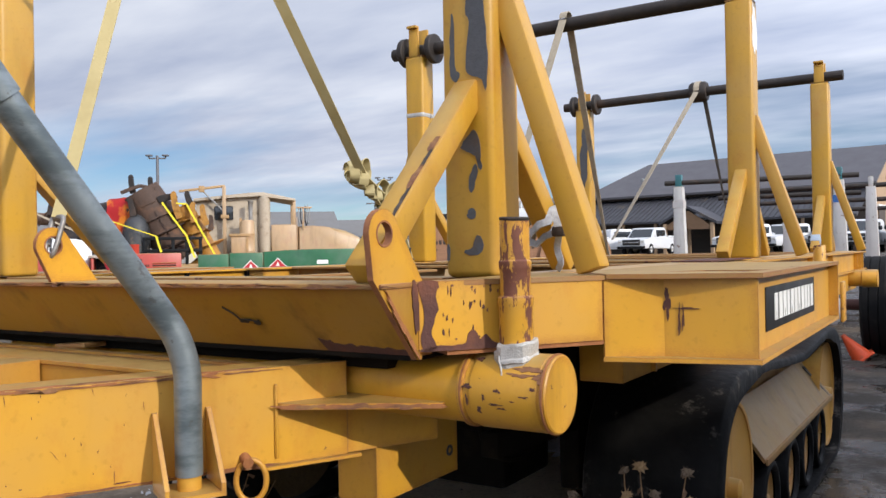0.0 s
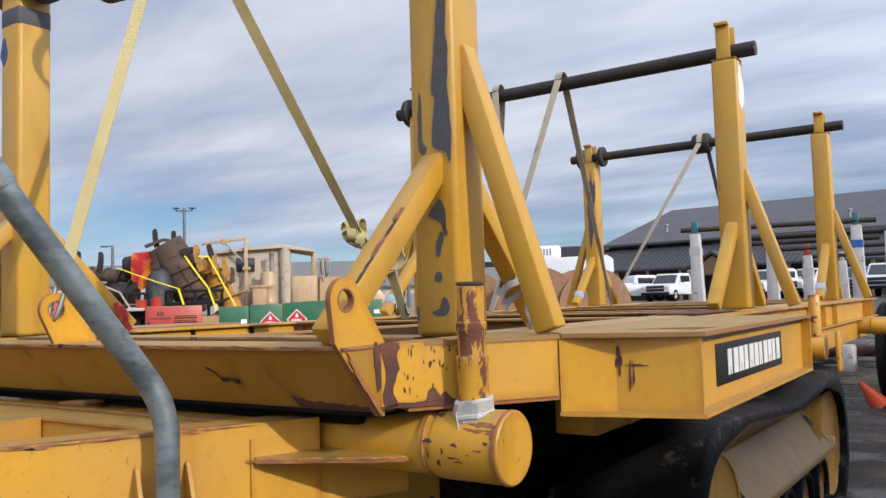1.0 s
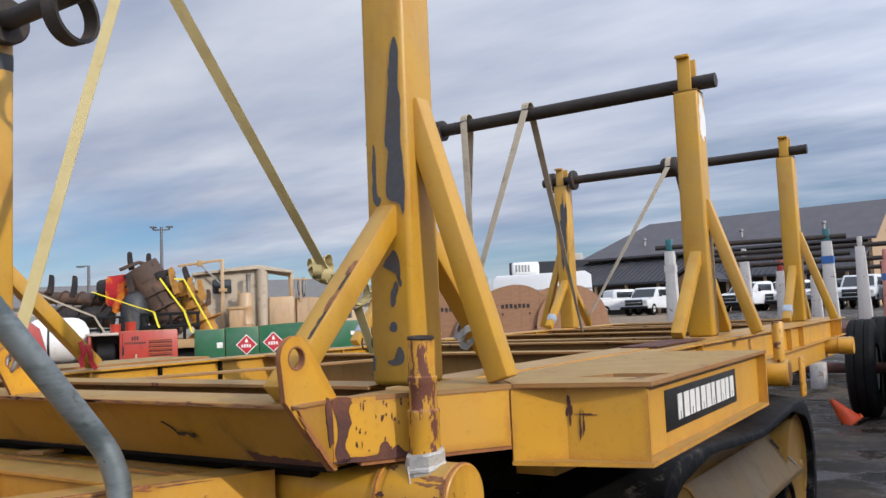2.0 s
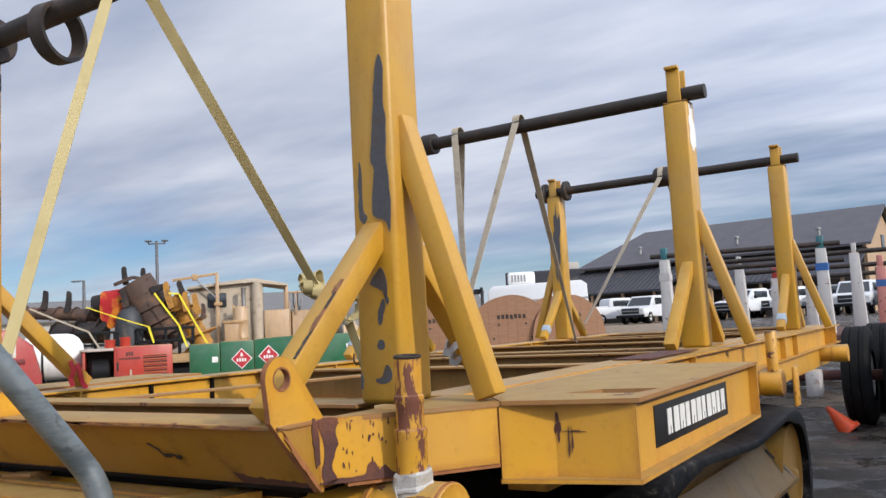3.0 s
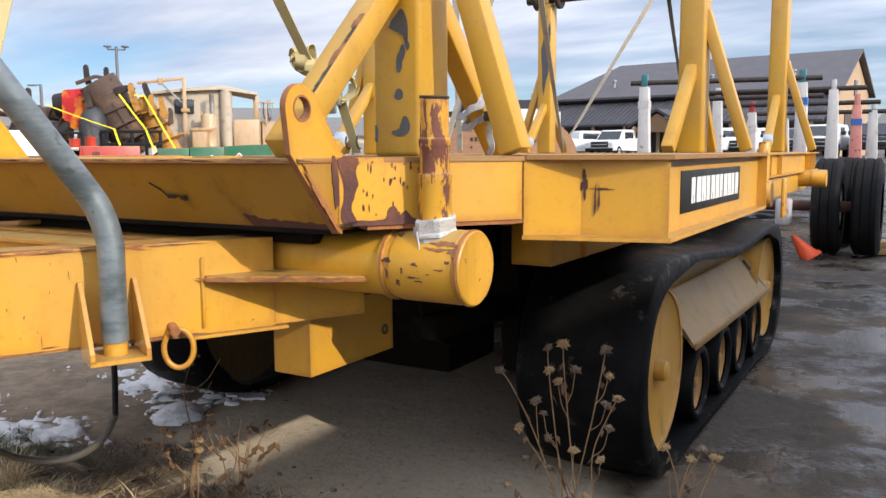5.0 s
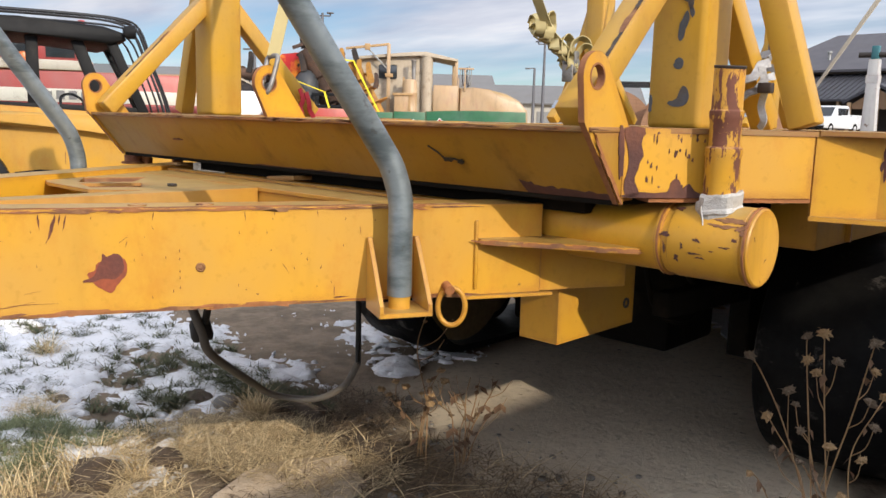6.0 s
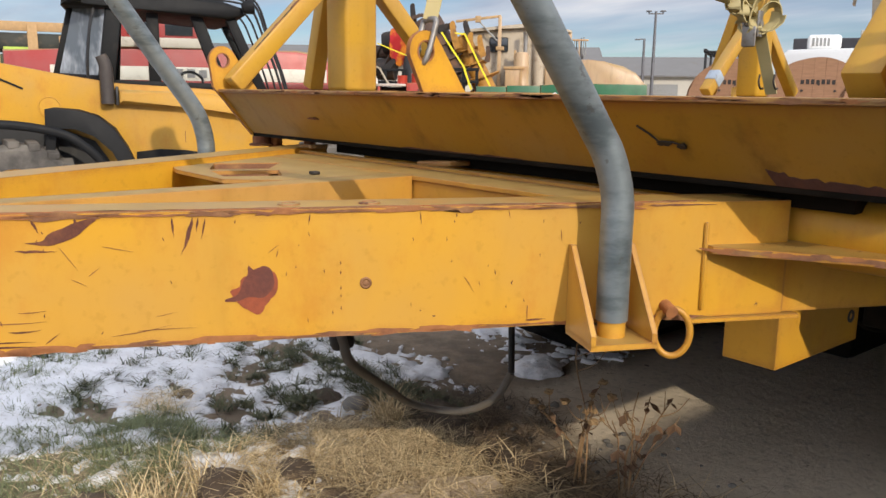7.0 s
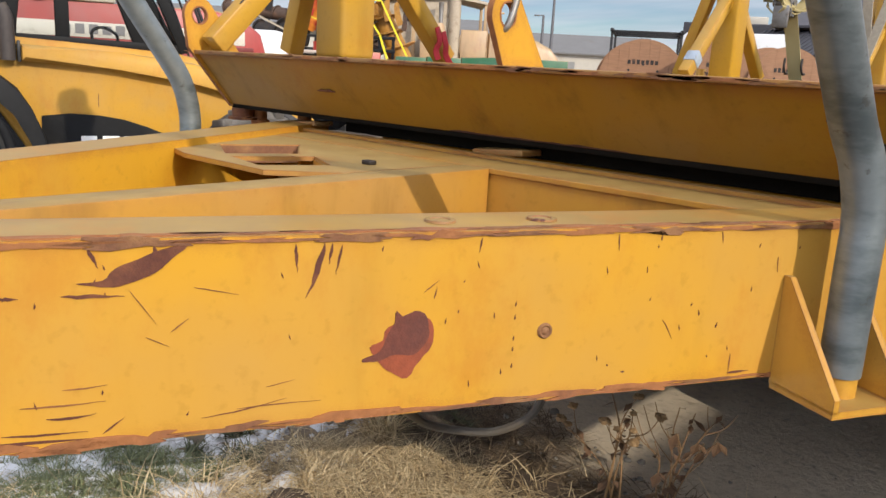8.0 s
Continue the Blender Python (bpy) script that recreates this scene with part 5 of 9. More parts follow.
part("roller", lathe(B(), (-1.70, PY[2], 2.912), (1, 0, 0), [(0, 0.045), (0, 0.085), (0.02, 0.098), (0.14, 0.098), (0.16, 0.085), (0.16, 0.045)], 24), M_PIPE, sh3, "dark roller on the shaft")


def sag(a, b, s=0.02, n=10):
    a, b = Vector(a), Vector(b)
    return [a.lerp(b, i / n) - Vector((0, 0, s * math.sin(math.pi * i / n))) for i in range(n + 1)]


def strap(at, label, runs, mat=M_STRAP, group="ratchet straps"):
    s = thing("ratchet_strap", at, label, "strap", group)
    for pts, w, side, tw in runs:
        part("webbing", ribbon(B(), pts, w, 0.0045, side, tw), mat, s)
    return s


A1 = (-1.72, PY[0], 2.957)
loop = [(-1.75 + 0.0065 * (math.pi * 1.05 - a) / 0.36, PY[0] + 0.05 * math.cos(a), 2.912 + 0.05 * math.sin(a)) for a in [math.pi * (1.05 - i / 9 * 1.15) for i in range(10)]]
s1 = strap((-1.75, 2.4, 2.0), "sun-bleached tan ratchet strap over the front shaft", [
    (sag((-1.75, PY[0] - 0.05, 2.90), (-1.668, 1.965, 1.535), -0.004), 0.038, (0.5, 0.85, 0), 12),
    (loop, 0.05, (1, 0, 0), 0),
    (sag((-1.685, PY[0] + 0.05, 2.90), (-1.83, 3.585, 1.775), 0.0, 16), 0.046, (0.40, 0.83, 0), 40),
    (sag((-1.825, 3.60, 1.76), (-1.775, 3.715, 1.655), 0.0), 0.05, (1, 0.1, 0), 10),
    (sag((-1.770, 3.735, 1.625), (-1.750, 3.84, 1.362), 0.0), 0.05, (1, 0.25, 0), 12),
])
def folded(c, wide, high, turn):
    """A flattened, slightly crumpled loop of folded strap end."""
    pts = []
    for i in range(31):
        a = i / 30 * 2 * math.pi
        k = 1 + 0.16 * noise.noise((math.cos(a) * 1.5 + c[0] * 40, math.sin(a) * 1.5, c[2] * 40))
        r, z = wide * k * math.cos(a), high * k * 1.15 * math.sin(a)
        pts.append((c[0] + r * math.cos(turn), c[1] + r * math.sin(turn), c[2] + z + 0.2 * r))
    return ribbon(B(), pts, 0.046, 0.004, (math.sin(turn) * 0.9, -math.cos(turn), 0.25), 45)


for c, wide, high, turn in (((-1.895, 3.58, 1.80), 0.075, 0.045, 2.5), ((-1.875, 3.59, 1.77), 0.070, 0.036, 2.8), ((-1.845, 3.60, 1.80), 0.035, 0.045, 1.7), ((-1.855, 3.62, 1.745), 0.055, 0.024, 2.0), ((-1.84, 3.64, 1.715), 0.060, 0.026, 2.3), ((-1.825, 3.66, 1.69), 0.052, 0.020, 2.6), ((-1.80, 3.68, 1.70), 0.040, 0.045, 1.5), ((-1.745, 3.72, 1.675), 0.052, 0.058, 0.9), ((-1.725, 3.735, 1.66), 0.040, 0.042, 0.6), ((-1.80, 3.70, 1.63), 0.055, 0.03, 2.7)):
    part("webbing_fold", folded(c, wide, high, turn), M_STRAP, s1, "bundled loose strap end")
rt = B()
for dx in (-0.030, 0.030):
    box(rt, (-1.775 + dx - 0.003, 3.68, 1.585), (-1.775 + dx + 0.003, 3.715, 1.685), 0.002)
rod(rt, (-1.815, 3.697, 1.635), (-1.735, 3.697, 1.635), 0.014)
rod(rt, (-1.812, 3.697, 1.592), (-1.738, 3.697, 1.592), 0.007)
ra = part("ratchet", rt, M_STEEL, s1, "steel ratchet buckle")
part("ratchet_handle", box(B(), (-1.805, 3.668, 1.545), (-1.745, 3.680, 1.625), 0.006), M_STEEL, ra, "folded steel ratchet handle")
for dx in (-0.03, 0.035):
    part("strap_hook", tube(B(), smooth_path([(-1.755 + dx, 3.80, 1.44), (-1.752 + dx, 3.79, 1.41), (-1.748 + dx, 3.80, 1.385), (-1.746 + dx, 3.815, 1.385)], 4), 0.0045, 8), M_PIPE, ra)
bm = B()
tube(bm, smooth_path([(-1.69, 1.965, 1.535), (-1.645, 1.965, 1.535), (-1.640, 1.955, 1.50), (-1.642, 1.937, 1.445), (-1.652, 1.93, 1.425), (-1.676, 1.93, 1.43), (-1.682, 1.935, 1.46)], 5), 0.0075, 10)
tube(bm, smooth_path([(-1.645, 1.965, 1.535), (-1.69, 1.965, 1.535), (-1.694, 1.955, 1.50), (-1.690, 1.945, 1.47), (-1.682, 1.94, 1.455)], 5), 0.0075, 10)
part("wire_hook", bm, M_STEEL, s1, "bent wire hook in the lug")
y = PY[1]
strap((-1.6, y, 2.2), "pale dirty webbing strap over the middle shaft", [
    (sag((-1.64, y - 0.05, 2.90), (-1.82, y - 0.72, 1.37), 0.0), 0.05, (1, 0, 0), 20),
    ([(-1.64, y + 0.05 * math.cos(a), 2.912 + 0.05 * math.sin(a)) for a in [math.pi * (1.0 - i / 9) for i in range(10)]], 0.05, (1, 0, 0), 0),
    (sag((-1.64, y + 0.05, 2.90), (-1.81, y + 1.1, 1.37), 0.0, 14), 0.05, (1, 0, 0), 50),
], M_STRAPW)
strap((-2.3, y, 2.2), "old grey strap over the middle shaft", [
    (sag((-2.13, y - 0.05, 2.90), (-1.86, y - 0.45, 1.37), 0.01), 0.05, (1, 0, 0), 20),
    ([(-2.13, y + 0.05 * math.cos(a), 2.912 + 0.05 * math.sin(a)) for a in [math.pi * (1.0 - i / 9) for i in range(10)]], 0.05, (1, 0, 0), 0),
    (sag((-2.13, y + 0.05, 2.90), (-2.35, y + 0.3, 1.9), 0.0), 0.05, (1, 0, 0), 50),
], M_STRAPW)
y = PY[2]
strap((-1.6, y, 2.2), "dirty strap over the rear roller with a dark tail", [
    (sag((-1.62, y - 0.10, 2.90), (-2.18, y - 0.9, 1.50), 0.0), 0.05, (1, 0, 0), 40),
    ([(-1.62, y + 0.102 * math.cos(a), 2.912 + 0.102 * math.sin(a)) for a in [math.pi * (1.0 - i / 9) for i in range(10)]], 0.05, (1, 0, 0), 0),
], M_STRAPW)
strap((-1.6, y, 2.2), "dark hanging strap tail at the rear roller", [
    (sag((-1.60, y + 0.10, 2.90), (-1.43, y + 0.22, 1.72), 0.0, 14), 0.04, (1, 0, 0), 70),
], M_STRAPD)

# air line that hangs from the beam to the ground
ln = B()
tube(ln, smooth_path([(-1.84, 2.46, 1.15), (-1.86, 2.48, 0.85), (-1.865, 2.49, 0.58), (-1.82, 2.45, 0.43)], 6), 0.011, 8)
hz = thing("air_hose", (-1.6, 2.2, 0.3), "grey and black air hose hanging in a loop under the drawbar", "hose")
part("hose", ln, M_CABLE, hz)
ln = B()
tube(ln, smooth_path([(-1.82, 2.45, 0.43), (-1.86, 2.42, 0.34), (-1.95, 2.38, 0.275), (-2.056, 2.34, 0.252), (-2.11, 2.25, 0.28), (-2.093, 2.16, 0.346)], 6), 0.013, 8)
part("hose", ln, M_HOSE, hz, "mud-grey lower loop")
ln = B()
tube(ln, smooth_path([(-2.093, 2.16, 0.346), (-2.02, 2.02, 0.45), (-1.93, 1.88, 0.56), (-1.925, 1.85, 0.64), (-1.97, 1.83, 0.74), (-2.06, 1.80, 0.86), (-2.10, 1.78, 0.97)], 6), [0.015] * 12 + [0.0155] * 12 + [0.017] * 13, 10)
part("hose", ln, M_HOSE, hz)
part("hose_clamp", lathe(B(), (-1.945, 1.868, 0.600), (-0.15, -0.1, 1), [(0, 0.012), (0.0, 0.032), (0.015, 0.038), (0.06, 0.036), (0.075, 0.026), (0.075, 0.012)], 14), M_CABLE, hz, "dark lashing round the hose")
part("hose_tail", tube(B(), smooth_path([(-1.945, 1.868, 0.63), (-1.90, 1.86, 0.74), (-1.91, 1.82, 0.86), (-1.93, 1.80, 0.97)], 5), 0.013, 8), M_CABLE, hz)

# silvery strap end behind the near brace and a red rag on the far one
M_SILV = plain("silver_webbing", (0.40, 0.40, 0.41), 0.5, 0.2, var=0.5, scale=16, bump=0.6, dirt=(0.12, 0.11, 0.10), dirty=0.5)
sv_ = thing("strap_end", (-0.55, 2.90, 1.36), "crumpled silver strap end tied round a brace", "strap")
for i_, (z_, y_, w_) in enumerate(((1.520, 2.83, 0.026), (1.485, 2.865, 0.022))):
    ring_ = [(-0.55 + 0.056 * math.cos(k * 2 * math.pi / 14) * (1 + 0.12 * math.sin(k * 2.3 + i_)), y_ + 0.058 * math.sin(k * 2 * math.pi / 14), z_ + 0.05 * math.sin(k * 2 * math.pi / 14 + 0.6) + 0.012 * math.sin(k * 3.1)) for k in range(15)]
    part("webbing", ribbon(B(), ring_, w_, 0.005, (0, 0.5, 0.85), 8), M_SILV, sv_)
part("webbing_tail", ribbon(B(), smooth_path([(-0.50, 2.80, 1.53), (-0.485, 2.80, 1.47), (-0.50, 2.82, 1.42), (-0.485, 2.81, 1.38), (-0.50, 2.82, 1.355)], 5), 0.020, 0.004, (0.8, 0.6, 0), 60), M_SILV, sv_)
part("buckle", box(B(), (-0.505, 2.79, 1.455), (-0.465, 2.82, 1.485), 0.005), M_PIPE, sv_, "dark steel buckle")
rg_ = thing("red_rag", (-2.80, 2.88, 1.40), "red cloth strip tied round the far brace", "rag")
M_RAG = plain("red_rag_cloth", (0.50, 0.03, 0.04), 0.85, var=0.35, scale=20, bump=0.5, dirty=0.1)
for k_, (dy_, z_) in enumerate(((0.0, 1.435), (0.035, 1.42))):
    part("strip", ribbon(B(), smooth_path([(-2.745, 2.87 + dy_, z_ + 0.05), (-2.742, 2.885 + dy_, z_), (-2.75, 2.875 + dy_ * 1.6, z_ - 0.035), (-2.74, 2.88 + dy_ * 2, z_ - 0.07)], 4), 0.022, 0.006, (0, 1, 0.3), 30), M_RAG, rg_)


# ---- snow, grass and weeds on the soil ----
def snow_depth(x, y):
    f = 0.9 * noise.noise((x * 1.3, y * 1.3, 7)) + 0.6 * noise.noise((x * 4.1, y * 4.1, 2)) + 0.5 * noise.noise((x * 11, y * 11, 4)) + 0.55 * noise.noise((x * 26, y * 26, 8)) + 0.35 * noise.noise((x * 55, y * 55, 1))
    edge = min(1.0, (-2.62 - x) * 1.3) - max(0.0, y - 2.92) * 3.2 - max(0.0, 1.55 - y) * (1.0 if x > -3.5 else 0.5)
    patch = 0.55 - 2.2 * math.hypot((x + 3.35) * 0.6, y - 3.75)
    return max(min(0.55, edge), patch) + f * 1.0 - 0.13


sx, sy = np.arange(-6.5, -2.2, 0.022), np.arange(-0.2, 4.4, 0.022)
sv = []
for y in sy:
    for x in sx:
        d = snow_depth(x, y)
        sv.append((x, y, ground_z(x, y) + (0.026 * (1 - math.exp(-d * 5)) + 0.010 * noise.noise((x * 14, y * 14, 1)) + 0.006 * noise.noise((x * 37, y * 37, 6)) if d > 0 else max(-0.06, d * 0.25))))
w = len(sx)
sf = [(j * w + i, j * w + i + 1, (j + 1) * w + i + 1, (j + 1) * w + i) for j in range(len(sy) - 1) for i in range(w - 1) if max(sv[j * w + i][2] - ground_z(*sv[j * w + i][:2]), sv[(j + 1) * w + i + 1][2] - ground_z(*sv[(j + 1) * w + i + 1][:2])) > -0.055]
sm = bpy.data.meshes.new("snow")
sm.from_pydata(sv, [], sf)
sm.polygons.foreach_set("use_smooth", [True] * len(sf))
n = Nodes("old_snow", 0.7)
c = n.mix(n.noise(9, 5), (0.68, 0.69, 0.72), (0.84, 0.84, 0.85))
c = n.mix(n.calc("MULTIPLY", n.ramp(n.noise(28, 5, 0.7), 0.58, 0.68), 0.55), c, (0.30, 0.27, 0.22))
n.bump(n.noise(40, 5), 0.6, 0.012)
M_SNOW = n.done(c)
sm.materials.append(M_SNOW)
tagged(new("snow", sm), "thin patchy old snow on the soil", "snow", kind="stuff")


def leafy(name, lo, hi, rough=0.8):
    n = Nodes(name, rough)
    g = n.t.nodes.new("ShaderNodeNewGeometry")
    return n.done(n.mix(g.outputs["Random Per Island"], lo, hi))


M_STRAW = leafy("dry_straw", (0.28, 0.19, 0.09), (0.92, 0.75, 0.46))
M_GRASS = leafy("green_grass", (0.085, 0.11, 0.045), (0.25, 0.27, 0.14))
M_TWIG = leafy("dry_twigs", (0.11, 0.075, 0.045), (0.42, 0.31, 0.19))
M_LITTER = leafy("dark_litter", (0.05, 0.034, 0.022), (0.22, 0.155, 0.095))


def blades(name, spots, mat, label, category, length, width, lie, seed):
    """Tufts of thin curved blades; lie 0 stands, 1 lies flat."""
    rnd = random.Random(seed)
    vs, fs = [], []
    for cx, cy, rx, ry, count in spots:
        for _ in range(count):
            a, k = rnd.uniform(0, 6.283), math.sqrt(rnd.random())
            x, y = cx + rx * k * math.cos(a), cy + ry * k * math.sin(a)
            x += 0.08 * noise.noise((x * 6, y * 6, seed))
            h = rnd.uniform(0, 6.283)
            ln = length * rnd.uniform(0.45, 1.25)
            up = rnd.uniform(0.15, 1.0) * (1 - lie) + 0.06 + 0.25 * rnd.random() * lie
            z = ground_z(x, y) + 0.004 + rnd.random() * 0.02 * lie
            dx, dy, px, py = math.cos(h), math.sin(h), -math.sin(h), math.cos(h)
            w0 = width * rnd.uniform(0.6, 1.3)
            o = len(vs)
            for t, wd in ((0, 1.0), (0.4, 0.85), (0.75, 0.55)):
                r, zz = ln * t * (0.35 + 0.65 * t) * (1 - 0.55 * up), z + ln * up * (t - 0.45 * t * t * (1.3 - up))
                vs += [(x + dx * r + px * w0 * wd, y + dy * r + py * w0 * wd, zz), (x + dx * r - px * w0 * wd, y + dy * r - py * w0 * wd, zz)]
            vs.append((x + dx * ln * (1 - 0.55 * up), y + dy * ln * (1 - 0.55 * up), z + ln * up * (0.55 + 0.25 * up)))
            fs += [(o, o + 1, o + 3, o + 2), (o + 2, o + 3, o + 5, o + 4), (o + 4, o + 5, o + 6)]
    me = bpy.data.meshes.new(name)
    me.from_pydata(vs, [], fs)
    me.materials.append(mat)
    return tagged(new(name, me), label, category, kind="stuff")


M_DULL = leafy("dull_green_weeds", (0.035, 0.045, 0.022), (0.15, 0.155, 0.080))
rnd = random.Random(8)
blades("dry_grass", [(-2.28, 2.26, 0.36, 0.26, 3000), (-2.02, 2.45, 0.42, 0.20, 1300), (-2.55, 2.05, 0.22, 0.28, 1000), (-2.25, 1.78, 0.28, 0.16, 700), (-3.36, 1.82, 0.14, 0.10, 380), (-2.75, 1.45, 0.35, 0.28, 350), (-1.9, 2.25, 0.3, 0.14, 300), (-2.65, 1.2, 0.5, 0.3, 300)], M_STRAW, "flattened dry straw-coloured grass", "grass", 0.15, 0.0016, 0.78, 3)
blades("long_straw", [(-2.30, 2.25, 0.45, 0.32, 90), (-2.45, 1.75, 0.22, 0.14, 60), (-1.75, 2.3, 0.35, 0.25, 50), (-1.45, 2.65, 0.5, 0.3, 60), (-0.7, 2.9, 0.5, 0.25, 30)], M_STRAW, "long bent pale straws", "grass", 0.36, 0.0022, 0.85, 15)
blades("twigs", [(-1.55, 2.55, 0.30, 0.22, 120), (-1.30, 2.72, 0.45, 0.22, 150), (-2.15, 2.80, 0.30, 0.14, 80), (-1.0, 2.88, 0.35, 0.14, 60)], M_TWIG, "pale dry twigs strewn over dark soil", "twigs", 0.24, 0.0018, 0.93, 31)
blades("straw_tuft", [(-2.60, 2.50, 0.07, 0.05, 380), (-4.20, 2.20, 0.07, 0.05, 160), (-2.33, 1.80, 0.06, 0.05, 90), (-2.55, 1.62, 0.12, 0.10, 200), (-2.5, 1.45, 0.1, 0.08, 140)], M_STRAW, "upright dry grass tuft", "grass", 0.19, 0.0018, 0.15, 5)
spots = [(-2.95, 1.60, 0.30, 0.22, 4200), (-3.12, 1.72, 0.18, 0.14, 2200), (-2.80, 1.82, 0.16, 0.10, 1200), (-3.10, 1.30, 0.34, 0.30, 2000), (-2.6, 1.15, 0.3, 0.25, 1400), (-2.72, 1.50, 0.2, 0.18, 1500), (-4.25, 1.55, 0.35, 0.30, 1500), (-4.26, 2.2, 0.09, 0.06, 320), (-5.0, 2.0, 0.6, 0.5, 1200), (-3.7, 1.45, 0.3, 0.2, 700)]
blades("green_grass", spots, M_GRASS, "low green and grey winter grass", "grass", 0.085, 0.0016, 0.30, 7)
tufts = [(-3.12, 2.65, 0.22, 0.10, 2200), (-2.85, 2.62, 0.20, 0.10, 1900), (-2.60, 2.74, 0.24, 0.09, 1400), (-2.98, 2.30, 0.10, 0.06, 500), (-2.75, 2.02, 0.10, 0.08, 300)]
for i in range(190):
    x, y = rnd.uniform(-5.4, -2.75), rnd.uniform(1.5, 3.0)
    tufts.append((x, y, rnd.uniform(0.02, 0.09), rnd.uniform(0.015, 0.045), rnd.randrange(18, 120)))
blades("snow_weeds", tufts, M_DULL, "dull green weeds poking through the snow", "weeds", 0.085, 0.0026, 0.40, 9)
blades("leaf_litter", [(-2.45, 2.72, 0.45, 0.2, 1500), (-1.85, 2.55, 0.5, 0.22, 900), (-3.3, 2.2, 0.9, 0.6, 900), (-2.0, 2.1, 0.4, 0.15, 500), (-1.45, 2.70, 0.55, 0.26, 700), (-1.05, 2.80, 0.40, 0.22, 400), (-0.7, 2.85, 0.4, 0.15, 300), (-2.35, 2.95, 0.35, 0.18, 700)], M_LITTER, "dark rotten stalks and litter", "plant litter", 0.10, 0.0020, 0.9, 11)

M_CLOD = plain("dark_soil_clod", (0.085, 0.06, 0.042), 0.95, var=0.5, scale=16, bump=0.8, dirt=(0.16, 0.12, 0.085), dirty=0.5)


def clod(x, y, rx, ry, h, seed):
    bm = B()
    bmesh.ops.create_icosphere(bm, subdivisions=4, radius=1.0)
    for v in bm.verts:
        k = 1 + 0.22 * noise.noise(v.co * 1.8 + Vector((seed, 0, 0))) + 0.13 * noise.noise(v.co * 5 + Vector((0, seed, 0))) + 0.06 * noise.noise(v.co * 12)
        v.co = Vector((v.co.x * rx * k + x, v.co.y * ry * k + y, v.co.z * h * k + ground_z(x, y)))
    return solo("soil_clod", bm, M_CLOD, "dark lump of bare soil among the grass", "soil", "soil clods")


clod(-2.45, 1.70, 0.13, 0.09, 0.065, 1), clod(-2.36, 1.93, 0.09, 0.07, 0.05, 2), clod(-2.62, 1.30, 0.12, 0.09, 0.05, 3), clod(-2.95, 2.42, 0.10, 0.06, 0.035, 4), clod(-2.5, 2.72, 0.20, 0.10, 0.04, 5), clod(-1.95, 2.62, 0.22, 0.09, 0.03, 6)
M_STONE = plain("grey_stone", (0.20, 0.185, 0.165), 0.85, var=0.35, scale=12, bump=0.4)


def stone(x, y, r, seed):
    bm = B()
    bmesh.ops.create_icosphere(bm, subdivisions=2, radius=r)
    for v in bm.verts:
        v.co *= 1 + 0.35 * noise.noise(v.co / r * 0.9 + Vector((seed, 0, 0)))
        v.co.z *= 0.62
        v.co += Vector((x, y, ground_z(x, y) + r * 0.25))
    return solo("stone", bm, M_STONE, "rounded grey stone on the soil", "stone", "stones")


stone(-2.78, 2.46, 0.07, 1)
# broken slab of pale concrete half sunk into the soil
rnd = random.Random(61)
rim = [(-1.98, 1.93), (-2.04, 2.08), (-2.07, 2.20), (-1.99, 2.34), (-1.90, 2.46), (-1.79, 2.41), (-1.69, 2.38), (-1.65, 2.25), (-1.70, 2.10), (-1.76, 2.02), (-1.86, 1.94)]
fine = []
for i, (x, y) in enumerate(rim):
    x1, y1 = rim[(i + 1) % len(rim)]
    fine += [(x + (x1 - x) * t + rnd.uniform(-0.009, 0.009), y + (y1 - y) * t + rnd.uniform(-0.009, 0.009)) for t in (0, 0.25, 0.5, 0.75)]
bm = B()
rings = [[bm.verts.new((-1.86 + (x + 1.86) * k, 2.2 + (y - 2.2) * k, z + 0.016 * noise.noise((x * 7, y * 7, k * 3)))) for x, y in fine] for k, z in ((1.10, -0.05), (1.06, 0.010), (1.0, 0.020), (0.7, 0.024), (0.35, 0.022))]
for lo, hi in zip(rings, rings[1:]):
    for i in range(len(fine)):
        j = (i + 1) % len(fine)
        bm.faces.new((lo[i], lo[j], hi[j], hi[i]))
bm.faces.new(rings[-1])
M_SLAB = plain("weathered_concrete", (0.56, 0.45, 0.33), 0.9, var=0.3, scale=7, bump=0.7, dirt=(0.20, 0.15, 0.11), dirty=0.5)
solo("concrete_slab", bm, M_SLAB, "broken pale concrete slab sunk in the soil", "concrete slab", smooth=25)
rnd = random.Random(4)
for i in range(130):
    stone(rnd.uniform(-2.4, -0.6), rnd.triangular(2.1, 3.3, 2.85), rnd.triangular(0.005, 0.024, 0.007), i + 2)

M_STEM = plain("dry_stem", (0.30, 0.18, 0.085), 0.8, var=0.4, scale=10, dirty=0.3)
M_HEAD = plain("dry_seed_head", (0.37, 0.24, 0.12), 0.9, var=0.5, scale=30, bump=0.6, dirty=0.3)
M_HEADD = plain("grey_seed_head", (0.17, 0.125, 0.085), 0.9, var=0.5, scale=30, bump=0.6, dirty=0.3)
M_LEAFD = plain("withered_leaf", (0.16, 0.09, 0.05), 0.85, var=0.5, scale=25, dirty=0.3)


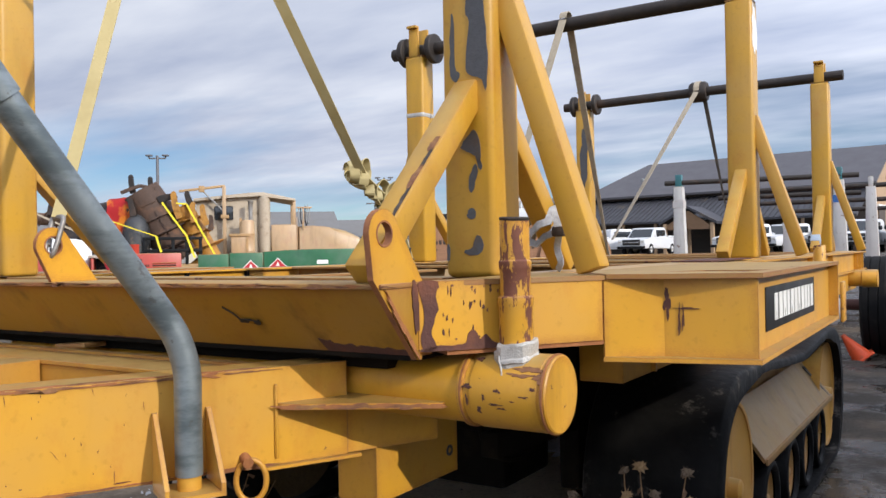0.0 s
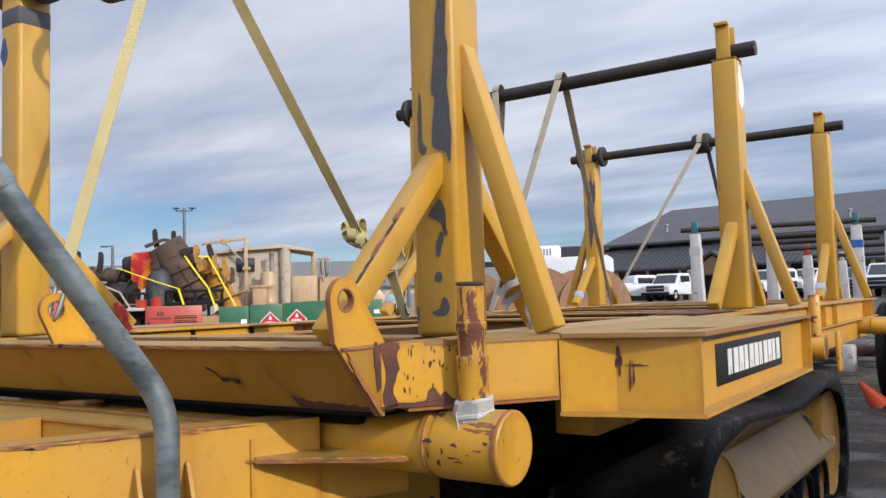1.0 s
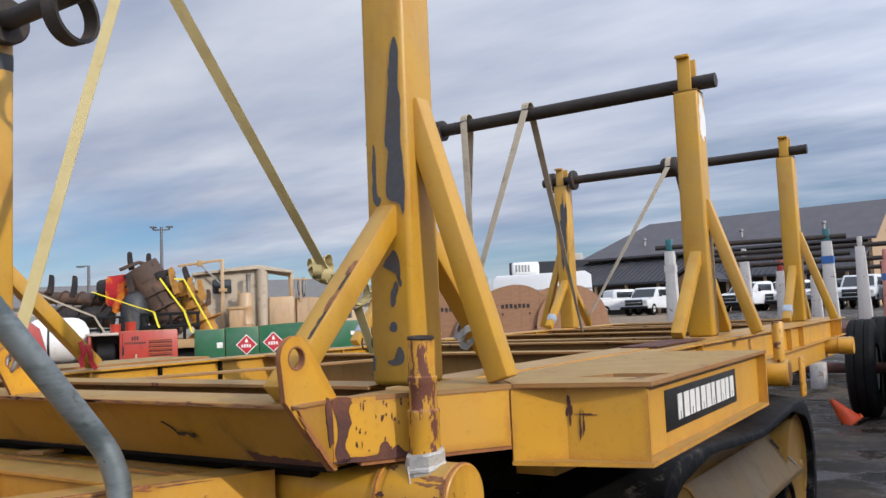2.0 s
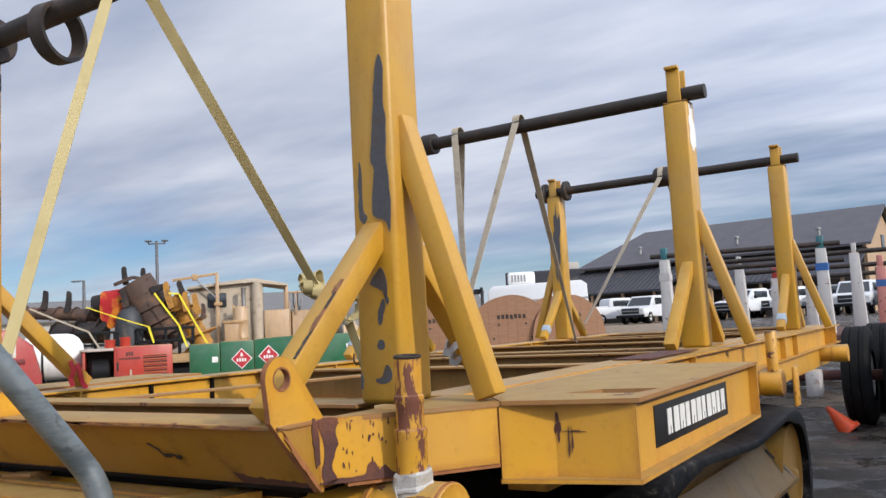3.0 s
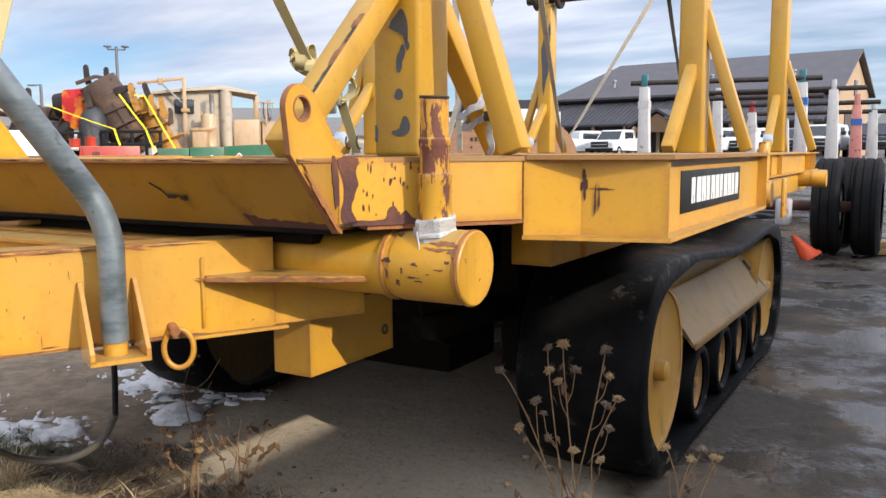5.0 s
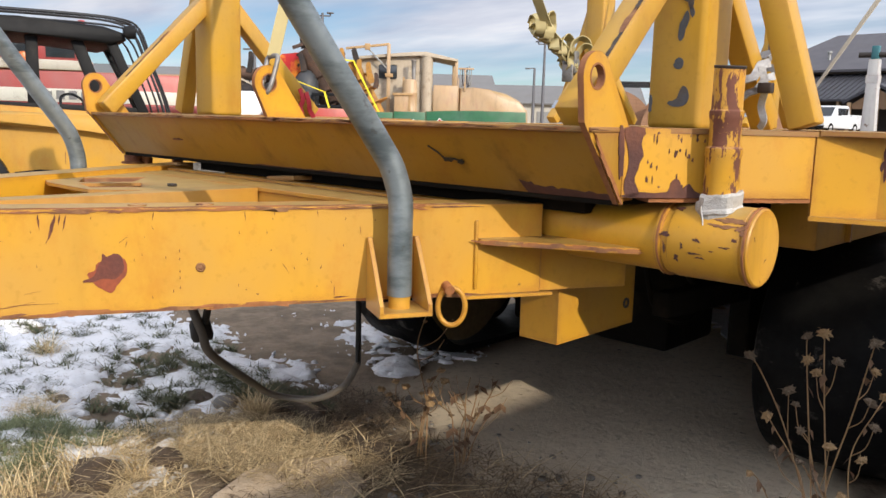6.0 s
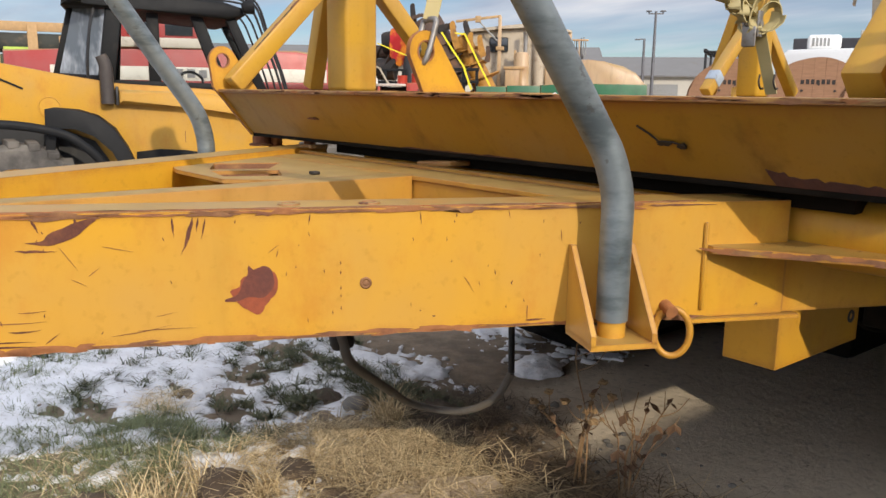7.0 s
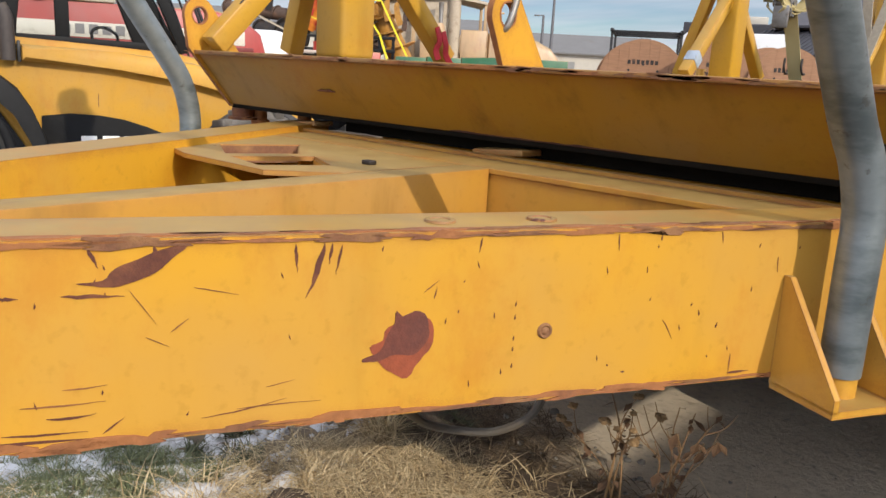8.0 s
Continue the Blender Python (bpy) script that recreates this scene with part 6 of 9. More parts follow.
def weed(x, y, stems, seed, label, group, height=0.75, heads=True, leaves=0):
    rnd = random.Random(seed)
    wd = thing("dry_weed", (x, y, 0), label, "plant", group)
    for i in range(stems):
        a = rnd.uniform(0, 6.283)
        sp = rnd.uniform(0.02, 0.20)
        h = height * rnd.uniform(0.55, 1.0)
        bx, by = x + rnd.uniform(-0.03, 0.03), y + rnd.uniform(-0.03, 0.03)
        pts = smooth_path([(bx, by, -0.01), (bx + sp * 0.3 * math.cos(a), by + sp * 0.3 * math.sin(a), h * 0.4), (bx + sp * 0.75 * math.cos(a + 0.3), by + sp * 0.75 * math.sin(a + 0.3), h * 0.75), (bx + sp * 1.1 * math.cos(a), by + sp * 1.1 * math.sin(a), h)], 4)
        bm = tube(B(), pts, [0.0036 * (1 - 0.55 * k / len(pts)) for k in range(len(pts))], 6)
        tips = [pts[-1]]
        for k in range(rnd.choice((1, 2, 2, 3)) if heads else 2):
            s = pts[rnd.randrange(5, 10)]
            b = a + rnd.uniform(-2, 2)
            ln = rnd.uniform(0.05, 0.15)
            q = smooth_path([s, s + Vector((ln * 0.6 * math.cos(b), ln * 0.6 * math.sin(b), ln * 0.35)), s + Vector((ln * math.cos(b), ln * math.sin(b), ln * 0.95))], 4)
            tube(bm, q, [0.0021 * (1 - 0.4 * j / len(q)) for j in range(len(q))], 5)
            tips.append(q[-1])
        st = part("stem", bm, M_STEM, wd)
        for t in tips if heads else ():
            hb = B()
            r = rnd.uniform(0.009, 0.0165)
            bmesh.ops.create_icosphere(hb, subdivisions=2, radius=r)
            for v in hb.verts:
                k = 1 + 0.45 * rnd.uniform(-0.5, 1)
                v.co = Vector((v.co.x * k, v.co.y * k, v.co.z * 0.62 * k)) + t
            part("seed_head", hb, M_HEAD, st, smooth=0)
        for k in range(leaves):
            s = pts[rnd.randrange(3, len(pts))]
            lb = B()
            b, ln = rnd.uniform(0, 6.283), rnd.uniform(0.02, 0.05)
            d = Vector((math.cos(b), math.sin(b), -0.7))
            side = Vector((-math.sin(b), math.cos(b), 0.2)) * ln * 0.35
            vs = [lb.verts.new(s + p) for p in (Vector(), d * ln * 0.5 + side, d * ln, d * ln * 0.5 - side + Vector((0, 0, 0.006)))]
            lb.faces.new(vs[:3]), lb.faces.new((vs[0], vs[2], vs[3]))
            lf = part("leaf", lb, M_LEAFD, st, smooth=0)


def spiky_head(t, r, tilt, rnd):
    """A dry seed head: a flat bristly disc with pointed bracts."""
    hb = B()
    up = Vector((tilt[0], tilt[1], 1)).normalized()
    x, y = frame_of(up)
    rim, mid = [], []
    n = 17
    for i in range(n):
        a = i * 2 * math.pi / n + rnd.uniform(-0.15, 0.15)
        o = x * math.cos(a) + y * math.sin(a)
        k = r * rnd.uniform(0.9, 1.45) if i % 2 else r * rnd.uniform(0.55, 0.8)
        rim.append(hb.verts.new(t + o * k + up * rnd.uniform(-0.5, 0.35) * r))
        mid.append(hb.verts.new(t + o * r * 0.55 + up * r * rnd.uniform(0.35, 0.6)))
    for i in range(22):
        # bristles between the bracts
        a = rnd.uniform(0, 6.283)
        o = (x * math.cos(a) + y * math.sin(a)) * rnd.uniform(0.5, 1) + up * rnd.uniform(-0.2, 0.7)
        s = up.cross(o).normalized() * r * 0.09
        hb.faces.new((hb.verts.new(t + o * r * 0.4 + s), hb.verts.new(t + o * r * 0.4 - s), hb.verts.new(t + o * r * rnd.uniform(1.1, 1.6))))
    top, low = hb.verts.new(t + up * r * 0.6), hb.verts.new(t - up * r * 0.75)
    for i in range(n):
        j = (i + 1) % n
        hb.faces.new((rim[i], rim[j], mid[j], mid[i])), hb.faces.new((mid[i], mid[j], top)), hb.faces.new((rim[j], rim[i], low))
    return hb


def dry_flower(x, y, stalks, seed, label):
    """A tall dry flower: main stalks to (x, z) tips, side shoots with heads of their own, some withered leaves."""
    rnd = random.Random(seed)
    wd = thing("dry_weed", (x, y, 0), label, "plant", "dry weeds")
    for (tx, tz), shoots in stalks:
        dy = rnd.uniform(-0.05, 0.05)
        bx, by = x + rnd.uniform(-0.035, 0.035), y + rnd.uniform(-0.03, 0.03)
        wob = rnd.uniform(-0.03, 0.03)
        pts = smooth_path([(bx, by, -0.01), (bx + (tx - bx) * 0.22 + wob, by + dy * 0.3, tz * 0.35), (bx + (tx - bx) * 0.55 - wob * 0.5, by + dy * 0.6, tz * 0.70), (bx + (tx - bx) * 0.86, by + dy * 0.9, tz * 0.93), (tx, y + dy, tz)], 5)
        bm = tube(B(), pts, [0.0031 * (1 - 0.58 * k / len(pts)) for k in range(len(pts))], 6)
        tips = [pts[-1]]
        for sx, sz in shoots:
            want = max(0.1, sz - 0.10 - abs(sx - tx) * 0.4)
            st0 = min(pts[3:-2], key=lambda p: abs(p.z - want))
            e = Vector((sx, st0.y + rnd.uniform(-0.05, 0.05), sz))
            q = smooth_path([st0, st0.lerp(e, 0.45) + Vector(((sx - st0.x) * 0.18, 0, -0.012)), st0.lerp(e, 0.8) + Vector(((sx - st0.x) * 0.10, 0, 0.0)), e], 4)
            tube(bm, q, [0.0017 * (1 - 0.35 * j / len(q)) for j in range(len(q))], 5)
            tips.append(q[-1])
        st = part("stem", bm, M_STEM, wd)
        for t in tips:
            part("seed_head", spiky_head(t, rnd.uniform(0.0125, 0.0205), (rnd.uniform(-0.6, 0.6), rnd.uniform(-0.9, 0.2)), rnd), M_HEAD if rnd.random() < 0.62 else M_HEADD, st, smooth=0)
        for k in range(4):
            p = pts[rnd.randrange(4, len(pts) - 3)]
            lb = B()
            a, ln = rnd.uniform(0, 6.283), rnd.uniform(0.025, 0.05)
            d = Vector((math.cos(a) * 0.5, math.sin(a) * 0.5, -0.9))
            side = Vector((-math.sin(a), math.cos(a), 0.3)) * ln * 0.28
            vs = [lb.verts.new(p + q_) for q_ in (Vector(), d * ln * 0.45 + side, d * ln, d * ln * 0.5 - side + Vector((0.004, 0, 0.008)))]
            lb.faces.new(vs[:3]), lb.faces.new((vs[0], vs[2], vs[3]))
            part("leaf", lb, M_LEAFD, st, smooth=0)


TALL = "tall dry flower stalks with bristly seed heads beside the track"
dry_flower(-0.27, 2.95, [((-0.51, 0.66), [(-0.38, 0.58)]), ((-0.35, 0.75), [(-0.33, 0.69), (-0.37, 0.53)]), ((-0.31, 0.76), [(-0.31, 0.65), (-0.26, 0.69)]), ((-0.17, 0.76), [(-0.18, 0.66), (-0.17, 0.58)])], 21, TALL)
dry_flower(-0.21, 2.92, [((-0.13, 0.61), [(-0.13, 0.54), (-0.15, 0.44)]), ((-0.33, 0.47), [(-0.25, 0.44)]), ((-0.44, 0.48), [(-0.40, 0.40)]), ((-0.34, 0.36), [])], 22, TALL)
dry_flower(-0.36, 2.86, [((-0.46, 0.30), []), ((-0.19, 0.32), [(-0.24, 0.25)]), ((-0.33, 0.27), [])], 27, TALL)
dry_flower(0.04, 2.96, [((0.01, 0.47), [(0.02, 0.38)]), ((0.12, 0.48), [(0.15, 0.46)]), ((0.17, 0.47), []), ((0.09, 0.45), [])], 23, "short dry flower stalks with pale bristly heads")
weed(-1.655, 2.66, 1, 25, "single thick dry stalk with withered leaves", "dry weeds", 0.62, False, 6)
weed(-1.60, 2.80, 6, 26, "brown leafy weed stalks under the drawbar", "dry weeds", 0.42, False, 6)
weed(-1.72, 2.72, 4, 28, "brown leafy weed stalks under the drawbar", "dry weeds", 0.36, True, 5)


# a lump of pushed-up snow by the far track
bm = B()
bmesh.ops.create_icosphere(bm, subdivisions=4, radius=1.0)
for v in bm.verts:
    k = 1 + 0.25 * noise.noise(v.co * 1.6 + Vector((4, 0, 0))) + 0.12 * noise.noise(v.co * 5)
    v.co = Vector((v.co.x * 0.12 * k - 2.66, v.co.y * 0.14 * k + 3.46, v.co.z * 0.065 * k - 0.01))
solo("ice_lump", bm, M_SNOW, "small lump of icy snow beside the track", "snow")
# small leftovers of ice and snow on the hard ground
for i, (x, y, ru, rv) in enumerate(((-1.88, 6.05, 0.30, 0.42), (-2.15, 6.62, 0.30, 0.26), (0.13, 3.78, 0.13, 0.020), (0.26, 3.86, 0.07, 0.014), (0.75, 5.2, 0.10, 0.04), (0.95, 5.9, 0.16, 0.05), (-2.95, 4.0, 0.22, 0.06), (-2.6, 3.9, 0.12, 0.04))):
    bm = blotch(B(), (x, y, ground_z(x, y) + 0.002), (1, 0.2, 0), (-0.2, 1, 0), ru, rv, 900 + i, lift=0.012, rough=0.8, n=40)
    solo("snow_patch", bm, M_SNOW, "thin leftover patch of icy snow", "snow", "snow patches")


# ---- the yard behind: helpers ----
def place(x, y, ux, uy, z=0.0):
    """A pose whose x runs along (ux, uy), y away behind it."""
    u = Vector((ux, uy, 0)).normalized()
    v = Vector((-u.y, u.x, 0))
    m = Matrix((u, v, Vector((0, 0, 1)))).transposed().to_4x4()
    m.translation = (x - 0.57, y - 0.56, z)
    return m


class Kit:
    """Parts of one thing, built in its own coordinates and laid into the world by m."""

    def __init__(self, name, m, label, category, group=""):
        self.m = m
        self.root = thing(name, m.translation, label, category, group)

    def add(self, name, bm, mat, label="", parent=None, smooth=40):
        bmesh.ops.transform(bm, matrix=self.m, verts=bm.verts)
        return part(name, bm, mat, parent or self.root, label, smooth)


def extrude(outline, y0, y1, bevel=0.0):
    """An outline in x and z, pushed along y."""
    bm = B()
    a, b = [bm.verts.new((x, y0, z)) for x, z in outline], [bm.verts.new((x, y1, z)) for x, z in outline]
    n = len(outline)
    bm.faces.new(a), bm.faces.new(b[::-1])
    side = [bm.faces.new((a[i], b[i], b[(i + 1) % n], a[(i + 1) % n])) for i in range(n)]
    if bevel:
        bmesh.ops.bevel(bm, geom=[e for e in bm.edges if all(v in a for v in e.verts) or all(v in b for v in e.verts)], offset=bevel, segments=2, profile=0.5, affect="EDGES")
    return bm


M_GLASS = Nodes("dark_window_glass", 0.08, 0.0, 0.6)
M_GLASS = M_GLASS.done((0.03, 0.035, 0.04))
M_CLEAR = Nodes("cab_glass", 0.03)
M_CLEAR.p.inputs["Transmission Weight"].default_value = 1.0
M_CLEAR.p.inputs["IOR"].default_value = 1.1
M_CLEAR = M_CLEAR.done((0.80, 0.85, 0.86))
# pale streaks painted into the glass as sky reflections
M_PANE = Nodes("reflecting_cab_glass", 0.12, 0.0, 0.9)
M_PANE = M_PANE.done(M_PANE.mix(M_PANE.ramp(M_PANE.noise(5, 4, 0.6, (1, 1, 0.4)), 0.4, 0.65), (0.07, 0.085, 0.10), (0.34, 0.37, 0.41)))
M_CHARC = plain("charcoal_cab_paint", (0.009, 0.0095, 0.0105), 0.6, var=0.25, dirty=0.1, dirt=(0.03, 0.027, 0.024), spec=0.2)
M_CATY = paint("loader_yellow", (0.52, 0.265, 0.014), 0.10, grime=0.3, rough=0.55)
M_RED = paint("faded_red_paint", (0.34, 0.03, 0.025), 0.15, grime=0.35)
M_ORED = paint("orange_red_paint", (0.40, 0.035, 0.018), 0.15, grime=0.35)
M_GREEN = paint("green_box_paint", (0.006, 0.105, 0.038), 0.05, grime=0.35)
M_TAN = paint("sand_tan_paint", (0.44, 0.30, 0.165), 0.12, grime=0.45)
M_TANROOF = plain("pale_tan_roof", (0.42, 0.355, 0.27), 0.75, var=0.3, dirty=0.4)
M_TYRE = plain("tyre_rubber", (0.007, 0.007, 0.0075), 0.85, var=0.4, scale=8, dirty=0.2, dirt=(0.022, 0.02, 0.018), spec=0.2)
M_TYREM = plain("muddy_tyre_rubber", (0.055, 0.050, 0.045), 0.9, var=0.5, scale=5, bump=0.5, dirt=(0.20, 0.18, 0.155), dirty=0.9)
M_RIM = plain("grey_steel_rim", (0.30, 0.30, 0.29), 0.5, 0.5, var=0.2)
M_CARW = plain("white_car_paint", (0.60, 0.61, 0.62), 0.3, var=0.05, dirty=0.05, bump=0)
M_CHROME = plain("chrome", (0.6, 0.6, 0.6), 0.15, 1.0, var=0.1, dirty=0, bump=0)
M_LAMPG = plain("lamp_glass", (0.7, 0.7, 0.68), 0.15, 0.2, var=0.05, dirty=0, bump=0)
M_WOOD = plain("weathered_pallet_wood", (0.42, 0.27, 0.13), 0.8, var=0.35, scale=5, dirty=0.3)
M_REEL = Nodes("cable_reel_wood", 0.8)
_g = M_REEL
_v = _g.mix(_g.noise(4, 6, 0.6, (1, 1, 7)), (0.17, 0.085, 0.045), (0.34, 0.18, 0.10))
_g.bump(_g.noise(10, 4, 0.6, (1, 1, 6)), 0.4, 0.01)
M_REEL = _g.done(_v)
M_TEETH = plain("dark_auger_steel", (0.022, 0.018, 0.017), 0.6, 0.3, var=0.5, scale=4, dirt=(0.10, 0.06, 0.04), dirty=0.5)
M_AUGER = plain("rusty_auger_flight", (0.075, 0.045, 0.032), 0.8, var=0.5, scale=4, dirt=(0.18, 0.09, 0.05), dirty=0.5)
M_TARP = Nodes("red_and_orange_cloth", 0.85)
M_TARP.bump(M_TARP.noise(9, 4), 0.4, 0.02)
M_TARP = M_TARP.done(M_TARP.mix(M_TARP.ramp(M_TARP.noise(3.2, 4, 0.5), 0.46, 0.60), (0.62, 0.035, 0.040), (0.85, 0.30, 0.03)))
M_YSTRAP = plain("bright_yellow_strap", (0.80, 0.66, 0.03), 0.7, var=0.15, dirty=0.1)
M_ORANGE = plain("orange_plastic", (0.75, 0.09, 0.02), 0.55, var=0.15, dirty=0.2)


def wheel_bm(c, axis, r, w, hub=0.55):
    tyre = lathe(B(), Vector(c) - Vector(axis) * w / 2, axis, [(0.0, r * hub), (0.0, r * 0.90), (w * 0.12, r), (w * 0.30, r), (w * 0.33, r * 0.975), (w * 0.37, r), (w * 0.63, r), (w * 0.67, r * 0.975), (w * 0.70, r), (w * 0.88, r), (w, r * 0.90), (w, r * hub)], 28)
    rim = lathe(B(), Vector(c) - Vector(axis) * w / 2, axis, [(w * 0.08, r * hub), (w * 0.15, r * hub * 0.85), (w * 0.45, r * hub * 0.6), (w * 0.35, r * hub * 0.3), (w * 0.3, 0), ], 20)
    rim2 = lathe(rim, Vector(c) + Vector(axis) * w / 2, -Vector(axis), [(w * 0.08, r * hub), (w * 0.15, r * hub * 0.85), (w * 0.45, r * hub * 0.6), (w * 0.35, r * hub * 0.3), (w * 0.3, 0)], 20)
    return tyre, rim2


def bars(kit, x0, z0, x1, z1, y, mat, parent, n, thick=0.004):
    """A row of plain letter-sized bars on a face that looks to -y."""
    step = (x1 - x0) / n
    for i in range(n):
        kit.add("letter_bar", box(B(), (x0 + i * step, y - thick, z0), (x0 + (i + 0.68) * step, y, z1 if i % 3 else z1 - 0.12 * (z1 - z0))), mat, parent=parent, smooth=0)


# ---- yellow loader with a black cab ----
k = Kit("wheel_loader", place(-6.55, 3.95, 0.33, 0.94), "yellow loader with a charcoal cab and barred guard", "loader")
body = k.add("body", extrude([(-2.6, 0.45), (-2.6, 1.60), (-1.9, 1.60), (-1.43, 1.56), (-0.95, 1.47), (-0.43, 1.385), (0.24, 1.35), (0.70, 1.32), (1.10, 1.25), (1.45, 1.12), (1.75, 0.92), (1.92, 0.66), (1.95, 0.45)], -0.42, 0.9, 0.045), M_CATY, "sloping yellow body with a shaded crease")
k.add("flank", extrude([(-0.40, 1.22), (-0.40, 1.335), (0.24, 1.315), (0.80, 1.255), (1.25, 1.12), (1.45, 0.97), (1.35, 0.94), (0.80, 1.10), (0.24, 1.185)], -0.52, -0.41, 0.03), M_CATY, "raised flank with a rounded ledge", body)
# black strip stands for the shade in the flank's notch
k.add("notch_shade", box(B(), (-0.425, -0.50, 1.21), (-0.402, -0.42, 1.36), 0.006), M_BLACK, parent=body)
k.add("panel_seam", box(B(), (0.10, -0.4225, 0.90), (0.104, -0.4165, 1.00)), M_RUST, parent=body)
k.add("cap_ring", lathe(B(), (-0.92, -0.424, 1.19), (0, -1, 0), [(0, 0.085), (0.005, 0.087), (0.006, 0.078), (0.001, 0.074), (0.001, 0)], 20), M_CATY, "round moulded cap", body)
k.add("decal", ribbon(B(), smooth_path([(-1.45, -0.425, 1.46), (-1.28, -0.425, 1.41), (-1.10, -0.425, 1.33)], 5), 0.016, 0.003, (0.2, 0, 1), 0), M_CHARC, "dark grey swoosh decal", body)
k.add("side_panel", extrude([(-0.30, 0.48), (-0.29, 0.83), (-0.10, 0.85), (0.10, 0.84), (0.28, 0.81), (0.45, 0.755), (0.62, 0.685), (0.74, 0.60), (0.82, 0.48)], -0.432, -0.41, 0.004), M_CHARC, "dark curved side panel", body)
for i, (x, w_) in enumerate(((-0.03, 0.11), (0.12, 0.12), (0.275, 0.11))):
    bm = B()
    box(bm, (x, -0.437, 0.600), (x + w_, -0.432, 0.685))
    k.add("letter_bar", bm, M_WHITE, "white bar", body, smooth=0)
k.add("fender", extrude([(-0.95, 0.62), (-0.93, 1.18), (-0.88, 1.19), (-0.70, 1.175), (-0.56, 1.13), (-0.44, 1.03), (-0.35, 0.88), (-0.28, 0.70), (-0.24, 0.45), (-0.30, 0.45), (-0.36, 0.66), (-0.46, 0.86), (-0.58, 0.98), (-0.72, 1.04), (-0.86, 1.05), (-0.90, 0.62)], -0.74, -0.43, 0.012), M_CHARC, "black plastic fender")
k.add("wheel_well", extrude([(-1.6, 0.5), (-1.6, 1.0), (-0.9, 1.04), (-0.6, 0.92), (-0.34, 0.5)], -0.435, -0.42), M_BLACK)
for x in (-1.15, 1.25):
    ty, ri = wheel_bm((x, -0.62, 0.46), (0, 1, 0), 0.46, 0.36, 0.6)
    wl_ = k.add("wheel", ty, M_TYREM, "mud-grey lugged tyre")
    k.add("rim", ri, M_CATY, parent=wl_)
    for i in range(20):
        a_ = i * math.pi / 10
        lb_ = beam(B(), (x + 0.455 * math.cos(a_), -0.79, 0.46 + 0.455 * math.sin(a_)), (x + 0.47 * math.cos(a_ + 0.12), -0.63, 0.46 + 0.47 * math.sin(a_ + 0.12)), 0.085, 0.06, 0.012)
        k.add("tread_lug", lb_, M_TYREM, parent=wl_, smooth=0)
hose = tube(B(), smooth_path([(-1.75, -0.80, 0.98), (-1.4, -0.80, 1.06), (-1.12, -0.80, 1.06), (-0.82, -0.80, 1.0), (-0.66, -0.80, 0.90), (-0.54, -0.78, 0.76), (-0.48, -0.76, 0.55)], 6), 0.034, 12)
k.add("fender_rail", hose, M_CHARC, "thick black curved rail")
cab = k.add("cab_frame", beam(B(), (-0.50, -0.2, 1.36), (-0.40, -0.2, 2.04), 0.13, 0.09, 0.015, (0, 1, 0)), M_CHARC, "charcoal cab pillars")
for a, b, wd in (((-0.90, 0.02, 1.40), (-0.74, 0.02, 2.03), 0.05), ((-0.90, 0.02, 1.43), (-0.50, -0.2, 1.41), 0.07), ((-0.90, 1.0, 1.40), (-0.74, 1.0, 2.03), 0.07), ((0.78, -0.2, 1.33), (0.50, -0.2, 2.0), 0.085), ((0.45, -0.17, 1.36), (0.24, -0.17, 1.96), 0.10), ((0.90, 1.0, 1.33), (0.58, 1.0, 2.0), 0.08), ((-0.50, -0.19, 1.385), (0.80, -0.19, 1.355), 0.06), ((-0.45, 1.0, 1.36), (-0.40, 1.0, 2.03), 0.07)):
    k.add("pillar", beam(B(), a, b, wd, 0.075, 0.01, (0, 1, 0)), M_CHARC, parent=cab)
k.add("roof", extrude([(-0.80, 1.99), (-0.79, 2.07), (-0.70, 2.11), (-0.2, 2.115), (0.45, 2.08), (0.62, 2.03), (0.64, 1.97), (0.50, 1.93), (-0.2, 1.985)], -0.3, 1.08, 0.03), M_CHARC, "black cab roof", cab)
bm = B()
q = [(-0.89, 0.0, 1.45), (-0.56, -0.18, 1.44), (-0.47, -0.18, 1.98), (-0.75, 0.0, 2.0)]
f_, g_ = [bm.verts.new(v) for v in q], [bm.verts.new((v[0] + 0.003, v[1] + 0.006, v[2])) for v in q]
bm.faces.new(f_), bm.faces.new(g_[::-1])
for i in range(4):
    bm.faces.new((f_[i], f_[(i + 1) % 4], g_[(i + 1) % 4], g_[i]))
k.add("quarter_glass", bm, M_PANE, "quarter window with pale reflections in its colour", cab, smooth=0)
k.add("door_glass", extrude([(-0.44, 1.40), (-0.36, 1.99), (0.20, 1.97), (0.40, 1.40)], -0.175, -0.170), M_CLEAR, parent=cab, smooth=0)
k.add("rear_glass", extrude([(0.50, 1.40), (0.30, 1.95), (0.48, 1.95), (0.74, 1.37)], -0.175, -0.170), M_CLEAR, parent=cab, smooth=0)
k.add("seat", box(B(), (-0.1, 0.35, 1.1), (0.35, 0.75, 1.40), 0.06), M_CHARC, parent=cab)
k.add("grab_loop", tube(B(), smooth_path([(0.10, -0.16, 1.38), (0.10, -0.16, 1.46), (0.18, -0.16, 1.49), (0.27, -0.16, 1.44), (0.28, -0.16, 1.37)], 4), 0.012, 7), M_BLACK, parent=cab)
k.add("door_post", box(B(), (-0.16, -0.19, 1.38), (-0.06, -0.15, 1.97), 0.01), M_CHARC, parent=cab)
k.add("console", box(B(), (-0.75, 0.3, 1.1), (-0.55, 0.7, 1.55), 0.04), M_CHARC, parent=cab)
